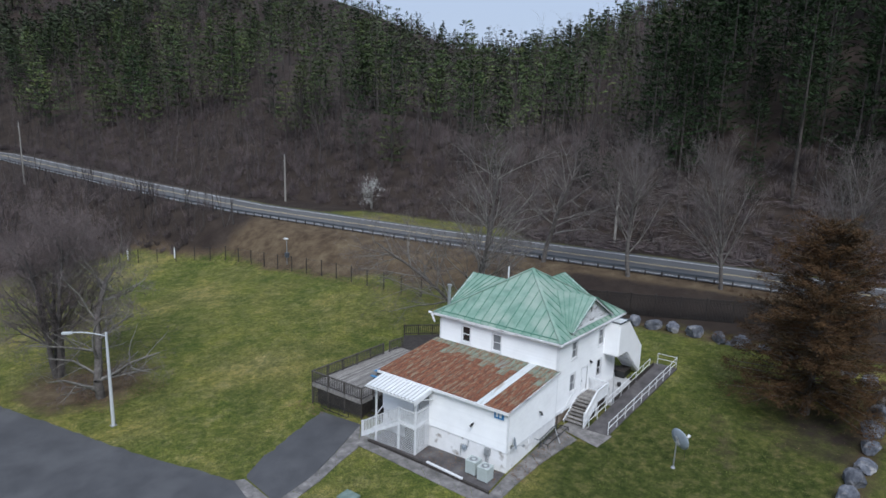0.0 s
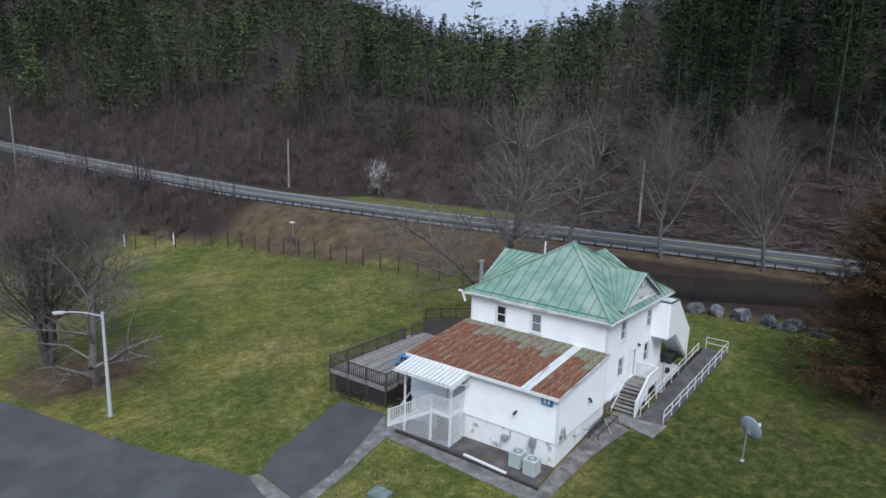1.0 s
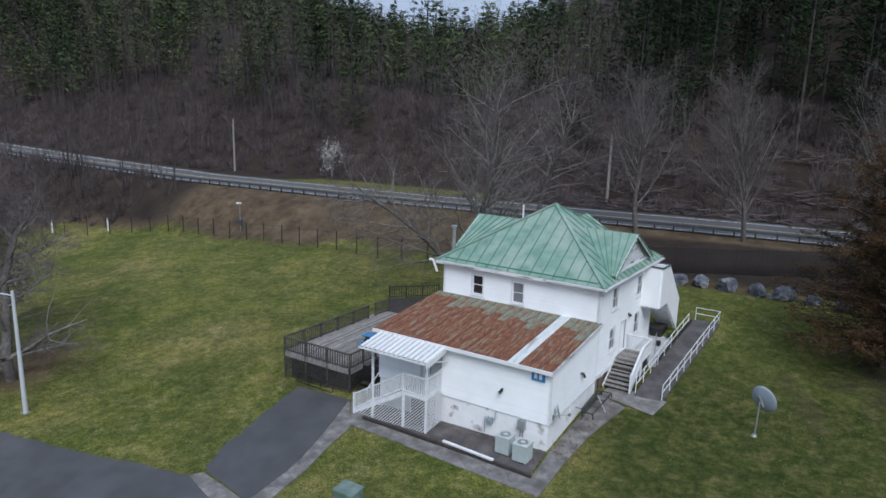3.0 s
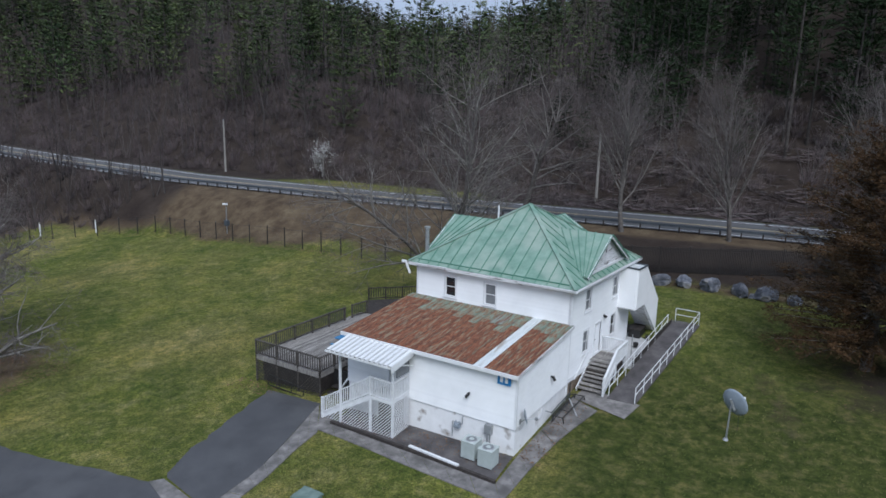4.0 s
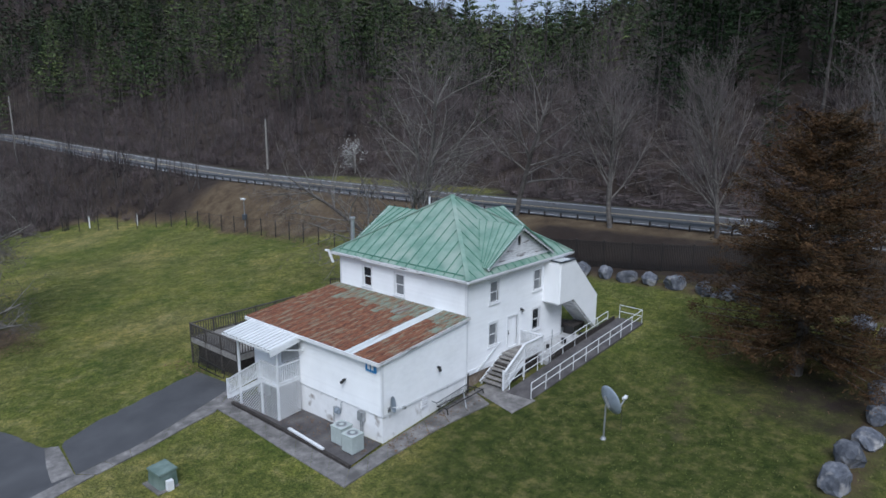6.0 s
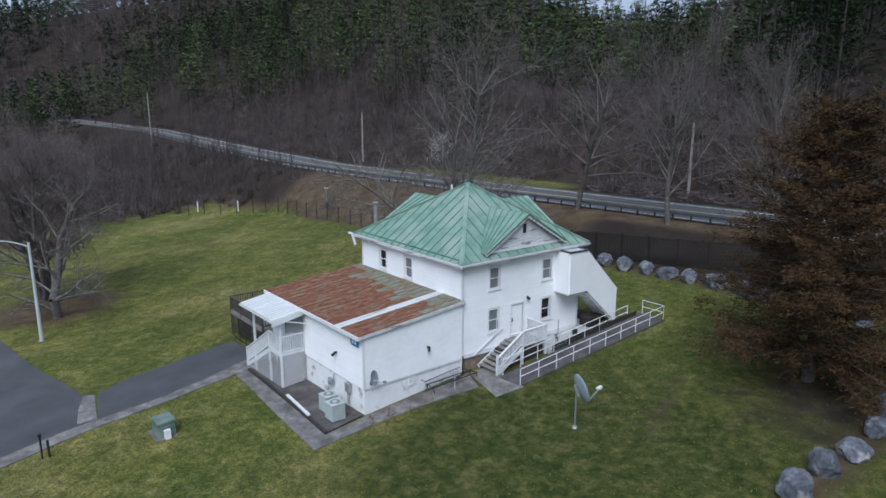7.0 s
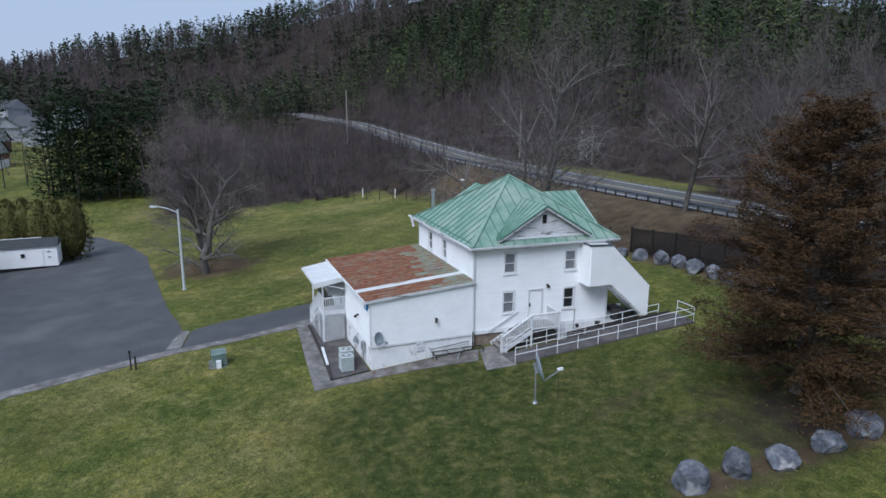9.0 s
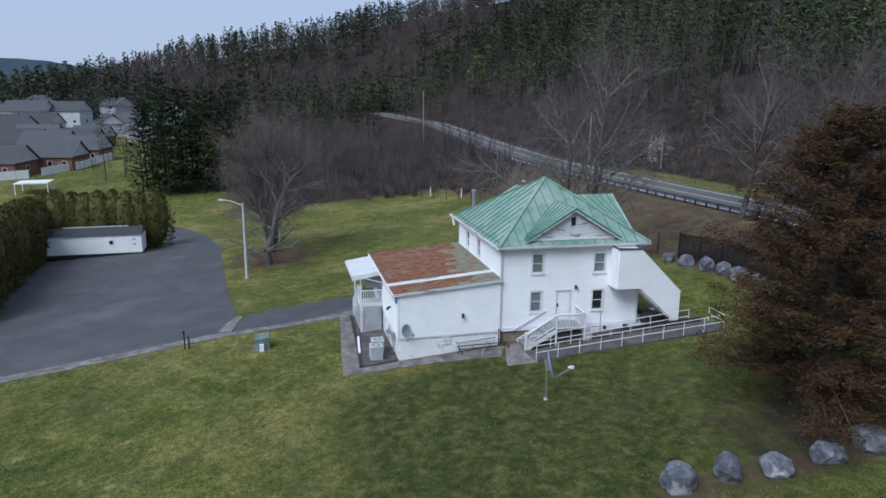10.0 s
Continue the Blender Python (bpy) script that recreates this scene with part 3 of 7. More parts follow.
def siding(u0, u1, z0, z1, place, holes=(), course=0.125, top=None):
    """Lapped boards between u0 and u1, with openings left out; top(u) trims them under a slope."""
    g = Geo()
    z = z0
    while z < z1 - 0.01:
        zt = min(z + course, z1)
        cuts = sorted({u0, u1, *[u for h in holes for u in h[:2] if u0 < u < u1]})
        if top:
            cuts = sorted({*cuts, *np.linspace(u0, u1, 23)})
        for a, c in zip(cuts, cuts[1:]):
            mid = (a + c) / 2
            if any(h[0] <= mid <= h[1] and h[2] < (z + zt) / 2 < h[3] for h in holes):
                continue
            if top and z > top(mid):
                continue
            ztt = min(zt, top(mid)) if top else zt
            corner = [(a, 0.026, z), (c, 0.026, z), (c, 0.006, ztt), (a, 0.006, ztt), (a, -0.01, z + 0.004), (c, -0.01, z + 0.004)]
            v = [place(*p) for p in corner]
            g.add(v, [(0, 1, 2, 3), (4, 5, 1, 0)])
        z = zt
    return g


def on_se(u, d, z):
    return (SX + d, u, z)


def on_sw(u, d, z):
    return (u, SY - d, z)


def solid_wall(u0, u1, z0, z1, place, holes, thick=0.15):
    """A wall core with real openings."""
    g = Geo()
    us = sorted({u0, u1, *[u for h in holes for u in h[:2]]})
    zs = sorted({z0, z1, *[q for h in holes for q in h[2:4]]})
    for a, c in zip(us, us[1:]):
        for p, q in zip(zs, zs[1:]):
            if any(h[0] <= (a + c) / 2 <= h[1] and h[2] <= (p + q) / 2 <= h[3] for h in holes):
                continue
            pts = [place(a, -thick, p), place(c, -thick, p), place(c, 0, p), place(a, 0, p)]
            tops = [place(a, -thick, q), place(c, -thick, q), place(c, 0, q), place(a, 0, q)]
            g.hexa(pts, tops)
    return g


def window(place, u0, u1, z0, z1, parent, shape=None, dark=True, mat_frame=None):
    """A double-hung sash window with casing, sill, two sashes and panes."""
    mat_frame = mat_frame or TRIM
    w = part("window", frame_geo(place, u0 - 0.1, u1 + 0.1, z0 - 0.02, z1 + 0.12, 0.1, 0.045, -0.05), mat_frame, parent, "", shape)
    mid = (z0 + z1) / 2
    part("sash", frame_geo(place, u0, u1, mid - 0.02, z1, 0.05, -0.02, -0.06), mat_frame, w, "", shape)
    part("sash", frame_geo(place, u0, u1, z0, mid + 0.02, 0.05, -0.05, -0.09), mat_frame, w, "", shape)
    for a, c, d in ((mid, z1 - 0.05, -0.045), (z0 + 0.05, mid, -0.075)):
        part("pane", Geo().add([place(u0 + 0.05, d, a), place(u1 - 0.05, d, a), place(u1 - 0.05, d, c), place(u0 + 0.05, d, c)], [(0, 1, 2, 3)]),
             GLASS if dark else BLIND, w, "" if dark else "grey screened pane", shape)
    g = Geo()
    corners = [(u0 - 0.14, -0.05), (u1 + 0.14, -0.05), (u1 + 0.14, 0.09), (u0 - 0.14, 0.09)]
    g.hexa([place(u, d, z0 - 0.08) for u, d in corners], [place(u, d, z0 - 0.03) for u, d in corners])
    part("sill", g, mat_frame, w, "", shape)
    return w


def frame_geo(place, u0, u1, z0, z1, wid, d1, d0):
    g = Geo()
    for a, c, p, q in ((u0, u0 + wid, z0, z1), (u1 - wid, u1, z0, z1), (u0 + wid, u1 - wid, z1 - wid, z1), (u0 + wid, u1 - wid, z0, z0 + wid)):
        g.hexa([place(a, d0, p), place(c, d0, p), place(c, d1, p), place(a, d1, p)], [place(a, d0, q), place(c, d0, q), place(c, d1, q), place(a, d1, q)])
    return g


FL = 1.5
se_holes = [(45.28, 46.02, 5.3, 6.62), (49.62, 50.36, 5.2, 6.55), (45.24, 45.98, 2.62, 4.05), (49.6, 50.34, 2.55, 3.95), (47.05, 48.0, 1.98, 4.03)]
sw_holes = [(-29.24, -28.5, 5.3, 6.6), (-26.4, -25.66, 5.25, 6.6)]
hpart("wall", solid_wall(SY, NY, FL, 7.1, on_se, se_holes), WHITE)
hpart("siding", siding(SY, NY, FL, 7.05, on_se, se_holes), WHITE)
hpart("wall", solid_wall(WX, SX - 0.15, FL, 7.1, on_sw, sw_holes), WHITE)
hpart("siding", siding(WX, SX, 4.8, 7.05, on_sw, sw_holes), WHITE)
hpart("wall", Geo().box(WX, WX + 0.15, SY + 0.15, NY, FL, 7.1), WHITE)
hpart("wall", Geo().box(WX + 0.15, SX - 0.15, NY - 0.15, NY, FL, 7.1), WHITE)
hpart("foundation", Geo().box(WX + 0.06, SX - 0.06, SY + 0.06, NY - 0.06, 0.0, FL), STONE, None, "brown rubble stone foundation")
for y0, y1, x0, x1 in ((SY - 0.03, SY + 0.1, SX - 0.1, SX + 0.035), (NY - 0.1, NY + 0.03, SX - 0.1, SX + 0.035), (SY - 0.035, SY + 0.1, WX - 0.03, WX + 0.1)):
    hpart("corner_board", Geo().box(x0, x1, y0, y1, FL, 7.05), TRIM)
hpart("skirt_board", Geo().box(SX - 0.02, SX + 0.05, SY + 0.1, NY - 0.1, FL - 0.12, FL + 0.14), TRIM)
for h, dk in zip(se_holes[:4], (False, False, False, True)):
    window(on_se, *h, house, house_local, dk)
window(on_sw, *sw_holes[0], house, house_local, True)
window(on_sw, *sw_holes[1], house, house_local, False)
h = se_holes[4]
door = hpart("door", frame_geo(on_se, h[0] - 0.1, h[1] + 0.1, h[2] - 0.02, h[3] + 0.1, 0.1, 0.045, -0.05), TRIM)
leaf = Geo().box(SX - 0.08, SX - 0.04, h[0], h[1], h[2], h[3])
for a, c in ((h[0] + 0.12, h[0] + 0.42), (h[0] + 0.53, h[1] - 0.12)):
    for p, q in ((2.15, 2.8), (2.95, 3.85)):
        leaf.box(SX - 0.045, SX - 0.025, a, c, p, q)
part("leaf", leaf, WHITE, door, "white panelled door leaf", house_local)
part("door_handle", Geo().tube((SX - 0.03, h[0] + 0.1, 3.0), (SX + 0.05, h[0] + 0.1, 3.0), 0.04, 0.03).box(SX - 0.04, SX - 0.01, h[0] + 0.05, h[0] + 0.14, 2.9, 3.15), BLACK, door, "black latch", house_local)

# the hip roof, pan by pan, with standing seams
EX0, EX1, EY0, EY1, AX, AY, AZ = -31.85, -20.4, 42.8, 53.35, -26.1, 47.98, 10.95


def roof_face(corner0, corner1, apex, pan=0.74, lift=0.0):
    """The pans and the seams of one triangular roof face."""
    p, q, a = Vector(corner0), Vector(corner1), Vector(apex)
    e = q - p
    length = e.length
    e.normalize()
    ua = (a - p).dot(e)
    foot = p + e * ua
    up = a - foot
    nrm = e.cross(up).normalized()

    def reach(u):
        return max(0.0, min(u / ua, (length - u) / (length - ua)))

    def at(u, f, d=0.0):
        return tuple(p + e * u + up * f + nrm * d)

    pans, seams = [], []
    us = list(np.arange(0, length, pan)) + [length]
    for u0, u1 in zip(us, us[1:]):
        poly = [at(u0, 0), at(u1, 0), at(u1, reach(u1))]
        if u0 < ua < u1:
            poly.append(at(ua, 1))
        if reach(u0) > 0.001:
            poly.append(at(u0, reach(u0)))
        if reach(u1) < 0.001:
            poly.pop(2)
        pans.append(Geo().plate(poly, 0.03))
        if u0 > 0:
            seams.append(Geo().beam(at(u0, 0.004, 0.02), at(u0, reach(u0) - 0.004, 0.02), 0.035, 0.055, nrm))
    return pans, seams


cs, cw, ce, cn, ap = (EX1, EY0, EAVE), (EX0, EY0, EAVE), (EX1, EY1, EAVE), (EX0, EY1, EAVE), (AX, AY, AZ)
for a, c in ((cw, cs), (cs, ce), (ce, cn), (cn, cw)):
    pans, seams = roof_face(a, c, ap)
    lowered = [tuple(Vector(k) - Vector((0, 0, 0.06))) for k in (a, c, ap)]
    face = hpart("roof", Geo().plate(lowered, 0.05), SKIRT, None, "faded green standing-seam roof face")
    for pan_ in pans:
        part("pan", pan_, GREENROOF, face, "", house_local)
    for seam in seams:
        part("seam", seam, GREENSEAM, face, "", house_local)
for c in (cs, cw, ce, cn):
    hpart("hip_cap", Geo().beam(Vector(c) + Vector((0, 0, 0.03)), Vector(ap) + Vector((0, 0, 0.03)), 0.26, 0.05), GREENROOF)
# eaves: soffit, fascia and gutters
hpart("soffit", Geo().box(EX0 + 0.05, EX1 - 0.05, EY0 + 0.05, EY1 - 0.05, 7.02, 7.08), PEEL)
for a, c in ((cw, cs), (cs, ce), (ce, cn), (cn, cw)):
    hpart("fascia", Geo().beam(Vector(a) - Vector((0, 0, 0.12)), Vector(c) - Vector((0, 0, 0.12)), 0.05, 0.2), PEEL, None, "grey peeling fascia board")


def gutter(p, q, name="gutter"):
    p, q = Vector(p), Vector(q)
    side = (q - p).normalized().cross(Vector((0, 0, 1)))
    g = Geo()
    prof = [(-0.06, 0.06), (-0.06, -0.05), (0.04, -0.06), (0.075, 0.06), (0.06, 0.06), (0.035, -0.045), (-0.045, -0.035), (-0.045, 0.06)]
    v = [tuple(e + side * s + Vector((0, 0, z))) for e in (p, q) for s, z in prof]
    n = len(prof)
    g.add(v, [(i, (i + 1) % n, n + (i + 1) % n, n + i) for i in range(n)] + [tuple(reversed(range(n))), tuple(range(n, 2 * n))])
    return hpart(name, g, TRIM, None, "white metal gutter")


gutter((EX1 + 0.07, EY0 - 0.1, EAVE - 0.08), (EX1 + 0.07, EY1, EAVE - 0.08))
gutter((-24.0, EY0 - 0.08, EAVE - 0.08), (EX1 + 0.05, EY0 - 0.08, EAVE - 0.08))
gutter((-31.2, EY0 - 0.08, EAVE - 0.09), (-28.9, EY0 - 0.08, EAVE - 0.05))
hpart("downspout", Geo().beam((-32.0, 42.75, 7.2), (-31.75, 42.85, 6.45), 0.12, 0.12).beam((-32.25, 42.65, 7.25), (-31.95, 42.75, 7.22), 0.14, 0.12), TRIM, None, "broken hanging white downspout")
hpart("downspout", Geo().beam((SX + 0.1, SY - 0.1, 7.0), (SX + 0.1, SY - 0.1, 0.62), 0.09, 0.09).beam((EX1 + 0.05, EY0, 7.12), (SX + 0.1, SY - 0.1, 6.85), 0.08, 0.08), TRIM, None, "white downspout at the house corner")
drip = Geo().beam((-31.3, EY0 + 0.25, EAVE + 0.2), (-20.9, EY0 + 0.22, EAVE + 0.19), 0.05, 0.07)
hpart("snow_bar", drip, GREENSEAM)


# gable dormers on three sides
def dormer(side):
    """side: 0 south-east, 1 north-east, 2 north-west."""
    half, zb, zr = 3.3, 7.6, 9.64

    def place(u, d, z):
        if side == 0:
            return (EX1 - d, 47.98 + u, z)
        if side == 1:
            return (AX - u, EY1 - d, z)
        return (EX0 + d, 47.98 - u, z)

    run = (EX1 - AX) if side != 1 else (EY1 - AY)
    back = lambda z: (z - EAVE) / (AZ - EAVE) * run
    for s in (-1, 1):
        poly = [place(0, 0.05, zr), place(s * half, 0.05, zb), place(s * half, back(zb) + 0.3, zb), place(0, back(zr) + 0.3, zr)]
        if s > 0:
            poly.reverse()
        under = [place(0, 0.06, zr - 0.05), place(s * half, 0.06, zb - 0.05), place(s * half, back(zb) + 0.3, zb - 0.05), place(0, back(zr) + 0.3, zr - 0.05)]
        r = hpart("roof", Geo().plate(under if s > 0 else under[::-1], 0.03), SKIRT, None, "green metal dormer slope")
        n = 7
        lo0, lo1 = Vector(place(s * half, 0.05, zb)), Vector(place(s * half, back(zb) + 0.35, zb))
        hi0, hi1 = Vector(place(0, 0.05, zr)), Vector(place(0, back(zr) + 0.35, zr))
        for i in range(n):
            a, c = i / n, (i + 1) / n
            quad = [hi0.lerp(hi1, a), lo0.lerp(lo1, a), lo0.lerp(lo1, c), hi0.lerp(hi1, c)]
            if s < 0:
                quad.reverse()
            part("pan", Geo().plate([tuple(x) for x in quad], 0.04), GREENROOF, r, "", house_local)
            part("seam", Geo().beam(hi0.lerp(hi1, a) + Vector((0, 0, 0.025)), lo0.lerp(lo1, a) + Vector((0, 0, 0.025)), 0.035, 0.05), GREENSEAM, r, "", house_local)
        hpart("barge_board", Geo().beam(place(0, 0.1, zr - 0.1), place(s * half, 0.1, zb - 0.08), 0.05, 0.18), PEEL)
    top = lambda u: zb + (1 - abs(u) / half) * (zr - zb) - 0.12
    wallg = siding(-half + 0.25, half - 0.25, zb - 0.1, zr, lambda u, d, z: place(u, 0.42 - d, z), [(-0.2, 0.2, 8.4, 9.05)], 0.11, top)
    hpart("gable_wall", wallg, PEEL, None, "weathered gable boards with flaking white paint")
    core = Geo().plate([place(-half + 0.2, 0.46, zb - 0.1), place(half - 0.2, 0.46, zb - 0.1), place(0, 0.46, zr - 0.12)], 0.02)
    hpart("gable_core", core, BLACK)
    vent = hpart("vent", frame_geo(lambda u, d, z: place(u, 0.42 - d, z), -0.24, 0.24, 8.36, 9.1, 0.07, 0.05, -0.02), PEEL)
    hpart("base_board", Geo().beam(place(-half + 0.1, 0.36, zb), place(half - 0.1, 0.36, zb), 0.06, 0.16), TRIM)
    return vent


for s in range(3):
    dormer(s)
hpart("flue", Geo().tube((-31.5, 44.35, 1.0), (-31.5, 44.35, 9.15), 0.13, n=12).tube((-31.5, 44.35, 9.2), (-31.5, 44.35, 9.32), 0.2, 0.2, 12), GALV, None, "tall galvanised stove flue with cap")
hpart("vent_pipe", Geo().tube((-28.9, 48.9, 9.5), (-28.9, 48.9, 10.45), 0.06, n=10), TRIM, None, "white plastic vent pipe")
hpart("wall_lamp", Geo().box(SX, SX + 0.06, 48.28, 48.42, 4.22, 4.38).tube((SX + 0.05, 48.35, 4.3), (SX + 0.2, 48.3, 4.2), 0.05, 0.08).tube((SX + 0.05, 48.35, 4.3), (SX + 0.2, 48.42, 4.2), 0.05, 0.08), BLACK, None, "black floodlight on the wall")

# the annex
AXW, AXE, AYS = -31.5, -20.68, 36.3


def on_asw(u, d, z):
    return (u, AYS - d, z)


def on_ase(u, d, z):
    return (AXE + d, u, z)


def annex_top(y):
    return 4.42 + (y - 36.3) * 0.075


p_holes = [(-28.5, -27.6, 1.84, 3.86)]
hpart("annex_wall", solid_wall(AXW, AXE - 0.15, 1.45, annex_top(36.3), on_asw, p_holes), WHITE)
hpart("annex_siding", siding(AXW, AXE, 1.45, annex_top(36.3), on_asw, p_holes), WHITE)
hpart("annex_wall", Geo().hexa([(AXE - 0.15, AYS, 1.5), (AXE, AYS, 1.5), (AXE, SY - 0.05, 1.5), (AXE - 0.15, SY - 0.05, 1.5)],
                              [(AXE - 0.15, AYS, annex_top(AYS)), (AXE, AYS, annex_top(AYS)), (AXE, SY - 0.05, annex_top(SY)), (AXE - 0.15, SY - 0.05, annex_top(SY))]), WHITE)
hpart("annex_siding", siding(AYS, SY - 0.08, 1.52, 5.1, on_ase, (), 0.125, lambda u: annex_top(u)), WHITE)
hpart("annex_wall", Geo().hexa([(AXW, AYS, 1.4), (AXW + 0.15, AYS, 1.4), (AXW + 0.15, SY, 1.4), (AXW, SY, 1.4)],
                              [(AXW, AYS, annex_top(AYS)), (AXW + 0.15, AYS, annex_top(AYS)), (AXW + 0.15, SY, annex_top(SY)), (AXW, SY, annex_top(SY))]), WHITE)
hpart("annex_foundation", Geo().box(AXW + 0.05, AXE - 0.05, AYS + 0.05, SY - 0.1, -1.0, 1.5), BLOCK, None, "painted block foundation with brown damp stains")
hpart("corner_board", Geo().box(AXE - 0.08, AXE + 0.035, AYS - 0.035, AYS + 0.08, 1.45, 4.42), TRIM)
hpart("ledger", Geo().box(AXE - 0.02, AXE + 0.026, AYS + 0.08, SY - 0.1, 1.42, 1.54), TRIM)
dr = hpart("door", frame_geo(on_asw, -28.6, -27.5, 1.82, 3.96, 0.1, 0.04, -0.06), TRIM)
part("leaf", Geo().box(-28.5, -27.6, AYS + 0.05, AYS + 0.09, 1.86, 3.86), WHITE, dr, "white door leaf", house_local)
# annex roof panels
roof_panels = hpart("annex_roof", Geo().hexa([(AXW - 0.2, 35.98, 4.36), (AXE + 0.16, 35.98, 4.36), (AXE + 0.16, SY, 4.94), (AXW - 0.2, SY, 4.94)],
                                            [(AXW - 0.2, 35.98, 4.47), (AXE + 0.16, 35.98, 4.47), (AXE + 0.16, SY, 5.05), (AXW - 0.2, SY, 5.05)]), PEEL)


def annex_panel(x0, x1, y0, y1, mat, dz, label=""):
    z = lambda y: 4.48 + (y - 35.98) * 0.0803 + dz
    g = Geo()
    n = max(1, round((x1 - x0) / 0.2))
    for i in range(n):
        a, c = x0 + (x1 - x0) * i / n, x0 + (x1 - x0) * (i + 1) / n
        prof = [(a, 0), (a + 0.02, 0.022), (a + 0.05, 0.022), (a + 0.07, 0), (c, 0)]
        for (xa, ha), (xb, hb) in zip(prof, prof[1:]):
            g.add([(xa, y0, z(y0) + ha), (xb, y0, z(y0) + hb), (xb, y1, z(y1) + hb), (xa, y1, z(y1) + ha)], [(0, 1, 2, 3)])
    return part("panel", g, mat, roof_panels, label, house_local)


x = AXW - 0.25
while x < AXE + 0.1:
    x1 = min(x + 0.62, AXE + 0.2)
    white = -23.35 < (x + x1) / 2 < -22.35
    split = 41.1 + random.uniform(-0.8, 0.8) if x > -30 else 42.5
    if white:
        annex_panel(x, x1, 35.95, SY, ROOFPATCH, 0.004, "pale galvanised roof panel")
    else:
        annex_panel(x, x1, 35.95, split, RUST, 0.0, "rust-red corrugated roof panel")
        annex_panel(x, x1, split, SY - 0.02, FADED, 0.0, "worn grey-green roof panel")
    x = x1
annex_panel(-25.0, -24.2, 41.2, 42.5, GREYGREEN, 0.03, "small pale patch panel")
hpart("fascia", Geo().box(AXW - 0.22, AXE + 0.18, 35.9, 35.96, 4.3, 4.5), TRIM)
hpart("verge_board", Geo().beam((AXE + 0.17, 35.95, 4.42), (AXE + 0.17, SY, 4.99), 0.04, 0.16), PEEL)
hpart("wall_lamp", Geo().tube((-23.37, 36.27, 2.78), (-23.37, 36.1, 2.74), 0.05, 0.09).tube((-23.37, 36.12, 2.72), (-23.47, 36.02, 2.6), 0.07, 0.09), BLACK, None, "small black wall lamp")
hpart("wall_lamp", Geo().tube((AXE + 0.02, 40.54, 2.86), (AXE + 0.2, 40.54, 2.84), 0.06, 0.09).tube((AXE + 0.18, 40.54, 2.82), (AXE + 0.28, 40.46, 2.7), 0.07, 0.09), BLACK, None, "small black wall lamp")
g = Geo()
for k in range(4):
    g.box(AXE - 0.05, AXE + 0.03, 39.3, 39.68, 0.9 + 0.14 * k, 0.96 + 0.14 * k)
hpart("foundation_vent", frame_geo(on_ase, 39.24, 39.74, 0.84, 1.48, 0.05, 0.02, -0.06), TRIM)
hpart("foundation_vent", g, TRIM, None, "louvred white vent")
g = Geo()
for k in range(26):
    yy = 40.1 + 2.6 * k / 25
    g.beam((AXE + 0.35, yy, gz(-20.3, yy) + 0.06), (AXE + 0.35, yy, gz(-20.3, yy) + 0.72), 0.016)
g.beam((AXE + 0.35, 40.1, gz(-20.3, 40.1) + 0.72), (AXE + 0.35, 42.7, gz(-20.3, 42.7) + 0.72), 0.03)
g.beam((AXE + 0.35, 40.1, gz(-20.3, 40.1) + 0.1), (AXE + 0.35, 42.7, gz(-20.3, 42.7) + 0.1), 0.03)
g.beam((AXE, 40.1, gz(-20.3, 40.1) + 0.72), (AXE + 0.35, 40.1, gz(-20.3, 40.1) + 0.72), 0.03)
hpart("window_well_guard", g, GUARD, None, "grey metal grate over a window well")
# meters and pipes on the block wall
pipes = Geo().tube((-24.3, 36.22, 0.95), (-23.7, 36.2, 0.95), 0.022).tube((-23.7, 36.2, 0.95), (-23.7, 36.2, 1.35), 0.022).tube((-24.3, 36.2, 0.95), (-24.3, 36.2, 0.1), 0.022).tube((-23.7, 36.22, 1.35), (-23.7, 36.32, 1.35), 0.022)
hpart("gas_pipe", pipes, GALV, None, "thin grey gas pipes")
hpart("meter", Geo().box(-24.16, -23.84, 36.08, 36.3, 0.68, 0.94).tube((-24.0, 36.07, 0.82), (-24.0, 36.02, 0.82), 0.1, 0.09, 12).tube((-24.08, 36.2, 0.94), (-24.08, 36.2, 1.04), 0.035).tube((-23.9, 36.2, 0.94), (-23.9, 36.2, 1.04), 0.035), DISHGREY, None, "dull grey gas meter")
hpart("meter_box", Geo().box(-22.35, -21.95, 36.1, 36.32, 0.85, 1.35).tube((-22.2, 36.2, 0.9), (-22.2, 36.2, 0.1), 0.03).tube((-22.05, 36.2, 0.9), (-22.05, 36.2, 0.1), 0.03), GALV, None, "grey electric box and conduits")
# building-number sign, its digits as plain bars
sign = hpart("number_sign", Geo().box(-21.75, -21.02, 36.2, 36.265, 3.74, 4.26), BLUE, None, "blue square sign with two white bars")
part("bar", Geo().box(-21.6, -21.44, 36.185, 36.2, 3.86, 4.14), TRIM, sign, "white bar", house_local)
part("bar", Geo().box(-21.33, -21.17, 36.185, 36.2, 3.86, 4.14), TRIM, sign, "white bar", house_local)

# enclosed outside stair on the long side
STX = -19.65
poly = [(50.75, 4.3), (52.35, 4.3), (55.3, 1.62), (55.3, 3.95), (52.3, 6.95), (50.75, 6.95)]
encl = Geo().plate([(STX, y, z) for y, z in poly], 0.1)
enc = hpart("stair_enclosure", encl, WHITE, None, "white boarded enclosed outside stair")


def enc_top(u):
    return 6.95 if u < 52.3 else 6.95 - (u - 52.3) * 1.0


def enc_low(u):
    return 4.3 if u < 52.35 else 4.3 - (u - 52.35) * 0.908


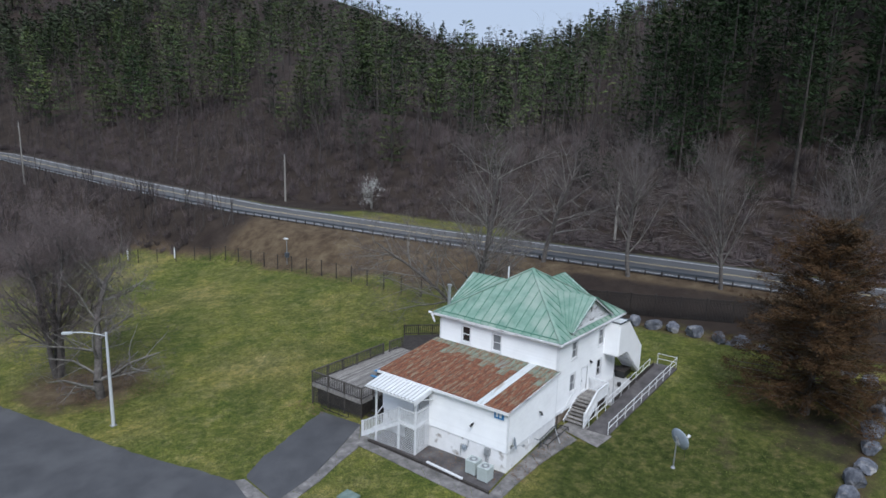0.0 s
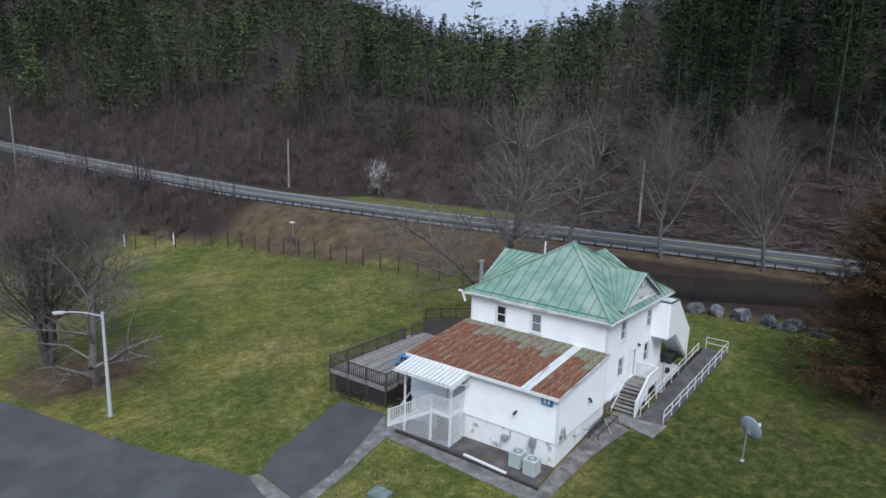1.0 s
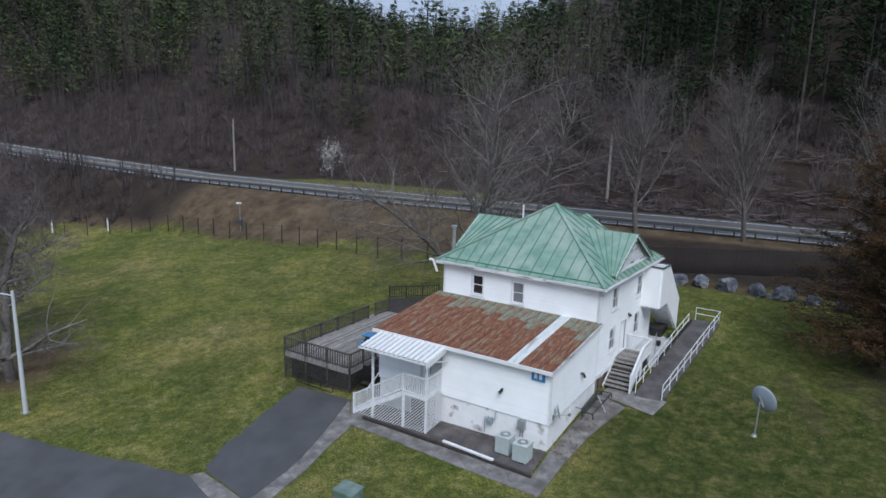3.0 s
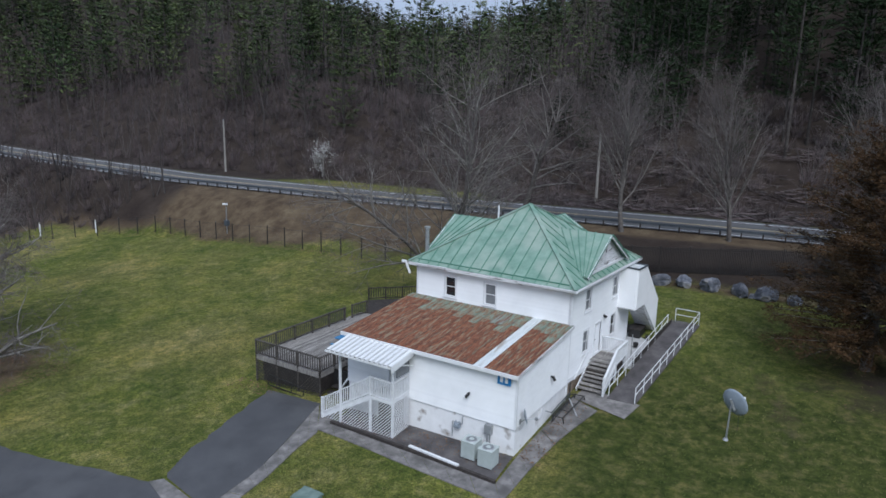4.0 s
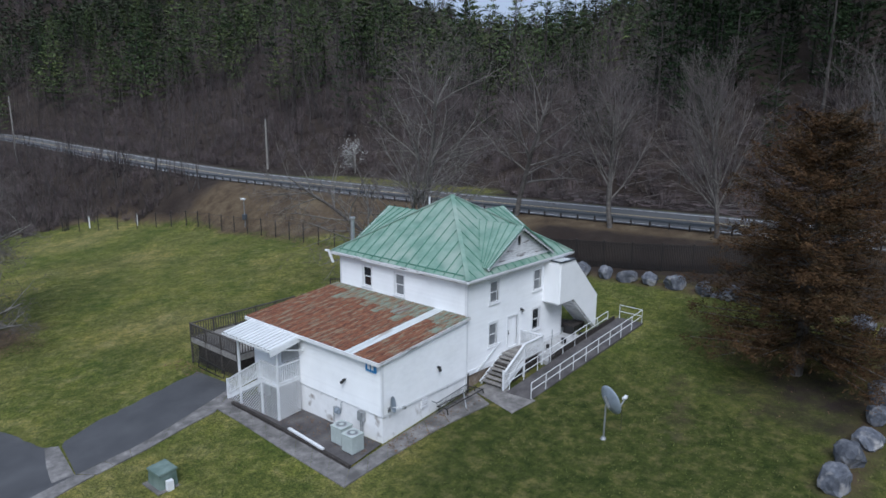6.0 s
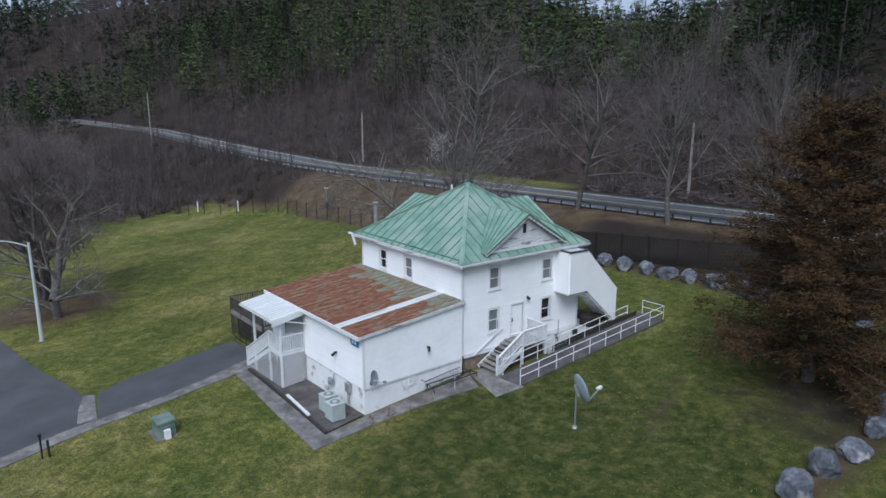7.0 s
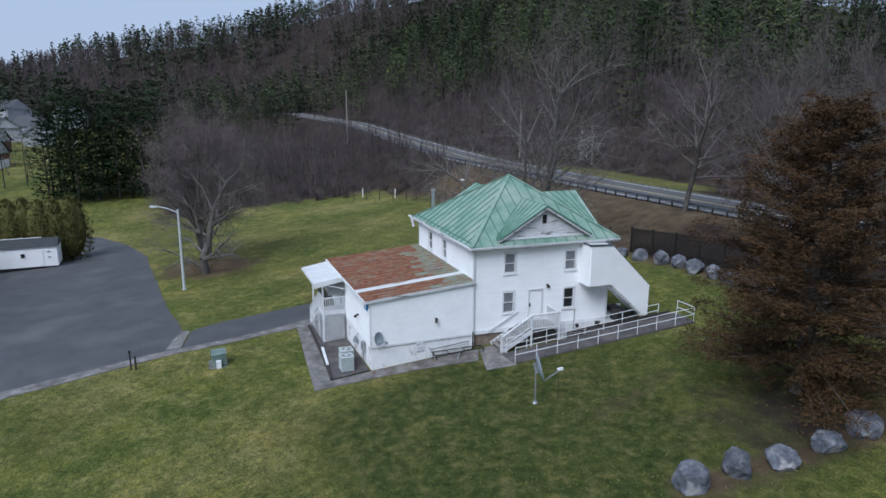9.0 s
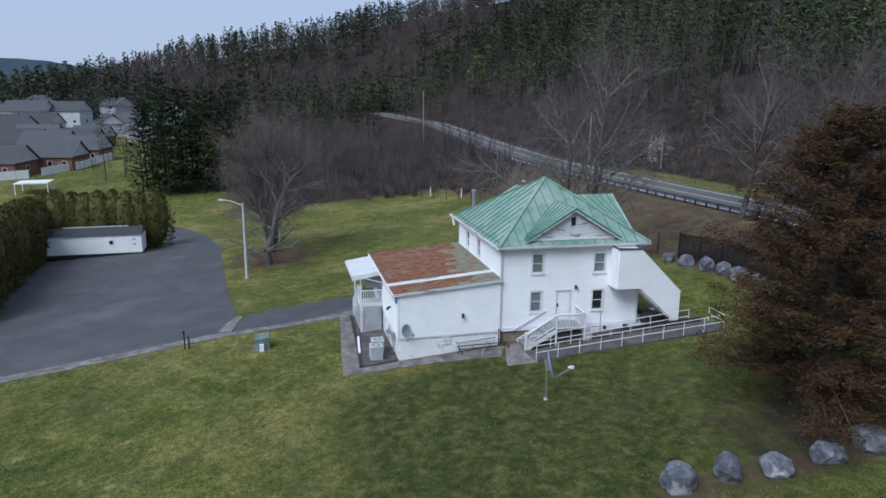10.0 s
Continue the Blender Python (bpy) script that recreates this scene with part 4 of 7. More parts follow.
g = Geo()
z = 1.62
while z < 6.95:
    zt = z + 0.125
    ys = np.linspace(50.75, 55.3, 60)
    inside = [y for y in ys if enc_low(y) <= z + 0.06 <= enc_top(y)]
    if inside:
        a, c = min(inside), max(inside)
        g.add([(STX + 0.042, a, z), (STX + 0.042, c, z), (STX + 0.012, c, zt), (STX + 0.012, a, zt), (STX, a, z), (STX, c, z)], [(0, 1, 2, 3), (4, 5, 1, 0)])
    z = zt
part("siding", g, WHITE, enc, "", house_local)
part("floor", Geo().plate([(SX, 50.75, 4.3), (STX, 50.75, 4.3), (STX, 52.35, 4.3), (SX, 52.35, 4.3)], 0.1), PEEL, enc, "", house_local)
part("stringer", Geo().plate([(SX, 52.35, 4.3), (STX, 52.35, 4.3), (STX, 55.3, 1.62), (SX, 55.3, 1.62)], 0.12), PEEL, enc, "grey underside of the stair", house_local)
part("roof", Geo().plate([(SX, 52.3, 7.0), (SX, 50.7, 7.08), (STX + 0.1, 50.7, 7.03), (STX + 0.1, 52.3, 6.98)], 0.06), ROOFPATCH, enc, "pale roof sheet with bluish edge", house_local)
for p, q in (((STX + 0.12, 50.66, 7.06), (STX + 0.12, 52.3, 7.02)), ((SX, 50.66, 7.1), (STX + 0.12, 50.66, 7.06)), ((SX, 52.3, 7.03), (STX + 0.12, 52.3, 7.01))):
    part("roof_edge", Geo().beam(p, q, 0.07, 0.09), GUARD, enc, "dark roof edging", house_local)
part("roof", Geo().plate([(SX, 55.4, 3.95), (SX, 52.3, 7.0), (STX + 0.1, 52.3, 6.98), (STX + 0.1, 55.4, 3.93)], 0.06), ROOFPATCH, enc, "", house_local)
part("wall", Geo().plate([(SX, 50.75, 4.3), (SX, 50.75, 7.0), (STX, 50.75, 7.0), (STX, 50.75, 4.3)], 0.08), WHITE, enc, "", house_local)
part("wall", Geo().plate([(SX, 55.3, 1.62), (STX, 55.3, 1.62), (STX, 55.3, 3.95), (SX, 55.3, 3.95)], 0.08), WHITE, enc, "", house_local)
part("wall", Geo().plate([(SX + 0.02, y, z) for y, z in reversed(poly)], 0.08), WHITE, enc, "", house_local)


# ---- entry porch with its awning ----
porch = thing("entry_porch", "white wooden entry porch with lattice skirt and stair", "porch", at=(-28.5, 35.3, 0))


def plocal(x, y, z):
    return (x + 28.5, y - 35.3, z)


def ppart(name, geo, mat, parent=None, label=""):
    return part(name, geo, mat, parent or porch, label, plocal)


def lattice(p, q, z0, z1, gap=0.16, low=None, high=None, wid=0.035, both=True):
    """Crossed diagonal laths between two points of the plan; low and high give the z-limits along it."""
    p, q = Vector((*p, 0)), Vector((*q, 0))
    length = (q - p).length
    g = Geo()
    lo = low or (lambda s: z0)
    hi = high or (lambda s: z1)
    side = (q - p).normalized().cross(Vector((0, 0, 1))) * 0.012
    for sgn in ((1, -1) if both else (1,)):
        k = -(z1 - z0)
        while k < length + (z1 - z0):
            pts = [(k + sgn * (z - z0) if sgn > 0 else k + (z1 - z), z) for z in np.linspace(z0, z1, 25)]
            pts = [(s, z) for s, z in pts if 0 <= s <= length and lo(s) <= z <= hi(s)]
            if len(pts) > 1:
                (s0, za), (s1, zb) = pts[0], pts[-1]
                a, c = p.lerp(q, s0 / length) + side * sgn, p.lerp(q, s1 / length) + side * sgn
                g.beam((a.x, a.y, za), (c.x, c.y, zb), wid, 0.012, side)
            k += gap * 1.414
    return g


def balusters(p, q, z0, z1, rise=0.0, gap=0.13, w=0.035):
    """Upright pickets and two rails between two points of the plan; rise: how far q lies higher than p."""
    p, q = Vector((*p, 0)), Vector((*q, 0))
    n = max(2, int((q - p).length / gap))
    sticks = []
    for i in range(n + 1):
        a, dz = p.lerp(q, i / n), rise * i / n
        sticks.append(Geo().box(a.x - w / 2, a.x + w / 2, a.y - w / 2, a.y + w / 2, z0 + dz + 0.06, z1 + dz - 0.04))
    top = Geo().beam((p.x, p.y, z1), (q.x, q.y, z1 + rise), 0.13, 0.065)
    low = Geo().beam((p.x, p.y, z0 + 0.08), (q.x, q.y, z0 + 0.08 + rise), 0.06, 0.07)
    return sticks, top, low


PZ = 1.82
PX0, PX1, PX2, PY = -32.1, -28.65, -27.15, 34.72
base_z = gz(-29.5, 34.7) + 0.1
ppart("landing", Geo().box(PX1, PX2, PY, 36.26, PZ - 0.14, PZ), RAILWHITE)
for k in range(9):
    z = base_z + (PZ - base_z) * (k + 0.7) / 9.2
    ppart("step", Geo().box(PX0 + 0.1 + 0.38 * k, PX0 + 0.5 + 0.38 * k, PY + 0.08, 35.95, z - 0.05, z), RAILWHITE)
for y in (PY + 0.05, 35.97):
    ppart("stringer", Geo().beam((PX0, y, base_z), (PX1, y, PZ - 0.12), 0.05, 0.28), RAILWHITE)
for a, c, z0, z1, rise in (((PX0, PY), (PX1, PY), base_z + 0.1, base_z + 1.05, PZ - base_z), ((PX1, PY), (PX2, PY), PZ, PZ + 1.05, 0), ((PX2, PY + 0.04), (PX2, 36.2), PZ, PZ + 1.05, 0)):
    sticks, rails, low = balusters(a, c, z0, z1, rise, 0.14, 0.045)
    r = ppart("railing", rails, RAILWHITE)
    part("bottom_rail", low, RAILWHITE, r, "", plocal)
    for s in sticks:
        part("baluster", s, RAILWHITE, r, "", plocal)
for x, y, z in ((PX2, PY, 4.1), (-30.75, PY, 4.12), (PX1, PY, PZ + 1.1), (PX0, PY, base_z + 1.12)):
    ppart("post", Geo().box(x - 0.055, x + 0.055, y - 0.055, y + 0.055, gz(x, y), z), RAILWHITE)
stair_line = lambda s: base_z + min(1.0, s / (PX1 - PX0)) * (PZ - base_z) - 0.14
ppart("lattice", lattice((PX0, PY - 0.03), (PX2, PY - 0.03), base_z - 0.05, PZ - 0.1, 0.125, None, stair_line, 0.05, False), RAILWHITE)
ppart("lattice", lattice((PX2 + 0.03, PY), (PX2 + 0.03, 36.25), base_z - 0.05, PZ - 0.1, 0.11), RAILWHITE)
ppart("lattice_frame", Geo().box(PX1 + 0.02, PX1 + 0.12, PY - 0.06, PY, base_z, PZ).box(PX1, PX2 + 0.02, PY - 0.07, PY - 0.01, PZ - 0.17, PZ), RAILWHITE)
# added black block behind the lattice, standing in for shade under the landing
ppart("crawl_shade", Geo().box(PX1 + 0.3, PX2 - 0.3, PY + 0.35, 36.2, base_z - 0.2, PZ - 0.2), BLACK, None, "black block in place of the shade under the landing")
ppart("screen_panel", Geo().box(PX2 - 0.03, PX2 + 0.03, PY + 0.35, 36.2, 3.05, 3.98), BLIND, None, "grey screen beside the door")
aw = Geo()
prof = []
for i in range(14):
    xa = -31.25 + 4.5 * i / 14
    prof += [(xa, 0.0), (xa + 0.1, 0.0), (xa + 0.12, 0.13), (xa + 0.3, 0.13)]
prof.append((-26.75, 0.0))
n = len(prof) - 1
for xa, ha in prof:
    aw.v += [(xa, 34.05, 4.02 + ha), (xa, 35.9, 4.33 + 0.8 * ha), (xa, 34.05, 4.0 + ha), (xa, 35.9, 4.31 + 0.8 * ha)]
for i in range(n):
    k = 4 * i
    aw.f += [(k, k + 4, k + 5, k + 1), (k + 3, k + 7, k + 6, k + 2), (k, k + 2, k + 6, k + 4), (k + 1, k + 5, k + 7, k + 3)]
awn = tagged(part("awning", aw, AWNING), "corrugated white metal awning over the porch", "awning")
# valley faces take the greyer metal: shade between ridges put into the colour
awn.data.materials.append(VALLEYSHADE)
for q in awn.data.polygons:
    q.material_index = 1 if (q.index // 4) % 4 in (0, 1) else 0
part("edge", Geo().beam((-31.25, 34.05, 4.02), (-26.75, 34.05, 4.02), 0.05, 0.1), AWNING, awn)
for x in (-26.8, -31.2):
    part("brace", Geo().beam((x, 36.25, 3.5), (x, 34.5, 4.02), 0.05, 0.05), AWNING, awn)
part("side_flap", Geo().plate([(-26.76, 34.05, 4.05), (-26.76, 34.05, 3.72), (-26.76, 36.2, 4.1), (-26.76, 36.2, 4.45)], 0.02), AWNING, awn)

# ---- deck ----
deck = thing("deck", "weathered grey wooden deck with railing and lattice skirt", "deck", at=(-37, 42, 0))


def dlocal(x, y, z):
    return (x + 37, y - 42, z)


def dpart(name, geo, mat, parent=None, label=""):
    return part(name, geo, mat, parent or deck, label, dlocal)


DZ = 1.02
DX0, DX1, DY0, DY1 = -39.55, -34.1, 36.75, 47.6
k = DX0
while k < DX1 - 0.01:
    dpart("board", Geo().box(k + 0.011, min(k + 0.2, DX1) - 0.011, DY0, DY1, DZ - 0.04 + random.uniform(-0.004, 0.004), DZ), DECKWOOD)
    k += 0.2
k = DX1
while k < -31.6:
    dpart("board", Geo().box(k + 0.006, k + 0.194, 39.6, 49.5, DZ - 0.045, DZ - 0.002), DECKWOOD)
    k += 0.2
dpart("rim", Geo().box(DX0 - 0.04, DX1 + 0.04, DY0 - 0.05, DY0, DZ - 0.3, DZ + 0.02).box(DX0 - 0.05, DX0, DY0, DY1, DZ - 0.3, DZ + 0.02).box(DX1, DX1 + 0.05, DY0, 39.6, DZ - 0.3, DZ + 0.02), DECKWOOD)
plat = [(-39.0, 47.6), (-41.1, 50.4), (-38.1, 53.5), (-33.5, 53.2), (-33.5, 47.6)]
dpart("platform", Geo().plate([(x, y, DZ) for x, y in reversed(plat)], 0.15), DARKWOOD, None, "dark stained rear platform")


def deck_rail(p, q, posts, mat=GREYWOOD, first=0, z=DZ):
    sticks, rails, low = balusters(p, q, z + 0.05, z + 1.0, 0, 0.19, 0.05)
    r = dpart("railing", rails, mat)
    part("bottom_rail", low, mat, r, "", dlocal)
    for s in sticks:
        part("baluster", s, mat, r, "", dlocal)
    for i in range(first, posts + 1):
        a = Vector(p).lerp(Vector(q), i / posts)
        part("post", Geo().box(a.x - 0.05, a.x + 0.05, a.y - 0.05, a.y + 0.05, gz(a.x, a.y) - 0.1, z + 1.06), mat, r, "", dlocal)


deck_rail((DX0, DY0), (DX1, DY0), 3)
deck_rail((DX0, DY0), (DX0 + 0.25, 45.3), 5, GREYWOOD, 1)
deck_rail((DX0 + 0.3, 46.1), (DX0 + 0.5, 47.6), 1)
deck_rail((DX1, DY0), (DX1, 39.4), 2, GREYWOOD, 1)
deck_rail((-41.1, 50.5), (-38.1, 53.4), 3, DARKWOOD)
dpart("lattice", lattice((DX0, DY0 - 0.03), (DX1, DY0 - 0.03), gz(-37, 36.7), DZ - 0.3, 0.17, None, None, 0.04), GREYWOOD)
dpart("lattice", lattice((DX1 + 0.03, DY0), (DX1 + 0.03, 39.6), gz(-34, 38), DZ - 0.3, 0.13), DARKWOOD)
dpart("lattice", lattice((DX0 - 0.03, DY0), (DX0 - 0.03, DY1), gz(-39.5, 42), DZ - 0.3, 0.16), DARKWOOD)
# black solid added below the boards to draw the deck's shade
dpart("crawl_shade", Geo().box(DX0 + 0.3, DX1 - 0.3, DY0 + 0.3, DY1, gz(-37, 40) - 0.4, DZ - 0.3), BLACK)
for k in range(6):
    z = gz(-33, 37) + (DZ - gz(-33, 37)) * (k + 0.5) / 6
    dpart("step", Geo().box(-33.95, -31.75, 37.2 + 0.4 * k, 37.62 + 0.4 * k, z - 0.06, z), DARKWOOD)
dpart("stair_rail", Geo().beam((-32.0, 37.2, gz(-32, 37) + 1.0), (-32.0, 39.6, DZ + 1.0), 0.06, 0.1).beam((-33.0, 37.0, gz(-33, 37) + 0.3), (-32.2, 38.4, DZ + 0.8), 0.05, 0.09), RAILWHITE)
# two upright black sheets across the stair, ending just below deck level
for y in (38.0, 39.2):
    dpart("under_beam", Geo().box(DX1, -31.7, y, y + 0.08, -0.2, DZ - 0.1), BLACK)

table = thing("picnic_table", "blue-topped picnic table standing on the deck", "table", at=(-35.3, 40.9, DZ))
for k in range(4):
    part("plank", Geo().box(-0.9, 0.9, -0.4 + 0.2 * k, -0.21 + 0.2 * k, 0.7, 0.74), TARPBLUE, table)
for s in (-1, 1):
    part("bench", Geo().box(-0.9, 0.9, s * 0.7 - 0.13, s * 0.7 + 0.13, 0.4, 0.44), TARPBLUE, table)
    part("leg", Geo().beam((s * 0.7, -0.75, 0), (s * 0.7, 0.3, 0.7), 0.06, 0.1).beam((s * 0.7, 0.75, 0), (s * 0.7, -0.3, 0.7), 0.06, 0.1), BLACK, table)
cart = thing("metal_rack", "black metal rack leaning against the deck", "rack", at=(-36.6, 36.4, gz(-36.6, 36.4)))
part("rail", Geo().beam((-1.5, 0, 0.75), (1.5, 0, 0.55), 0.05).beam((-1.5, -0.1, 0.1), (1.6, -0.1, 0.05), 0.05), BLACK, cart)
for k in range(4):
    part("bar", Geo().beam((-1.5 + k, -0.1, 0.1), (-1.5 + k, 0, 0.75 - 0.065 * k), 0.04), BLACK, cart)

# a dark tubular frame lying on the walk beside the annex
lying = thing("metal_rack", "dark tubular metal frame lying beside the annex wall", "rack", at=(-20.0, 41.6, gz(-20.0, 41.6) + 0.08))
for a in (-0.28, 0.3):
    part("rail", Geo().tube((a, -1.5, 0.32), (a * 0.9, 1.9, 0.36), 0.032), BLACKIRON, lying)
for c in (-1.45, -0.5, 0.6, 1.85):
    part("bar", Geo().tube((-0.28, c, 0.33), (0.3, c, 0.34), 0.026), BLACKIRON, lying)
for a, c, e in ((0.3, -1.4, 0.34), (0.3, 1.8, 0.36), (-0.28, -1.4, -0.3), (-0.28, 1.8, -0.3)):
    part("leg", Geo().tube((a, c, 0.34), (e, c + 0.06, -0.04), 0.028), BLACKIRON, lying)
part("brace", Geo().tube((-0.1, 0.5, 0.62), (0.62, -0.1, -0.02), 0.035), GALV, lying, "bare grey metal tube")
part("post", Geo().tube((-0.42, 1.35, -0.02), (-0.45, 1.4, 1.25), 0.04).tube((-0.42, 1.35, 0.5), (-0.15, 1.5, 0.5), 0.03), BLACKIRON, lying)

# ---- side stair, landing and ramp ----
side = thing("side_stair", "white-railed wooden stair and landing at the side door", "stair", at=(-19.8, 46, 0.8))


def slocal(x, y, z):
    return (x + 19.8, y - 46, z - 0.8)


def spart(name, geo, mat, parent=None, label=""):
    return part(name, geo, mat, parent or side, label, slocal)


LZ, z0s = 1.92, gz(-19.6, 44.3) + 0.08
for k in range(7):
    z = z0s + (LZ - z0s) * (k + 1) / 7.6
    spart("step", Geo().box(-20.55, -18.95, 44.35 + 0.29 * k, 44.68 + 0.29 * k, z - 0.055, z), DECKWOOD)
for k in range(9):
    spart("board", Geo().box(-20.6, -18.9, 46.4 + 0.225 * k, 46.61 + 0.225 * k, LZ - 0.05, LZ), DECKWOOD)
for x in (-18.92, -20.55):
    spart("stringer", Geo().beam((x, 44.3, z0s), (x, 46.4, LZ - 0.1), 0.05, 0.28), RAILWHITE)
for a, c, p0, p1, rise in (((-18.9, 44.3), (-18.9, 46.4), z0s + 0.2, z0s + 1.0, LZ - z0s), ((-18.9, 46.4), (-18.9, 48.4), LZ, LZ + 1.0, 0), ((-18.9, 48.4), (-20.6, 48.4), LZ, LZ + 1.0, 0)):
    sticks, rails, low = balusters(a, c, p0, p1, rise, 0.11)
    r = spart("railing", rails, RAILWHITE)
    part("bottom_rail", low, RAILWHITE, r, "", slocal)
    for s in sticks:
        part("baluster", s, RAILWHITE, r, "", slocal)
spart("handrail", Geo().beam((-20.6, 44.0, z0s + 0.75), (-20.6, 46.3, LZ + 0.75), 0.05, 0.09), RAILWHITE)
for x, y in ((-18.9, 44.3), (-18.9, 46.4), (-18.9, 48.4), (-20.55, 48.4), (-20.55, 46.4)):
    spart("post", Geo().box(x - 0.05, x + 0.05, y - 0.05, y + 0.05, gz(x, y) - 0.05, LZ + (1.03 if x > -20 and y > 46 else 0.0)), RAILWHITE)
# no real timber: a dark solid painted in for shade below stair and landing
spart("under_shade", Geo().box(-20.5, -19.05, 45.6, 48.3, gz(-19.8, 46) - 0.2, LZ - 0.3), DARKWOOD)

terrace = Geo()
terrace.hexa([(-20.4, 48.5, 0.3), (-18.55, 48.5, 0.3), (-18.2, 56.6, 0.3), (-20.2, 56.6, 0.3)], [(-20.4, 48.5, 1.3), (-18.55, 48.5, 1.3), (-18.2, 56.6, 1.62), (-20.2, 56.6, 1.62)])
terrace.hexa([(-22.6, 53.2, 0.3), (-20.25, 53.2, 0.3), (-20.2, 56.6, 0.3), (-22.6, 56.6, 0.3)], [(-22.6, 53.2, 1.5), (-20.25, 53.2, 1.48), (-20.2, 56.6, 1.62), (-22.6, 56.6, 1.64)])
setting("terrace", terrace, PALECONC, "pale concrete terrace slab under the outside stair", "pavement")
stack = thing("lumber_pile", "dark weathered boards stacked under the outside stair", "lumber pile", at=(-21.0, 54.6, 1.55))
for k in range(9):
    part("board", Geo().beam((-0.9 + 0.05 * (k % 3), -0.6 + 0.28 * (k % 3), 0.06 + 0.12 * (k // 3)), (1.0, -0.5 + 0.3 * (k % 3), 0.06 + 0.12 * (k // 3)), 0.24, 0.1), DARKWOOD, stack)
ramp = thing("access_ramp", "dark concrete access ramp with white pipe railings", "ramp", at=(-17.5, 50, 1.0))


def rlocal(x, y, z):
    return (x + 17.5, y - 50, z - 1.0)


def ramp_z(y):
    return gz(-17.4, 44.3) + 0.06 + (gz(-17.4, 57) + 0.1 - gz(-17.4, 44.3)) * (y - 44.3) / 12.7


part("slab", Geo().hexa([(-18.6, 44.2, 0.0), (-16.95, 44.2, 0.0), (-16.3, 57.1, 0.5), (-18.2, 57.1, 0.5)], [(-18.6, 44.2, ramp_z(44.2)), (-16.95, 44.2, ramp_z(44.2)), (-16.3, 57.1, ramp_z(57.1)), (-18.2, 57.1, ramp_z(57.1))]), DARKSLAB, ramp, "", rlocal)


def pipe_rail(p, q, posts):
    p, q = Vector((*p, ramp_z(p[1]))), Vector((*q, ramp_z(q[1])))
    for h in (0.5, 0.95):
        part("rail", Geo().tube(p + Vector((0, 0, h)), q + Vector((0, 0, h)), 0.024), RAILWHITE, ramp, "", rlocal)
    for i in range(posts + 1):
        a = p.lerp(q, i / posts)
        part("post", Geo().tube(a - Vector((0, 0, 0.2)), a + Vector((0, 0, 0.95)), 0.024), RAILWHITE, ramp, "", rlocal)


pipe_rail((-17.0, 44.3), (-16.35, 57.0), 9)
pipe_rail((-18.6, 44.5), (-18.2, 55.6), 8)
pipe_rail((-16.35, 57.0), (-18.0, 57.0), 1)
for k in range(4):
    part("plank", Geo().beam((-18.5, 48.6, ramp_z(48.6) + 0.08 + 0.13 * k), (-18.14, 56.5, ramp_z(56.5) + 0.06 + 0.07 * k), 0.05, 0.08), DARKWOOD, ramp, "dark weathered retaining plank", rlocal)
pole_ = thing("pole", "thin grey metal pole beside the terrace", "pole", at=(-18.9, 49.5, 1.3))
part("shaft", Geo().tube((0, 0, 0), (0, 0, 1.7), 0.03), GALV, pole_)
for x, y, s in ((-19.2, 51.5, 0.3), (-18.9, 53.2, 0.25), (-19.6, 50.2, 0.2)):
    tagged(part("flower_pot", Geo().tube((x, y, 1.38 + (y - 48.5) * 0.04), (x, y, 1.38 + (y - 48.5) * 0.04 + s), s * 0.5, s * 0.6, 10), BLACK), "small dark pot standing on the terrace", "pot")
box_ = thing("storage_box", "dark storage box under the outside stair", "box", at=(-19.9, 53.9, 1.5))
part("body", Geo().box(-0.35, 0.45, -0.7, 0.7, 0, 0.55), BLACK, box_)
part("lid", Geo().box(-0.38, 0.48, -0.73, 0.73, 0.55, 0.62), DARKWOOD, box_)


# ---- small things round the house ----
def cooler(x, y):
    z = gz(x, y) + 0.1
    t = thing("air_conditioner", "boxy pale green outdoor cooling unit on the pad", "air conditioner", "cooling units", (x, y, z))
    body = Geo().box(-0.39, 0.39, -0.39, 0.39, 0.04, 0.9)
    part("body", body, ACGREEN, t)
    for s in (-1, 1):
        lv = Geo()
        for k in range(14):
            lv.box(-0.35, 0.35, -0.4, -0.39, 0.1 + 0.054 * k, 0.124 + 0.054 * k) if s < 0 else lv.box(0.39, 0.4, -0.35, 0.35, 0.1 + 0.054 * k, 0.124 + 0.054 * k)
        part("louvre", lv, ACGREEN, t)
    part("top", Geo().box(-0.41, 0.41, -0.41, 0.41, 0.9, 0.95), ACGREEN, t)
    ring = Geo().tube((0, 0, 0.95), (0, 0, 0.972), 0.31, 0.29, 20)
    part("fan_guard", ring, GALV, t, "grey round fan guard")
    part("fan_hole", Geo().tube((0, 0, 0.972), (0, 0, 0.978), 0.26, 0.26, 20), BLIND, t, "dark fan opening")
    part("hub", Geo().tube((0, 0, 0.978), (0, 0, 1.0), 0.13, 0.12, 12), ACGREEN, t)
    return t


cooler(-22.55, 35.2)
cooler(-21.45, 34.95)
plank = thing("loose_gutter", "length of white gutter lying on the pad", "gutter", at=(0, 0, 0))
part("trough", Geo().beam((-25.75, 34.3, gz(-25.75, 34.3) + 0.24), (-22.6, 34.0, gz(-22.6, 34.0) + 0.24), 0.16, 0.08), TRIM, plank)

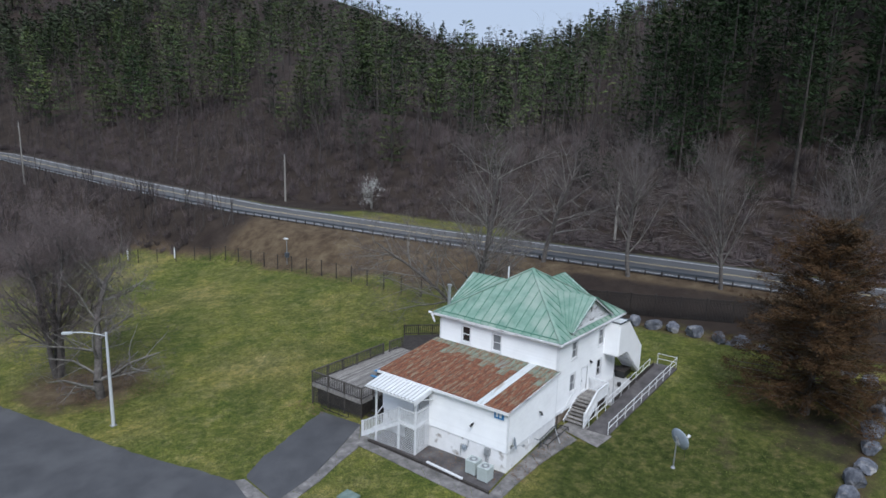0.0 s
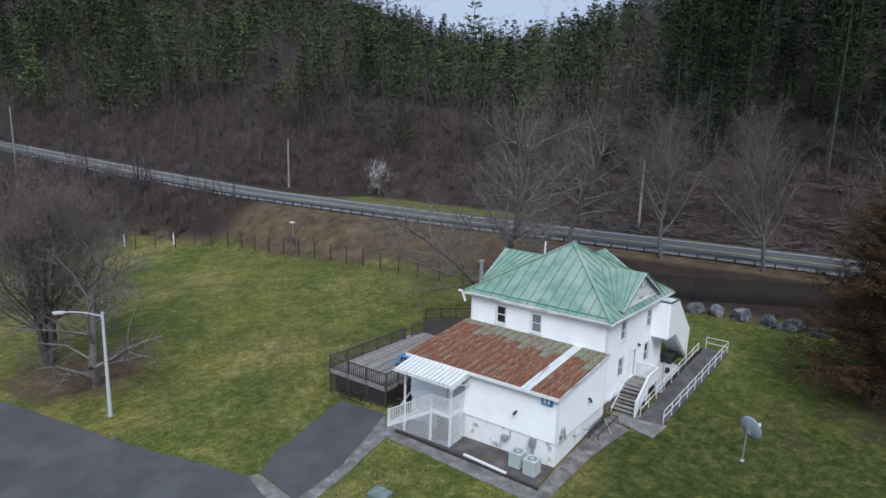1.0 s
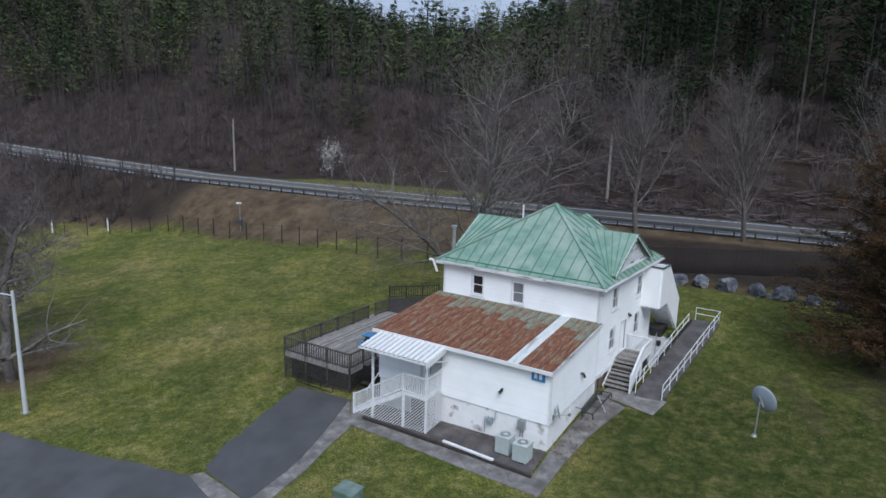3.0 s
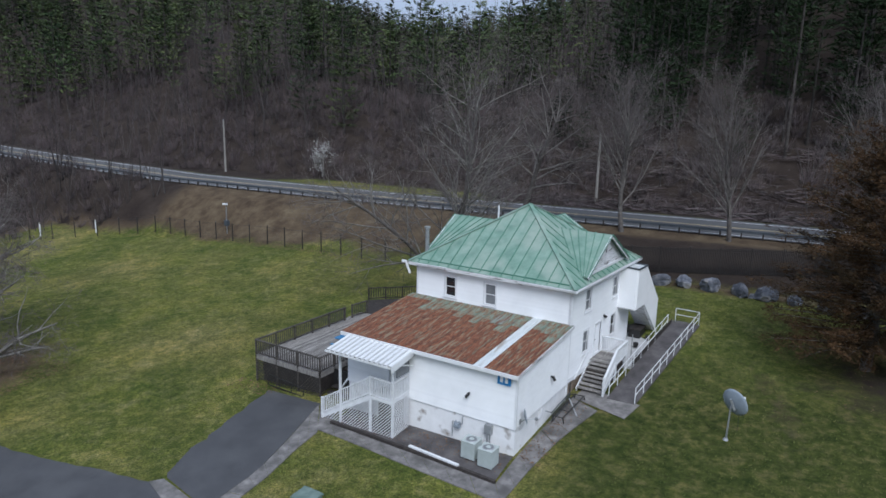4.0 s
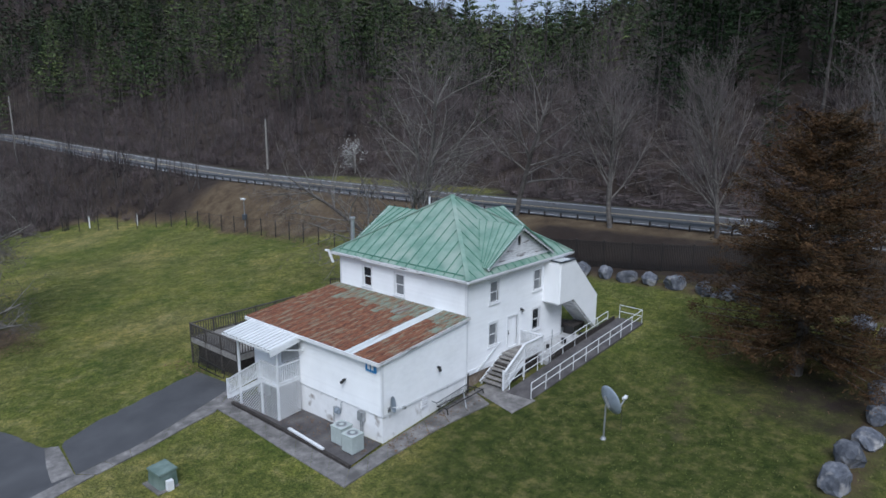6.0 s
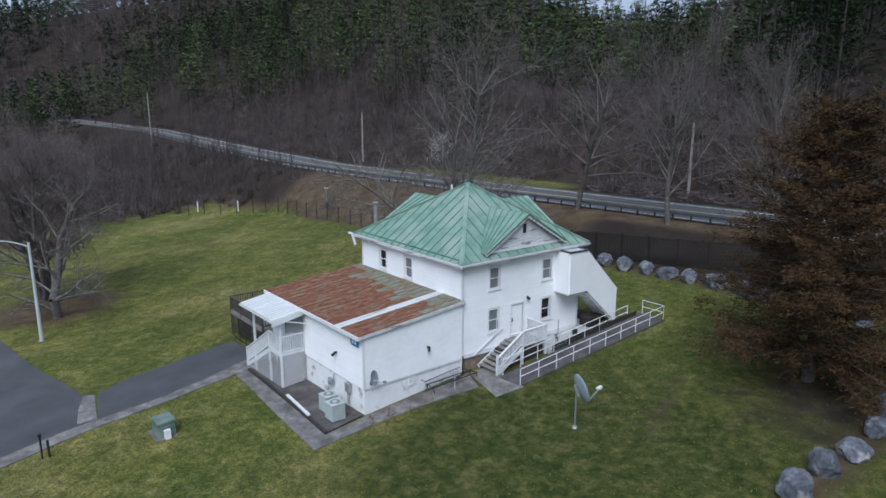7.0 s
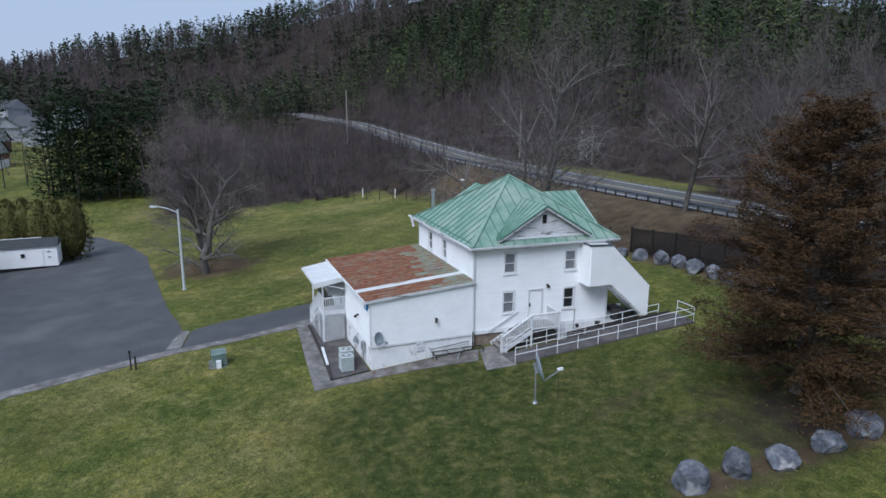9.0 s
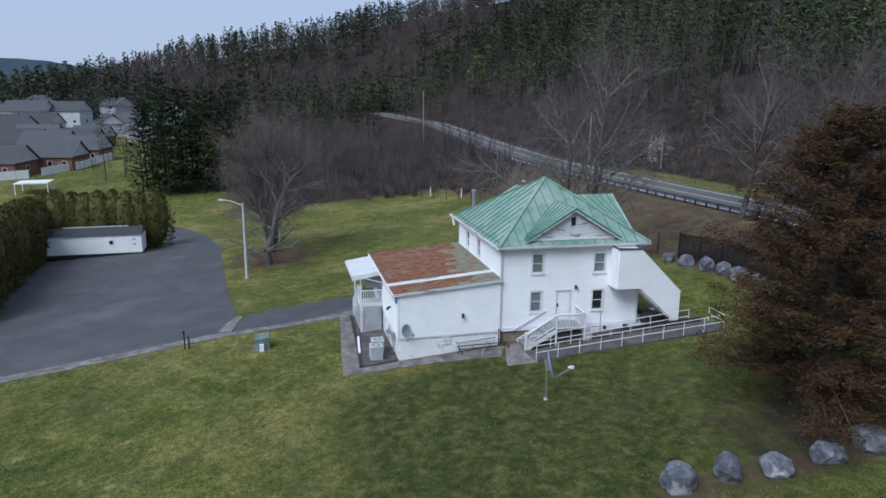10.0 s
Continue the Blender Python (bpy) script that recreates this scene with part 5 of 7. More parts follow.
dish = thing("satellite_dish", "large grey satellite dish on a steel pole in the lawn", "satellite dish", at=(-11.79, 42.85, gz(-11.79, 42.85)))
part("pole", Geo().tube((0, 0, -0.1), (0.06, -0.08, 1.85), 0.045, n=10).tube((0.06, -0.08, 1.85), (0.15, 0.0, 2.1), 0.06, 0.05), GALV, dish)
part("collar", Geo().tube((0, 0, -0.02), (0, 0, 0.1), 0.16, 0.1, 10), GALV, dish)
axis_d = Vector((0.35, 0.9, 0.25)).normalized()
v_d = Vector((-0.44, -0.227, 0.868))
v_d = (v_d - axis_d * v_d.dot(axis_d)).normalized()
u_d = axis_d.cross(v_d)
cd = Vector((0.18, -0.02, 2.08))
dg = Geo()
rings, seg = 6, 28
for i in range(rings + 1):
    r = i / rings
    for k in range(seg):
        a = 2 * math.pi * k / seg
        dg.v.append(tuple(cd + u_d * 0.66 * r * math.cos(a) + v_d * 0.75 * r * math.sin(a) + axis_d * 0.16 * r * r))
dg.f = [(i * seg + k, i * seg + (k + 1) % seg, (i + 1) * seg + (k + 1) % seg, (i + 1) * seg + k) for i in range(rings) for k in range(seg)]
bowl = part("bowl", dg, DISHGREY, dish)
bowl.data.shade_smooth()
sm = bowl.modifiers.new("thickness", "SOLIDIFY")
sm.thickness = 0.03
feed = Vector((0.48, 1.2, 1.92))
part("feed_arm", Geo().beam(cd - v_d * 0.74 + axis_d * 0.12, feed, 0.05, 0.07), GALV, dish)
part("feed_horn", Geo().tube(feed, feed + (cd - feed).normalized() * 0.22, 0.09, 0.06).box(feed.x - 0.07, feed.x + 0.07, feed.y - 0.09, feed.y + 0.09, feed.z - 0.04, feed.z + 0.1), TRIM, dish, "white feed horn")
part("bracket", Geo().beam(cd - axis_d * 0.12 - v_d * 0.3, cd - axis_d * 0.12 + v_d * 0.3, 0.12, 0.1), GALV, dish)
part("stake", Geo().tube((0.35, 1.15, -0.05), (0.35, 1.15, 1.5), 0.012), BLACK, dish)

wd = thing("satellite_dish", "small grey satellite dish on the annex wall corner", "satellite dish", at=(-20.66, 36.75, 2.05))
part("arm", Geo().tube((0, 0, -0.35), (0.3, -0.05, -0.1), 0.025).tube((0.3, -0.05, -0.1), (0.75, 0.35, -0.1), 0.02).box(-0.01, 0.03, -0.1, 0.1, -0.45, -0.2), GALV, wd)
bg = Geo()
ax = Vector((0.88, 0.42, 0.22)).normalized()
uu = ax.cross(Vector((0, 0, 1))).normalized()
vv = uu.cross(ax)
for i in range(5):
    r = i / 4
    for k in range(20):
        a = 2 * math.pi * k / 20
        bg.v.append(tuple(Vector((0.25, -0.05, 0.05)) + (uu * math.cos(a) * 0.36 + vv * math.sin(a) * 0.42) * r + ax * 0.09 * r * r))
bg.f = [(i * 20 + k, i * 20 + (k + 1) % 20, (i + 1) * 20 + (k + 1) % 20, (i + 1) * 20 + k) for i in range(4) for k in range(20)]
part("bowl", bg, DISHGREY, wd)
part("feed_horn", Geo().box(0.68, 0.82, 0.28, 0.42, -0.16, -0.04), GALV, wd)

ub = thing("utility_box", "dull green metal utility box in the lawn", "utility box", at=(-26.75, 27.7, gz(-26.75, 27.7)))
part("body", Geo().hexa([(-0.55, -0.45, 0.02), (0.55, -0.45, 0.02), (0.55, 0.45, 0.02), (-0.55, 0.45, 0.02)], [(-0.52, -0.42, 0.78), (0.52, -0.42, 0.78), (0.52, 0.42, 0.84), (-0.52, 0.42, 0.84)]), BOXGREEN, ub)
part("lid", Geo().hexa([(-0.58, -0.48, 0.76), (0.58, -0.48, 0.76), (0.58, 0.48, 0.82), (-0.58, 0.48, 0.82)], [(-0.56, -0.46, 0.84), (0.56, -0.46, 0.84), (0.56, 0.46, 0.9), (-0.56, 0.46, 0.9)]), BOXGREEN, ub)
part("pad", Geo().box(-0.75, 0.75, -0.65, 0.65, -0.15, 0.03), CONCRETE, ub)
part("meter", Geo().box(0.62, 0.84, -0.2, 0.1, 0.0, 0.5), TRIM, ub, "small white service box")

lamp = thing("street_lamp", "tall pale grey street lamp with curved arm", "street lamp", at=(-51.0, 25.9, gz(-51.0, 25.9)))
part("pole", Geo().tube((0, 0, -0.1), (0, 0, 7.9), 0.15, 0.09, 12), LAMPGREY, lamp)
ad = Vector((-0.63, -0.77, 0))
pts = [Vector((0, 0, 7.6)) + ad * s * 2.5 + Vector((0, 0, 0.42 * math.sin(s * 1.8))) for s in np.linspace(0, 1, 7)]
ag = Geo()
for a, c in zip(pts, pts[1:]):
    ag.tube(a, c, 0.045, 0.045, 8)
part("arm", ag, LAMPGREY, lamp)
part("lamp_head", Geo().beam(pts[-1] - ad * 0.1, pts[-1] + ad * 0.62, 0.3, 0.13), LAMPGREY, lamp)
part("lens", Geo().beam(pts[-1] + ad * 0.1 - Vector((0, 0, 0.08)), pts[-1] + ad * 0.55 - Vector((0, 0, 0.08)), 0.22, 0.06), TRIM, lamp)
part("base_plate", Geo().box(-0.22, 0.22, -0.22, 0.22, -0.05, 0.06), GALV, lamp)

bol = thing("bollard", "pair of thin black posts at the kerb", "bollard", at=(-28.7, 22.3, gz(-28.7, 22.3)))
part("post", Geo().tube((0, 0, -0.1), (0, 0, 1.25), 0.05), BLACK, bol)
part("post", Geo().tube((0.1, 0.3, -0.1), (0.1, 0.3, 0.95), 0.06), BLACK, bol)
part("cap", Geo().box(-0.08, 0.08, -0.08, 0.08, 1.2, 1.35), BLACK, bol)


# ---- boulders ----
def boulder(x, y, w, d, h, seed, turn):
    rng = random.Random(seed)
    bm = bmesh.new()
    bmesh.ops.create_icosphere(bm, subdivisions=3, radius=1)
    cuts = []
    for _ in range(13):
        v = Vector((rng.gauss(0, 1), rng.gauss(0, 1), rng.gauss(0.1, 0.8))).normalized()
        cuts.append((v, rng.uniform(0.66, 0.9)))
    for v in bm.verts:
        p = v.co.copy()
        for nrm, dist in cuts:
            over = p.dot(nrm) - dist
            if over > 0:
                p -= nrm * over
        p *= 1 + 0.13 * noise.fractal(p * 2.6 + Vector((seed * 3.1, 0, 0)), 0.7, 2, 3)
        v.co = Vector((p.x * w / 2 / 0.72, p.y * d / 2 / 0.72, max(p.z, -0.72) * h / 1.55 + h * 0.42))
    me = bpy.data.meshes.new("boulder")
    bm.to_mesh(me)
    bm.free()
    me.materials.append(BOULDER)
    ob = new("boulder", me)
    ob.matrix_world = pose(x, y, gz(x, y) - 0.12, 0, 0, turn)
    return tagged(ob, "angular blue-grey boulder set in the lawn's edge", "boulder", "row of boulders")


rows_b = [(-2.0, 44.7, 1.5), (-1.9, 47.0, 1.35), (-1.5, 49.0, 1.4), (-1.5, 51.6, 1.35), (-1.7, 54.0, 1.45), (-1.4, 56.7, 1.6), (-1.3, 59.4, 1.7), (-2.6, 61.6, 1.3), (-4.2, 62.9, 1.4),
          (-33.2, 63.4, 1.0), (-31.3, 63.8, 1.1), (-29.0, 64.3, 1.2), (-27.2, 64.7, 1.15), (-25.1, 64.5, 1.25), (-23.1, 64.7, 1.15), (-21.1, 64.7, 1.2), (-19.3, 64.8, 1.05), (-17.2, 64.7, 1.4), (-14.9, 64.5, 1.25), (-13.0, 64.3, 1.25), (-10.9, 64.0, 0.9), (-8.7, 63.7, 1.15), (-6.6, 63.3, 1.0)]
for i, (x, y, s) in enumerate(rows_b):
    rng = random.Random(100 + i)
    s *= 0.8 if x > -5 else 0.98
    boulder(x, y, s * rng.uniform(0.85, 1.15), s * rng.uniform(0.8, 1.05), s * rng.uniform(0.8, 1.05), i + 1, rng.uniform(0, 360))
tagged(part("flat_stone", Geo().hexa([(-14.2, 64.0, 2.75), (-13.4, 64.1, 2.75), (-13.5, 64.8, 2.8), (-14.2, 64.7, 2.8)], [(-14.15, 64.05, 3.0), (-13.45, 64.15, 3.02), (-13.55, 64.75, 3.02), (-14.15, 64.65, 3.0)]), BOULDER), "flat pale stone lying between the boulders", "stone")

# ---- fences ----
wire = thing("chain_fence", "dark chain-link fence with round posts along the lawn", "fence", at=(-66, 64, 0))
line = [(-112, 52), (-104, 55.5), (-98, 59.5), (-93, 62.6), (-87, 63.9), (-66, 63.4), (-50, 61.8), (-40, 62.3), (-34, 64.8)]
pl = np.array(line, float)
dl = np.r_[0, np.cumsum(np.hypot(*np.diff(pl, axis=0).T))]
posts = [(float(np.interp(s, dl, pl[:, 0])), float(np.interp(s, dl, pl[:, 1]))) for s in np.arange(0, dl[-1] + 0.1, 3.05)]
for x, y in posts:
    part("post", Geo().tube((x + 66, y - 64, gz(x, y) - 0.1), (x + 66, y - 64, gz(x, y) + 2.25), 0.062, n=8), BLACKIRON, wire)
for (xa, ya), (xb, yb) in zip(posts, posts[1:]):
    part("top_rail", Geo().tube((xa + 66, ya - 64, gz(xa, ya) + 2.05), (xb + 66, yb - 64, gz(xb, yb) + 2.05), 0.018, n=5), BLACKIRON, wire)
mesh_g = Geo()
for (xa, ya), (xb, yb) in zip(posts, posts[1:]):
    if xa < -96:
        continue
    for k in range(9):
        for sgn in (0, 1):
            a, c = (k / 9, (k + 1.6) / 9) if sgn else ((k + 1.6) / 9, k / 9)
            a, c = min(a, 1), min(c, 1)
            pa = (xa + (xb - xa) * a + 66, ya + (yb - ya) * a - 64, gz(xa, ya) + 0.05)
            pb = (xa + (xb - xa) * c + 66, ya + (yb - ya) * c - 64, gz(xa, ya) + 2.05)
            mesh_g.tube(pa, pb, 0.006, n=3, caps=False)
tagged(part("wire_mesh", mesh_g, BLACKIRON, wire), kind="stuff")

iron = thing("iron_fence", "black ornamental iron picket fence above the boulders", "fence", at=(-20, 68, 0))
line = [(-34, 64.8), (-29, 66.0), (-22, 67.3), (-13, 69.6), (-6, 71.2), (8, 73.5)]
pl = np.array(line, float)
dl = np.r_[0, np.cumsum(np.hypot(*np.diff(pl, axis=0).T))]


def iron_at(s):
    return float(np.interp(s, dl, pl[:, 0])), float(np.interp(s, dl, pl[:, 1]))


pk = Geo().box(-0.03, 0.03, -0.03, 0.03, 0.05, 2.3).mesh("picket")
pk.materials.append(BLACKIRON)
s = 0.0
while s < dl[-1] - 0.1:
    x, y = iron_at(s)
    x1, y1 = iron_at(min(s + 2.44, dl[-1]))
    za, zb = gz(x, y), gz(x1, y1)
    panel = part("panel", Geo().beam((x + 20, y - 68, za + 2.12), (x1 + 20, y1 - 68, zb + 2.12), 0.035, 0.045), BLACKIRON, iron)
    for h in (0.2, 1.88):
        part("rail", Geo().beam((x + 20, y - 68, za + h), (x1 + 20, y1 - 68, zb + h), 0.035, 0.04), BLACKIRON, panel)
    part("post", Geo().box(x + 20 - 0.045, x + 20 + 0.045, y - 68 - 0.055, y - 68 + 0.055, za - 0.1, za + 2.42), BLACKIRON, iron)
    for k in range(1, 18):
        o = new("picket", pk)
        o.parent = panel
        o.location = (x + 20 + (x1 - x) * k / 18, y - 68 + (y1 - y) * k / 18, za + (zb - za) * k / 18)
    s += 2.44

# ---- guard rail, poles, markers ----
guard = thing("guard_rail", "grey-blue steel guard rail along the road", "guard rail", at=(-60, 75, 4))
gxs = list(np.arange(-228, 30, 1.9))
for a, c in zip(gxs, gxs[1:]):
    ya, yb, za, zb = road_y(a) - 5.25, road_y(c) - 5.25, float(road_z(a)), float(road_z(c))
    g = Geo()
    prof = [(0.0, 0.46), (-0.05, 0.5), (-0.05, 0.54), (0.0, 0.59), (-0.05, 0.64), (-0.05, 0.68), (0.0, 0.72)]
    for (p0, h0), (p1, h1) in zip(prof, prof[1:]):
        g.add([(a + 60, ya - 75 + p0, za - 4 + h0), (c + 60, yb - 75 + p0, zb - 4 + h0), (c + 60, yb - 75 + p1, zb - 4 + h1), (a + 60, ya - 75 + p1, za - 4 + h1)], [(0, 1, 2, 3)])
    part("beam", g, GUARD, guard)
    part("post", Geo().box(a + 59.94, a + 60.06, ya - 75 + 0.02, ya - 74.82, za - 4.6, za - 3.3), DARKWOOD, guard)


def utility_pole(x, y, top, label="weathered wooden utility pole by the road"):
    z = gz(x, y)
    t = thing("utility_pole", label, "utility pole", "utility poles", (x, y, z))
    part("shaft", Geo().tube((0, 0, -0.3), (0, 0, top - z), 0.19, 0.13, 10), POLEWOOD, t)
    part("insulator", Geo().tube((0, 0, top - z), (0, 0, top - z + 0.25), 0.05, 0.04), GALV, t)
    part("bracket", Geo().box(-0.05, 0.05, -0.25, 0.0, top - z - 1.0, top - z - 0.85), GALV, t)


utility_pole(-101.5, 88.0, 12.2)
utility_pole(-37.4, 93.4, 13.0)
utility_pole(-170, 70.5, 15.4)
utility_pole(-83.5, 92.5, 8.2, "short broken wooden pole by the woods")
fl = thing("fence_lamp", "small lamp and grey box on a pole at the fence", "lamp", at=(-74.9, 65.0, gz(-74.9, 65.0)))
part("pole", Geo().tube((0, 0, -0.1), (0, 0, 3.7), 0.06, n=8), GALV, fl)
part("box", Geo().box(-0.28, 0.28, -0.2, 0.2, 1.0, 1.7), GUARD, fl)
part("lamp_head", Geo().box(-0.45, 0.15, -0.18, 0.18, 3.62, 3.78), TRIM, fl)
for x, y in ((-98.0, 61.8), (-104.5, 57.6)):
    mk = thing("marker_post", "short white marker post at the wood's edge", "post", "marker posts", (x, y, gz(x, y)))
    part("shaft", Geo().tube((0, 0, -0.1), (0, 0, 1.7), 0.1, n=8), TRIM, mk)
    part("cap", Geo().tube((0, 0, 1.7), (0, 0, 1.85), 0.12, 0.1), POLEWOOD, mk)


# ---- trees ----
def tree_segments(seed, height, levels=4, trunk_r=0.25, first=0.25, spread=40, up=0.15, kids=2, stems=1, wobble=0.12, taper=0.62, lean=0.0, child=0.62, slim=0.6):
    """The branches of a bare tree: rows of start, end, two radii and level."""
    rng = np.random.default_rng(seed)
    out = []
    stack = []
    for s in range(stems):
        a = 2 * math.pi * (s / stems + rng.uniform(-0.1, 0.1))
        tilt = 0.0 if stems == 1 else rng.uniform(0.12, 0.32)
        d = np.array([math.cos(a) * tilt + lean, math.sin(a) * tilt, 1.0])
        stack.append((np.array([math.cos(a), math.sin(a), 0]) * (0.25 if stems > 1 else 0), d / np.linalg.norm(d), height * (1 if s == 0 else rng.uniform(0.75, 0.95)), trunk_r * (1 if stems == 1 else 0.75), 0))
    while stack:
        p, d, length, r, lev = stack.pop()
        n = 7 if lev == 0 else (4 if lev < 3 else 3)
        step = length / n
        for i in range(n):
            bend = rng.normal(0, wobble, 3)
            bend[2] += up * (0.6 if lev == 0 else 1.0)
            d = d + bend
            d /= np.linalg.norm(d)
            q = p + d * step
            r1 = r * (1 - 0.75 / n) if i < n - 1 else r * 0.35
            out.append((*p, *q, r, r1, lev))
            f = (i + 1) / n
            if lev < levels and f > (first if lev == 0 else 0.2):
                for _ in range(kids if lev else kids + 1):
                    if rng.random() < 0.12:
                        continue
                    ang = math.radians(rng.normal(spread, 10))
                    side = np.cross(d, rng.normal(0, 1, 3))
                    side /= np.linalg.norm(side) + 1e-9
                    c = d * math.cos(ang) + side * math.sin(ang)
                    cl = length * child * (1 - 0.55 * f) * rng.uniform(0.7, 1.15) if lev == 0 else length * taper * rng.uniform(0.7, 1.1) * (1 - 0.35 * f)
                    stack.append((q if rng.random() < 0.6 else p + d * step * rng.uniform(0.3, 1), c / np.linalg.norm(c), cl, max(r1 * slim, 0.008), lev + 1))
            p, r = q, r1
    return np.array(out)


def tube_arrays(s, sides):
    """Vertices and quads of open tubes round each segment."""
    p, q, r0, r1 = s[:, :3], s[:, 3:6], s[:, 6], s[:, 7]
    d = q - p
    d /= np.linalg.norm(d, axis=1, keepdims=True) + 1e-9
    ref = np.where(np.abs(d[:, 2:3]) > 0.9, [[1.0, 0, 0]], [[0, 0, 1.0]])
    a = np.cross(d, ref)
    a /= np.linalg.norm(a, axis=1, keepdims=True)
    b = np.cross(d, a)
    ang = 2 * np.pi * np.arange(sides) / sides
    ring = a[:, None] * np.cos(ang)[None, :, None] + b[:, None] * np.sin(ang)[None, :, None]
    v = np.concatenate([p[:, None] + ring * r0[:, None, None], q[:, None] + ring * r1[:, None, None]], 1)
    i = np.arange(sides)
    f = np.stack([i, (i + 1) % sides, sides + (i + 1) % sides, sides + i], 1)
    f = f[None] + (np.arange(len(s)) * 2 * sides)[:, None, None]
    return v.reshape(-1, 3), f.reshape(-1, 4)


def ribbon_arrays(s, rng, wide=1.0):
    """One thin blade for each segment."""
    p, q, r = s[:, :3], s[:, 3:6], s[:, 6] * wide
    d = q - p
    a = np.cross(d, rng.normal(0, 1, d.shape))
    a /= np.linalg.norm(a, axis=1, keepdims=True) + 1e-9
    v = np.stack([p - a * r[:, None], p + a * r[:, None], q + a * r[:, None] * 0.5, q - a * r[:, None] * 0.5], 1)
    return v.reshape(-1, 3), np.arange(len(s) * 4).reshape(-1, 4)


def kites(centre, along, normal, length, width):
    """Small leaf-shaped quads: base, side, tip, side."""
    side = np.cross(along, normal)
    side /= np.linalg.norm(side, axis=1, keepdims=True) + 1e-9
    L, W = length[:, None], width[:, None]
    v = np.stack([centre - along * L * 0.5, centre + side * W * 0.5 + along * L * 0.05, centre + along * L * 0.5, centre - side * W * 0.5 - along * L * 0.05], 1)
    return v.reshape(-1, 3), np.arange(len(centre) * 4).reshape(-1, 4)


def quad_mesh(name, v, f, mat, tint=None):
    me = bpy.data.meshes.new(name)
    me.vertices.add(len(v))
    me.vertices.foreach_set("co", np.asarray(v, np.float32).ravel())
    me.loops.add(f.size)
    me.loops.foreach_set("vertex_index", f.astype(np.int32).ravel())
    me.polygons.add(len(f))
    me.polygons.foreach_set("loop_start", np.arange(0, f.size, 4, dtype=np.int32))
    if tint is not None:
        at = me.attributes.new("tint", "FLOAT", "POINT")
        at.data.foreach_set("value", np.asarray(tint, np.float32))
    me.update(calc_edges=True)
    me.materials.append(mat)
    return me


def join(blocks):
    """Several (vertices, quads) in one."""
    vs, fs, o = [], [], 0
    for v, f in blocks:
        vs.append(v)
        fs.append(f + o)
        o += len(v)
    return np.concatenate(vs), np.concatenate(fs)


def bare_tree(x, y, seed, height, label, bark=BARK, twig=REDTWIG, limb=None, most=24000, dense=1, **kw):
    s = tree_segments(seed, height, **kw)
    t = thing("tree", label, "tree", "", (x, y, gz(x, y) - 0.1))
    thick = s[s[:, 8] <= (0 if limb else 1)]
    me = quad_mesh("trunk", *tube_arrays(thick, 7), bark)
    me.shade_smooth()
    new("trunk", me).parent = t
    mid = s[(s[:, 8] > (0 if limb else 1)) & (s[:, 8] <= 3)]
    fine = s[s[:, 8] > 3]
    fine = fine[np.random.default_rng(seed).permutation(len(fine))[:most]]
    fine = fine.copy()
    fine[:, 6:8] = np.maximum(fine[:, 6:8], 0.011)
    for k in range(dense - 1):
        more = fine[:most // 2].copy()
        more[:, :6] += np.tile(np.random.default_rng(seed + k + 1).normal(0, 0.3, (len(more), 3)), 2)
        fine = np.concatenate([fine, more])
    a, c = tube_arrays(mid, 3), ribbon_arrays(fine, np.random.default_rng(seed), 1.35)
    crown = quad_mesh("crown", *join([a, c]), limb or bark)
    crown.materials.append(twig)
    crown.polygons.foreach_set("material_index", np.r_[(np.repeat(mid[:, 8], 3) > 2).astype(np.int32), np.ones(len(c[1]), np.int32)])
    top = new("crown", crown)
    top.parent = t
    tagged(top, "bare twigs", kind="stuff")
    return t


bare_tree(-37.2, 56.3, 21, 18.2, "tall bare many-stemmed tree behind the house", BARK, REDTWIG, PALEBARK, stems=4, levels=4, trunk_r=0.27, first=0.25, spread=46, up=0.02, wobble=0.12, child=0.62)
bare_tree(-39.0, 74.9, 12, 13.4, "bare broad tree beside the guard rail", BARK, REDTWIG, LIMB, 16000, levels=4, trunk_r=0.3, first=0.24, spread=50, up=0.02, wobble=0.12, child=0.72)
VASE = dict(levels=4, spread=30, up=0.02, wobble=0.06, kids=3, slim=0.46)
bare_tree(-28.0, 74.9, 13, 11.6, "tall bare vase-shaped tree beside the guard rail", BARK, REDTWIG, LIMB, 11000, trunk_r=0.27, first=0.16, child=0.94, **dict(VASE, spread=38))
bare_tree(-17.9, 75.6, 14, 11.4, "tall bare vase-shaped tree beside the guard rail", BARK, REDTWIG, LIMB, 11000, trunk_r=0.24, first=0.2, child=0.84, **VASE)
bare_tree(-7.4, 76.2, 15, 12.0, "tall bare vase-shaped tree beside the guard rail", BARK, REDTWIG, LIMB, 11000, trunk_r=0.25, first=0.2, child=0.84, **VASE)
bare_tree(2.5, 77.0, 16, 11.5, "tall bare vase-shaped tree beside the guard rail", BARK, REDTWIG, LIMB, 11000, trunk_r=0.24, first=0.2, child=0.84, **VASE)
bare_tree(-57.3, 28.2, 17, 12.6, "gnarled bare tree with pale crooked limbs", BARK, REDTWIG, PALEBARK, 14000, levels=4, trunk_r=0.42, first=0.12, spread=58, up=0.02, wobble=0.18, child=0.58, slim=0.5)
bare_tree(-66.0, 28.6, 18, 14.6, "large bare tree with dense reddish twigs", BARK, PURPLETWIG, BARK, 30000, 4, stems=5, levels=4, trunk_r=0.36, first=0.16, spread=40, up=0.04, wobble=0.05, child=0.64, slim=0.5)


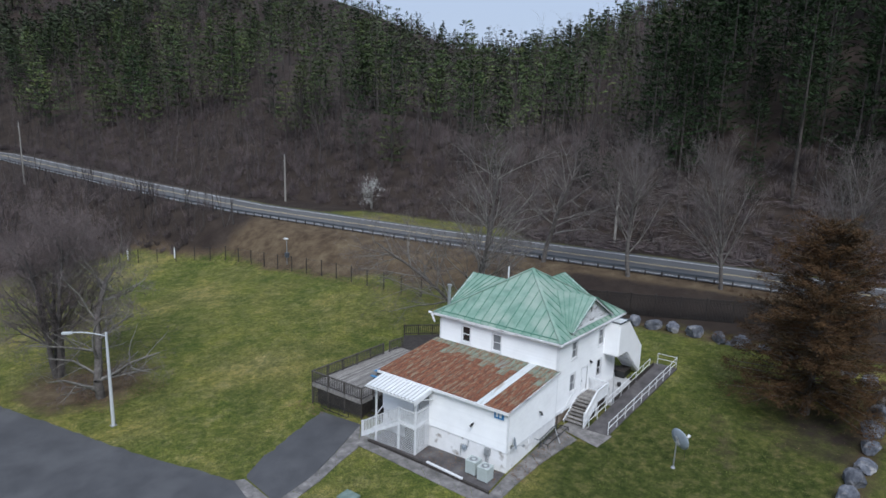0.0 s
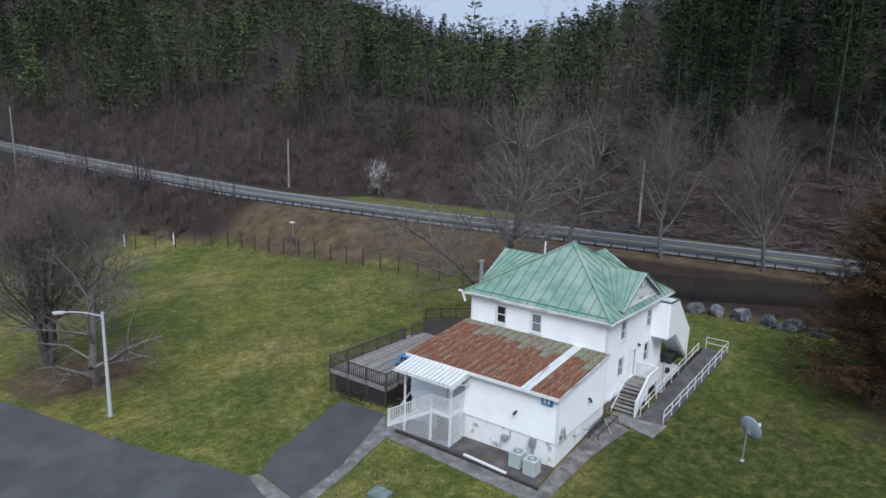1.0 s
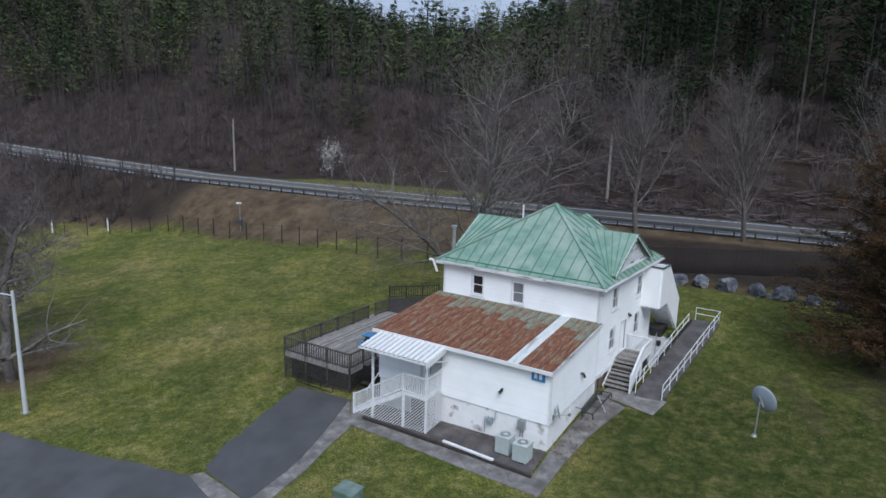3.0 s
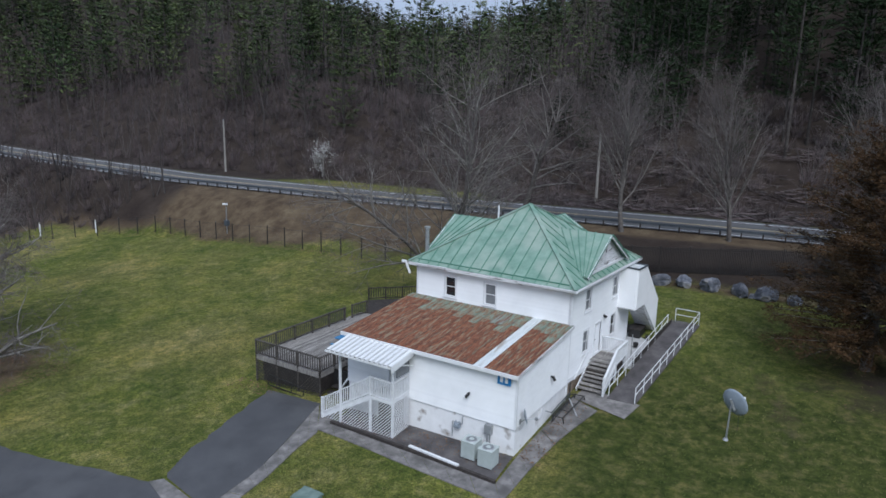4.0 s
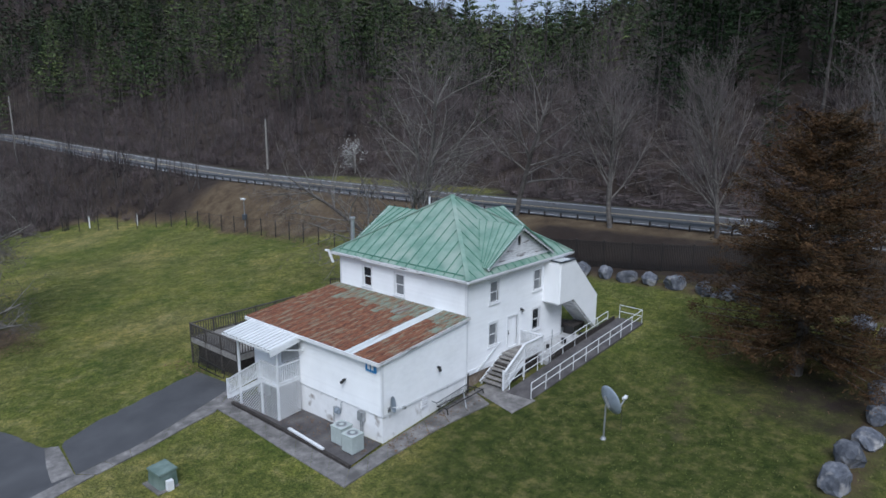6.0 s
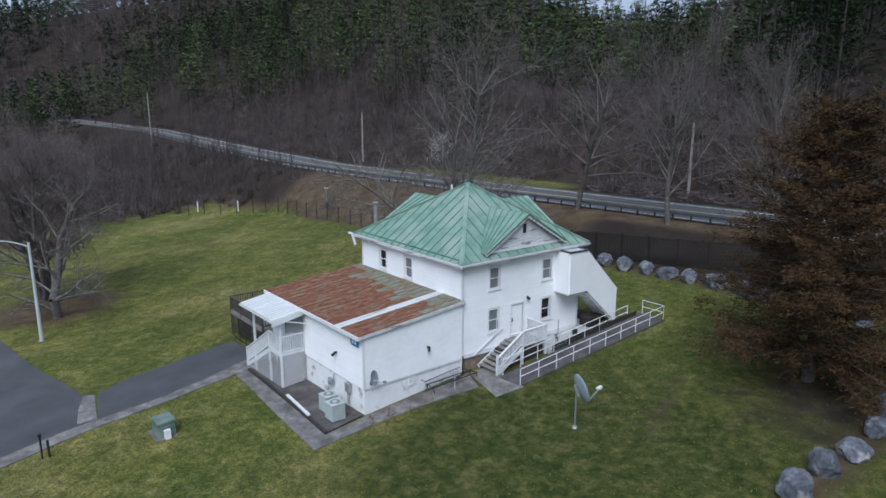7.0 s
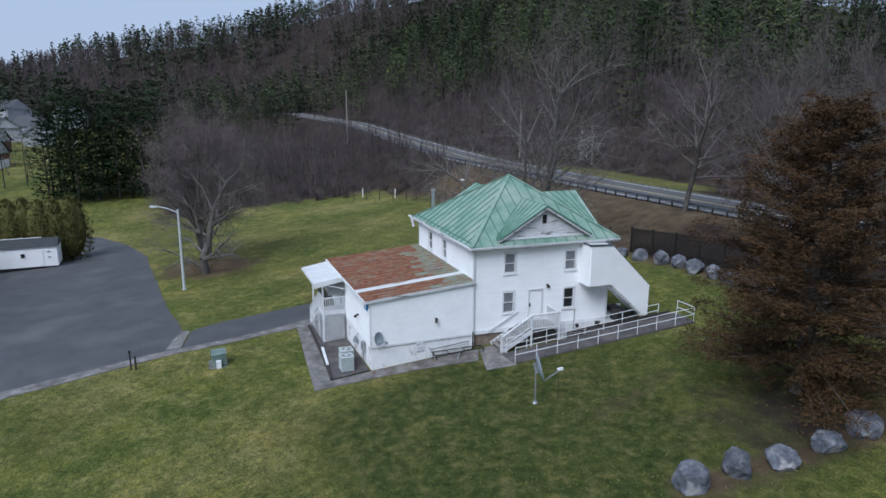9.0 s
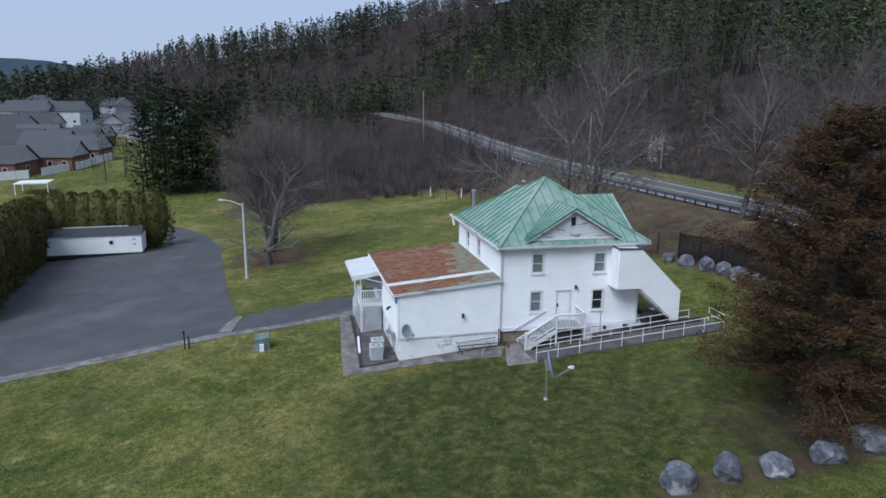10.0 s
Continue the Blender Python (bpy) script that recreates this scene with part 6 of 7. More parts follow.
# the bronze cedar in the lawn
def cedar(x, y, height, radius, seed):
    rng = np.random.default_rng(seed)
    t = thing("cedar_tree", "broad bronze-brown evergreen cedar with feathery sprays", "tree", "", (x, y, gz(x, y) - 0.1))
    tr = [(0, 0, 0, 0.1, 0.05, height * 0.35, 0.34, 0.25, 0), (0.1, 0.05, height * 0.35, 0.15, 0, height * 0.72, 0.25, 0.13, 0), (0.15, 0, height * 0.72, 0.1, 0.1, height * 0.96, 0.13, 0.02, 0)]
    limbs, cen, alo, nor, ln, wd_ = [], [], [], [], [], []
    n = 300
    for i in range(n):
        h = 0.08 + 0.9 * (i / n) ** 1.08 + rng.uniform(-0.015, 0.015)
        z = height * h
        a = i * 2.4 + rng.uniform(-0.6, 0.6)
        # the outline is widest at a third of the height, and bulges and thins out unevenly round the trunk
        lobe = 1 + 0.16 * math.sin(2 * a + 9 * h) + 0.12 * math.sin(5 * a - 14 * h)
        reach = radius * (1 - h) ** 0.47 * (0.78 + 0.22 * min(1.0, h / 0.3)) * lobe * rng.uniform(0.55, 1.05)
        out = np.array([math.cos(a), math.sin(a), 0])
        rise = rng.uniform(-0.16, 0.2) + 0.45 * h - 0.1 * max(0.0, 0.3 - h)
        p0 = np.array([0.1, 0.03, z])
        tip = p0 + out * reach + np.array([0, 0, reach * rise])
        midp = p0 + out * reach * 0.5 + np.array([0, 0, reach * rise * 0.35])
        limbs += [(*p0, *midp, 0.055 * (1.2 - h), 0.035, 1), (*midp, *tip, 0.035, 0.01, 1)]
        # flat feathery sprays along the limb, each a fan of slender leaflets
        sprays = int(5 + 19 * reach / radius)
        for k in range(sprays):
            f0 = 0.22 + 0.82 * (k + rng.random()) / sprays
            root = p0 + (midp - p0) * f0 * 2 if f0 < 0.5 else midp + (tip - midp) * (f0 * 2 - 1)
            turn = a + rng.choice((-1, 1)) * rng.uniform(0.2, 1.6)
            d = np.array([math.cos(turn), math.sin(turn), rng.uniform(-0.4, 0.45)])
            size = rng.uniform(0.5, 1.1) * (0.55 + 0.45 * reach / radius)
            m = 32
            g = rng.random(m)
            c = root + d * (size * g)[:, None] + rng.normal(0, 1, (m, 3)) * np.array([0.24, 0.24, 0.19]) * size
            al = d + rng.normal(0, 0.45, (m, 3)) * np.array([1, 1, 0.6])
            al /= np.linalg.norm(al, axis=1, keepdims=True)
            cen.append(c)
            alo.append(al)
            nor.append(np.array([0, 0, 1.0]) + rng.normal(0, 0.6, (m, 3)))
            ln.append(rng.uniform(0.14, 0.3, m))
            wd_.append(rng.uniform(0.03, 0.065, m))
    me = quad_mesh("trunk", *join([tube_arrays(np.array(tr), 10), tube_arrays(np.array(limbs), 4)]), BARK)
    new("trunk", me).parent = t
    v, f = kites(*[np.concatenate(k) for k in (cen, alo, nor, ln, wd_)])
    new("foliage", quad_mesh("foliage", v, f, CEDARLEAF)).parent = t
    tagged(t.children[-1], kind="stuff")
    return t


cedar(-6.0, 54.7, 14.6, 7.1, 5)


# templates of the far woods
def pine_template(seed, height, low, radius, whorls, m, length, width):
    """A pine: whorls of level branches, each ending in a flat plume of needles that turns up at its tip."""
    rng = np.random.default_rng(seed)
    seg = np.array([(0, 0, -0.5, 0, 0, height * 0.55, 0.22, 0.14, 0), (0, 0, height * 0.55, 0, 0, height * 0.98, 0.14, 0.03, 0)])
    cen, alo, nor, ln, wd_ = [], [], [], [], []
    for w in range(whorls):
        h = low + (0.985 - low) * (w + rng.uniform(0.1, 0.9)) / whorls
        g = (h - low) / (1 - low)
        for k in range(4 if g < 0.85 else 3):
            a = 6.283 * k / 4 + w * 1.1 + rng.uniform(-0.5, 0.5)
            out = np.array([math.cos(a), math.sin(a), 0])
            side = np.array([-out[1], out[0], 0])
            reach = radius * (1 - g ** 1.7) ** 0.8 * (0.65 + 0.35 * min(1.0, g / 0.25)) * rng.uniform(0.55, 1.15) + 0.35
            f = rng.uniform(0.18, 1.0, m) ** 0.75
            across = rng.normal(0, 0.2, m) * reach * f
            lift = reach * (0.04 * f + 0.2 * f * f + rng.uniform(-0.12, 0.05)) + rng.normal(0, 0.09, m)
            c = np.array([0, 0, h * height]) + out * (reach * f)[:, None] + side * across[:, None] + np.array([0, 0, 1.0]) * lift[:, None]
            al = out + side * (across / (reach + 0.1))[:, None] * 2 + rng.normal(0, 0.4, (m, 3)) + np.array([0, 0, 0.2])
            al /= np.linalg.norm(al, axis=1, keepdims=True)
            cen.append(c)
            alo.append(al)
            nor.append(np.array([0, 0, 0.85]) + out * 0.6 + rng.normal(0, 0.26, (m, 3)))
            ln.append(rng.uniform(0.65, 1.3, m) * length)
            wd_.append(rng.uniform(0.65, 1.3, m) * width)
    return tube_arrays(seg, 5), kites(*[np.concatenate(k) for k in (cen, alo, nor, ln, wd_)])


def bare_template(seed, height, stems=1, most=125, bushy=False):
    """A slim leafless tree of the woods: a bare lower trunk, rising limbs and fine twigs."""
    s = tree_segments(seed, height, levels=3, trunk_r=0.15, first=0.1 if bushy else 0.34, spread=40 if bushy else 33, up=0.07, kids=1, stems=stems, wobble=0.1, child=0.5, taper=0.62)
    rng = np.random.default_rng(seed)
    wood = tube_arrays(s[s[:, 8] <= 0], 3)
    first, rest = s[s[:, 8] == 1], s[s[:, 8] > 1]
    rest = rest[rng.permutation(len(rest))[:max(20, most - len(first))]]
    limb = np.concatenate([first, rest]).copy()
    limb[:, 6:8] = np.maximum(limb[:, 6:8] * 0.8, 0.026)
    return wood, ribbon_arrays(limb, rng, 1.0)


def scatter(templates, places, name, mats, labels, category):
    """Join the copies of the templates at places (x, y, scale, turn, kind, tint) into wood and crown."""
    places = list(places)
    for layer in (0, 1):
        vs, fs, ts, o = [], [], [], 0
        for x, y, z, sc, turn, kind, tint in places:
            v, f = templates[int(kind)][layer]
            c, s = math.cos(turn) * sc, math.sin(turn) * sc
            w = np.stack([v[:, 0] * c - v[:, 1] * s + x, v[:, 0] * s + v[:, 1] * c + y, v[:, 2] * sc + z], 1)
            vs.append(w)
            fs.append(f + o)
            ts.append(np.full(len(w), tint))
            o += len(w)
        me = quad_mesh(name[layer], np.concatenate(vs), np.concatenate(fs), mats[layer], np.concatenate(ts))
        tagged(new(name[layer], me), labels[layer], category, kind="stuff")


rngw = np.random.default_rng(77)


def spots(count, x0, x1, d0, d1, power=1.4):
    """Places beyond the road, thinning out up the slope."""
    x = rngw.uniform(x0, x1, count)
    d = d0 + (d1 - d0) * rngw.random(count) ** power
    return x, road_y(x) + d


NEAR, FAR = (13, 0.95, 0.19), (6, 1.35, 0.34)
pines = [pine_template(31, 22, 0.3, 4.4, 15, *NEAR), pine_template(32, 18, 0.2, 4.1, 14, *NEAR), pine_template(33, 25, 0.48, 4.2, 13, *NEAR), pine_template(34, 14, 0.1, 3.6, 13, *NEAR),
         pine_template(35, 22, 0.3, 4.4, 14, *FAR), pine_template(36, 18, 0.2, 4.1, 13, *FAR), pine_template(37, 25, 0.42, 4.2, 13, *FAR), pine_template(38, 14, 0.08, 3.7, 12, *FAR),
         pine_template(39, 22, 0.02, 4.8, 24, 15, 1.0, 0.22), pine_template(40, 19, 0.02, 4.8, 22, 15, 1.0, 0.22)]
px, py = [], []
for args in ((330, -330, -58, 24, 210, 1.1), (400, -52, 80, 23, 140, 1.1), (130, -150, -45, 50, 200, 1.0), (120, -260, -56, 25, 75, 0.9)):
    a, c = spots(*args)
    px.append(a)
    py.append(c)
a = rngw.uniform(-340, -230, 90)
px.append(a)
py.append(rngw.uniform(30, 170, 90))
px, py = np.concatenate(px), np.concatenate(py)
clump = np.array([noise.noise(Vector((a * 0.03, c * 0.03, 7.0))) for a, c in zip(px, py)])
keep = (clump > -0.25) | (px > -52)
px, py = px[keep], py[keep]
right = px > -52
kind = np.where(right, rngw.choice([0, 2, 0, 1], len(px)), rngw.choice([0, 1, 3, 1], len(px)))
kind = kind + np.where((py - road_y(px) > np.where(right, 60, 46)) | (px < -135), 4, 0)
size = rngw.uniform(0.7, 1.12, len(px)) * np.where(right, 1.12, 1.0)
# lower trees in the hollow, and young pines under the tall ones
size = size * np.where((np.abs(px + 0.6 * py) < 50) & (py > 140), 0.84, 1.0)
ax_, ay_ = spots(150, -50, 80, 24, 75, 1.0)
px, py, kind, size = np.r_[px, ax_], np.r_[py, ay_], np.r_[kind, np.full(150, 3)], np.r_[size, rngw.uniform(0.5, 0.95, 150)]
# the dark clump beyond the bend of the drive, and two thin pines by the back gardens
cx, cy = rngw.uniform(-151, -134, 26), np.linspace(2, 23, 26) + rngw.uniform(-1, 1, 26)
px, py, kind, size = np.r_[px, cx, -158, -160.5], np.r_[py, cy, -9.5, -5.5], np.r_[kind, rngw.integers(8, 10, 26), 2, 0], np.r_[size, rngw.uniform(0.85, 1.2, 26), 0.62, 0.6]
sunny = (px < -60) & (px > -330) & (kind < 8) & (rngw.random(len(px)) < 0.68)
for sel, green, lab in ((~sunny, PINE, "dark green pines on the hillside"), (sunny, LIGHTPINE, "dull olive green pines covering the open hillside")):
    xs, ys = px[sel], py[sel]
    scatter(pines, zip(xs, ys, ground_z(xs, ys), size[sel], rngw.uniform(0, 6.28, len(xs)), kind[sel], rngw.random(len(xs))),
            ("pine_trunks", "pine_wood"), (PINEBARK, green), ("straight dark pine trunks on the hillside", lab), "woods")

bares = [bare_template(41, 15), bare_template(42, 16, 2), bare_template(43, 13), bare_template(44, 9, 3, 140, True), bare_template(45, 18)]
bx, by, bs = [], [], []
for args, sc in (((560, -330, 30, 9, 50, 1.0), 0.68), ((560, -330, -50, 25, 200, 1.0), 0.85), ((90, -45, 60, 8, 26, 1.0), 0.5), ((150, -150, -45, 60, 200, 1.0), 1.0)):
    a, c = spots(*args)
    ok = ~((a > -100) & (a < -52) & (c - road_y(a) < 14)) & ~((a > -45) & ((c - road_y(a) > 24) | (rngw.random(len(a)) < 0.6)))
    bx.append(a[ok])
    by.append(c[ok])
    bs.append(np.full(ok.sum(), sc))
# the thicket on the near side of the road with taller trees at its edge, and the wood beyond the lawn
for count, x0, x1, y0, y1, sc in ((130, -215, -92, 63, 72, 0.36), (46, -190, -90, 66, 71.5, 0.66), (260, -200, -106, 42, 66, 0.52), (120, -230, -112, 20, 45, 0.8), (60, -330, -240, 20, 90, 0.9), (40, -330, -165, -20, 2, 0.55), (80, -330, -200, -95, -8, 0.42)):
    a, c = rngw.uniform(x0, x1, count), rngw.uniform(y0, y1, count)
    ok = (c < road_y(a) - 6.2)
    bx.append(a[ok])
    by.append(c[ok])
    bs.append(np.full(ok.sum(), sc))
bx, by, bs = (np.concatenate(k) for k in (bx, by, bs))
scatter(bares, zip(bx, by, ground_z(bx, by), bs * rngw.uniform(0.7, 1.2, len(bx)), rngw.uniform(0, 6.28, len(bx)), rngw.integers(0, 5, len(bx)), rngw.random(len(bx))),
        ("bare_trunks", "bare_wood"), (WOODBARK, TWIG), ("thin grey trunks of leafless woods", "leafless brown-grey woods and thicket"), "woods")


# the farther ridges
def small_template(seed, height, low, radius, leafy):
    rng = np.random.default_rng(seed)
    seg = np.array([(0, 0, -0.5, 0, 0, height * (0.9 if leafy else 0.6), 0.16, 0.05, 0)])
    n = 60 if leafy else 46
    h = rng.uniform(low, 1.0, n)
    a = rng.uniform(0, 6.28, n)
    r = radius * (1 - ((h - low) / (1 - low)) ** 1.5) ** 0.7 * rng.uniform(0.2, 1.0, n) if leafy else radius * np.sin(np.pi * np.clip((h - low) / (1 - low), 0.08, 1)) * rng.uniform(0.2, 1, n)
    c = np.stack([np.cos(a) * r, np.sin(a) * r, h * height], 1)
    if leafy:
        al = np.stack([np.cos(a), np.sin(a), np.zeros(n)], 1) + rng.normal(0, 0.4, (n, 3))
        al /= np.linalg.norm(al, axis=1, keepdims=True)
        return tube_arrays(seg, 4), kites(c, al, np.array([0, 0, 0.8]) + al * 0.5 + rng.normal(0, 0.35, (n, 3)), rng.uniform(1.3, 2.5, n), rng.uniform(0.6, 1.15, n))
    base = c * np.array([0.35, 0.35, 0.72])
    s = np.concatenate([base, c, np.full((n, 1), 0.1), np.full((n, 1), 0.04), np.zeros((n, 1))], 1)
    return tube_arrays(seg, 4), ribbon_arrays(s, rng)


fx, fy = np.r_[rngw.uniform(-530, -305, 2600), rngw.uniform(-330, -40, 900)], np.r_[rngw.uniform(-150, 250, 2600), 190 + 340 * rngw.random(900) ** 0.8]
leafy = np.array([noise.noise(Vector((a * 0.015, c * 0.015, 2.0))) for a, c in zip(fx, fy)]) + rngw.normal(0, 0.25, len(fx)) > -0.05
far_pines = [small_template(91, 14, 0.0, 4.0, True), small_template(92, 16, 0.04, 3.8, True)]
far_bares = [small_template(93, 13, 0.02, 4.6, False), small_template(94, 11, 0.02, 4.8, False)]
for sel, temps, names, mats, labs in ((leafy, far_pines, ("far_pine_trunks", "far_pine_wood"), (PINEBARK, FARPINE), ("pine trunks on the far ridge", "pines on the far ridge, green toned down by painted haze")),
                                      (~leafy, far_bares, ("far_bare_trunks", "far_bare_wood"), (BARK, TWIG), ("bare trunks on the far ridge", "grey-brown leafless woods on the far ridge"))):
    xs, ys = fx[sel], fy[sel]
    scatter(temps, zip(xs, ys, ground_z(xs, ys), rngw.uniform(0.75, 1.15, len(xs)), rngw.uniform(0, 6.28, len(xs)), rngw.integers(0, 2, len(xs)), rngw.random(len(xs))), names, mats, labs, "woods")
# backdrop ridge; its blue-grey is haze painted into the base colour
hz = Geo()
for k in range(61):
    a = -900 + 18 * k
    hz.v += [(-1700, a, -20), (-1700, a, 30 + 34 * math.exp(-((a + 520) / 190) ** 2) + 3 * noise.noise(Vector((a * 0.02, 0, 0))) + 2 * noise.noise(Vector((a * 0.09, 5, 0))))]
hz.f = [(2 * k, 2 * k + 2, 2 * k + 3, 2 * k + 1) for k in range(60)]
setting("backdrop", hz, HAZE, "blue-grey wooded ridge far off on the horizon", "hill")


# low brush on the slopes and the bank
def brush_template(seed):
    rng = np.random.default_rng(seed)
    n = 46
    a, r = rng.uniform(0, 6.28, n), rng.uniform(0, 0.5, n)
    p = np.stack([np.cos(a) * r, np.sin(a) * r, np.zeros(n) - 0.1], 1)
    q = p + np.stack([np.cos(a) * rng.uniform(0.1, 1.2, n), np.sin(a) * rng.uniform(0.1, 1.2, n), rng.uniform(0.4, 1.9, n)], 1)
    s = np.concatenate([p, q, np.full((n, 1), 0.03), np.full((n, 1), 0.01), np.zeros((n, 1))], 1)
    return tube_arrays(s[:3], 3), ribbon_arrays(s, rng)


def deadfall_template(seed):
    """Grey fallen branches lying criss-cross."""
    rng = np.random.default_rng(seed)
    n = 26
    p = np.stack([rng.normal(0, 1.3, n), rng.normal(0, 0.7, n), rng.uniform(0.05, 0.5, n)], 1)
    a, ln = rng.normal(0, 0.5, n), rng.uniform(0.6, 2.6, n)
    q = p + np.stack([np.cos(a) * ln, np.sin(a) * ln, rng.normal(0, 0.22, n)], 1)
    s = np.concatenate([p, q, np.full((n, 1), 0.045), np.full((n, 1), 0.02), np.zeros((n, 1))], 1)
    return tube_arrays(s[:5], 3), ribbon_arrays(s, rng)


brush = [brush_template(51), brush_template(52), brush_template(53), deadfall_template(54), deadfall_template(55)]
ux, uy = spots(1500, -240, 40, 7, 48, 1.0)
ok = ~((ux > -100) & (ux < -52) & (uy - road_y(ux) < 13))
ux, uy = ux[ok], uy[ok]
a, c = rngw.uniform(-200, -95, 420), rngw.uniform(44, 72, 420)
ok = (c < road_y(a) - 6) & (a < -96 - (c < 62) * 12)
ux, uy = np.r_[ux, a[ok]], np.r_[uy, c[ok]]
a, c = spots(420, -130, -38, 14, 46, 0.9)
ux, uy = np.r_[ux, a], np.r_[uy, c]
a, c = spots(330, -50, 40, 5.5, 27, 1.0)
bk = np.r_[rngw.integers(0, 3, len(ux)), rngw.integers(3, 5, len(a))]
ux, uy = np.r_[ux, a], np.r_[uy, c]
scatter(brush, zip(ux, uy, ground_z(ux, uy), rngw.uniform(0.6, 1.5, len(ux)), np.where(bk < 3, rngw.uniform(0, 6.28, len(ux)), rngw.normal(0, 0.4, len(ux))), bk, rngw.random(len(ux))),
        ("brush_stems", "brush"), (BARK, TWIG), ("thin brush stems on the slope", "tangled brown brush on the roadside slope"), "brush")

# flowering tree by the woods
ft = thing("flowering_tree", "small wild tree in white blossom", "tree", "", (-82.5, 91.5, gz(-82.5, 91.5)))
s = tree_segments(61, 5.0, levels=2, trunk_r=0.09, first=0.2, spread=40, up=0.1)
new("trunk", quad_mesh("trunk", *tube_arrays(s, 4), BARK)).parent = ft
rng = np.random.default_rng(62)
tips = s[s[:, 8] >= 1][:, 3:6]
tips = tips[rng.integers(0, len(tips), 700)] + rng.normal(0, 0.22, (700, 3))
al = rng.normal(0, 1, (700, 3))
al /= np.linalg.norm(al, axis=1, keepdims=True)
fb = new("blossom", quad_mesh("blossom", *kites(tips, al, rng.normal(0, 1, (700, 3)), rng.uniform(0.1, 0.26, 700), rng.uniform(0.08, 0.2, 700)), BLOSSOM))
fb.parent = ft
tagged(fb, "white blossom", kind="stuff")


# ---- hedge, trailer and the houses beyond the lot ----
def arborvitae(x, y, h, r, seed):
    rng = np.random.default_rng(seed)
    t = thing("hedge_shrub", "dense dark olive arborvitae in a tall hedge", "hedge", "hedge shrubs", (x, y, gz(x, y) - 0.1))
    n = 1700
    f = rng.random(n)
    a = rng.uniform(0, 6.28, n)
    prof = np.sin(np.pi * np.clip(0.16 + 0.84 * f, 0, 1)) ** 0.55
    rad = r * prof * rng.uniform(0.82, 1.06, n) * (1 + 0.12 * np.sin(3 * a + seed) + 0.1 * np.sin(7 * f * 6.28 + a))
    c = np.stack([np.cos(a) * rad, np.sin(a) * rad, f * h], 1)
    out = np.stack([np.cos(a), np.sin(a), np.zeros(n)], 1)
    al = np.stack([np.cos(a) * 0.4, np.sin(a) * 0.4, np.ones(n)], 1) + rng.normal(0, 0.35, (n, 3))
    al /= np.linalg.norm(al, axis=1, keepdims=True)
    new("trunk", quad_mesh("trunk", *tube_arrays(np.array([(0, 0, 0, 0, 0, h * 0.9, 0.14, 0.03, 0)]), 6), BARK)).parent = t
    core = bmesh.new()
    bmesh.ops.create_icosphere(core, subdivisions=3, radius=1)
    for v in core.verts:
        v.co = Vector((v.co.x * r * 0.8, v.co.y * r * 0.8, v.co.z * h * 0.47 + h * 0.5)) * (1 + 0.08 * noise.noise(v.co * 3))
    me = bpy.data.meshes.new("inner_leaves")
    core.to_mesh(me)
    core.free()
    me.materials.append(HEDGE)
    new("inner_leaves", me).parent = t
    fo = new("foliage", quad_mesh("foliage", *kites(c, al, out + rng.normal(0, 0.6, (n, 3)), rng.uniform(0.25, 0.55, n), rng.uniform(0.12, 0.25, n)), HEDGE))
    fo.parent = t
    tagged(fo, kind="stuff")


for i in range(22):
    x = -44.0 - 1.75 * i
    arborvitae(x, 2.4 - 0.13 * (i * 1.75) + 0.3 * math.sin(i * 2.7), 8.5 + 0.25 * math.sin(i * 2.1), 2.3, i + 70)
for i in range(9):
    arborvitae(-82.6 + 0.3 * math.sin(i * 2.2), -1.5 + 1.75 * i, 9.0 - 0.08 * i + 0.2 * math.sin(i * 1.7), 2.3, i + 170)

tr_z = gz(-78, 6) + 0.1
trailer = thing("trailer", "long white site trailer with a dark shingle roof", "trailer", at=(-78.6, 5.2, tr_z))
part("body", Geo().box(-1.7, 1.7, -6.6, 6.3, 0.45, 2.95), WHITE, trailer)
part("roof", Geo().add([(1.85, -6.7, 2.9), (1.85, 6.4, 2.9), (0, 6.4, 3.75), (0, -6.7, 3.75), (-1.85, -6.7, 2.9), (-1.85, 6.4, 2.9)], [(0, 1, 2, 3), (3, 2, 5, 4), (1, 5, 2), (0, 3, 4), (0, 4, 5, 1)]), SHINGLE, trailer)
part("ridge_cap", Geo().beam((0, -3.5, 3.78), (0, 4.5, 3.78), 0.2, 0.05), TRIM, trailer)
for y in (-5.2, 2.55):
    w = part("window", Geo().box(1.68, 1.75, y - 0.3, y + 0.3, 1.6, 2.25), TRIM, trailer)
    part("pane", Geo().box(1.74, 1.76, y - 0.22, y + 0.22, 1.68, 2.17), GLASS, w)
part("door", Geo().box(1.68, 1.75, 3.9, 4.75, 0.5, 2.45), WHITE, trailer)
for z in (1.5, 2.2):
    vt = part("vent", Geo().box(1.7, 1.74, 5.2, 5.6, z, z + 0.22), TRIM, trailer)
    part("grille", Geo().box(1.74, 1.75, 5.24, 5.56, z + 0.04, z + 0.18), BLIND, vt)
part("skirt", Geo().box(-1.6, 1.6, -6.5, 6.2, -0.4, 0.45), BLACK, trailer)
part("hitch", Geo().beam((1.6, -6.2, 0.1), (2.2, -4.0, 0.15), 0.5, 0.3).beam((1.7, -3.5, 0.1), (2.3, -2.0, 0.1), 0.4, 0.25), BLACK, trailer)


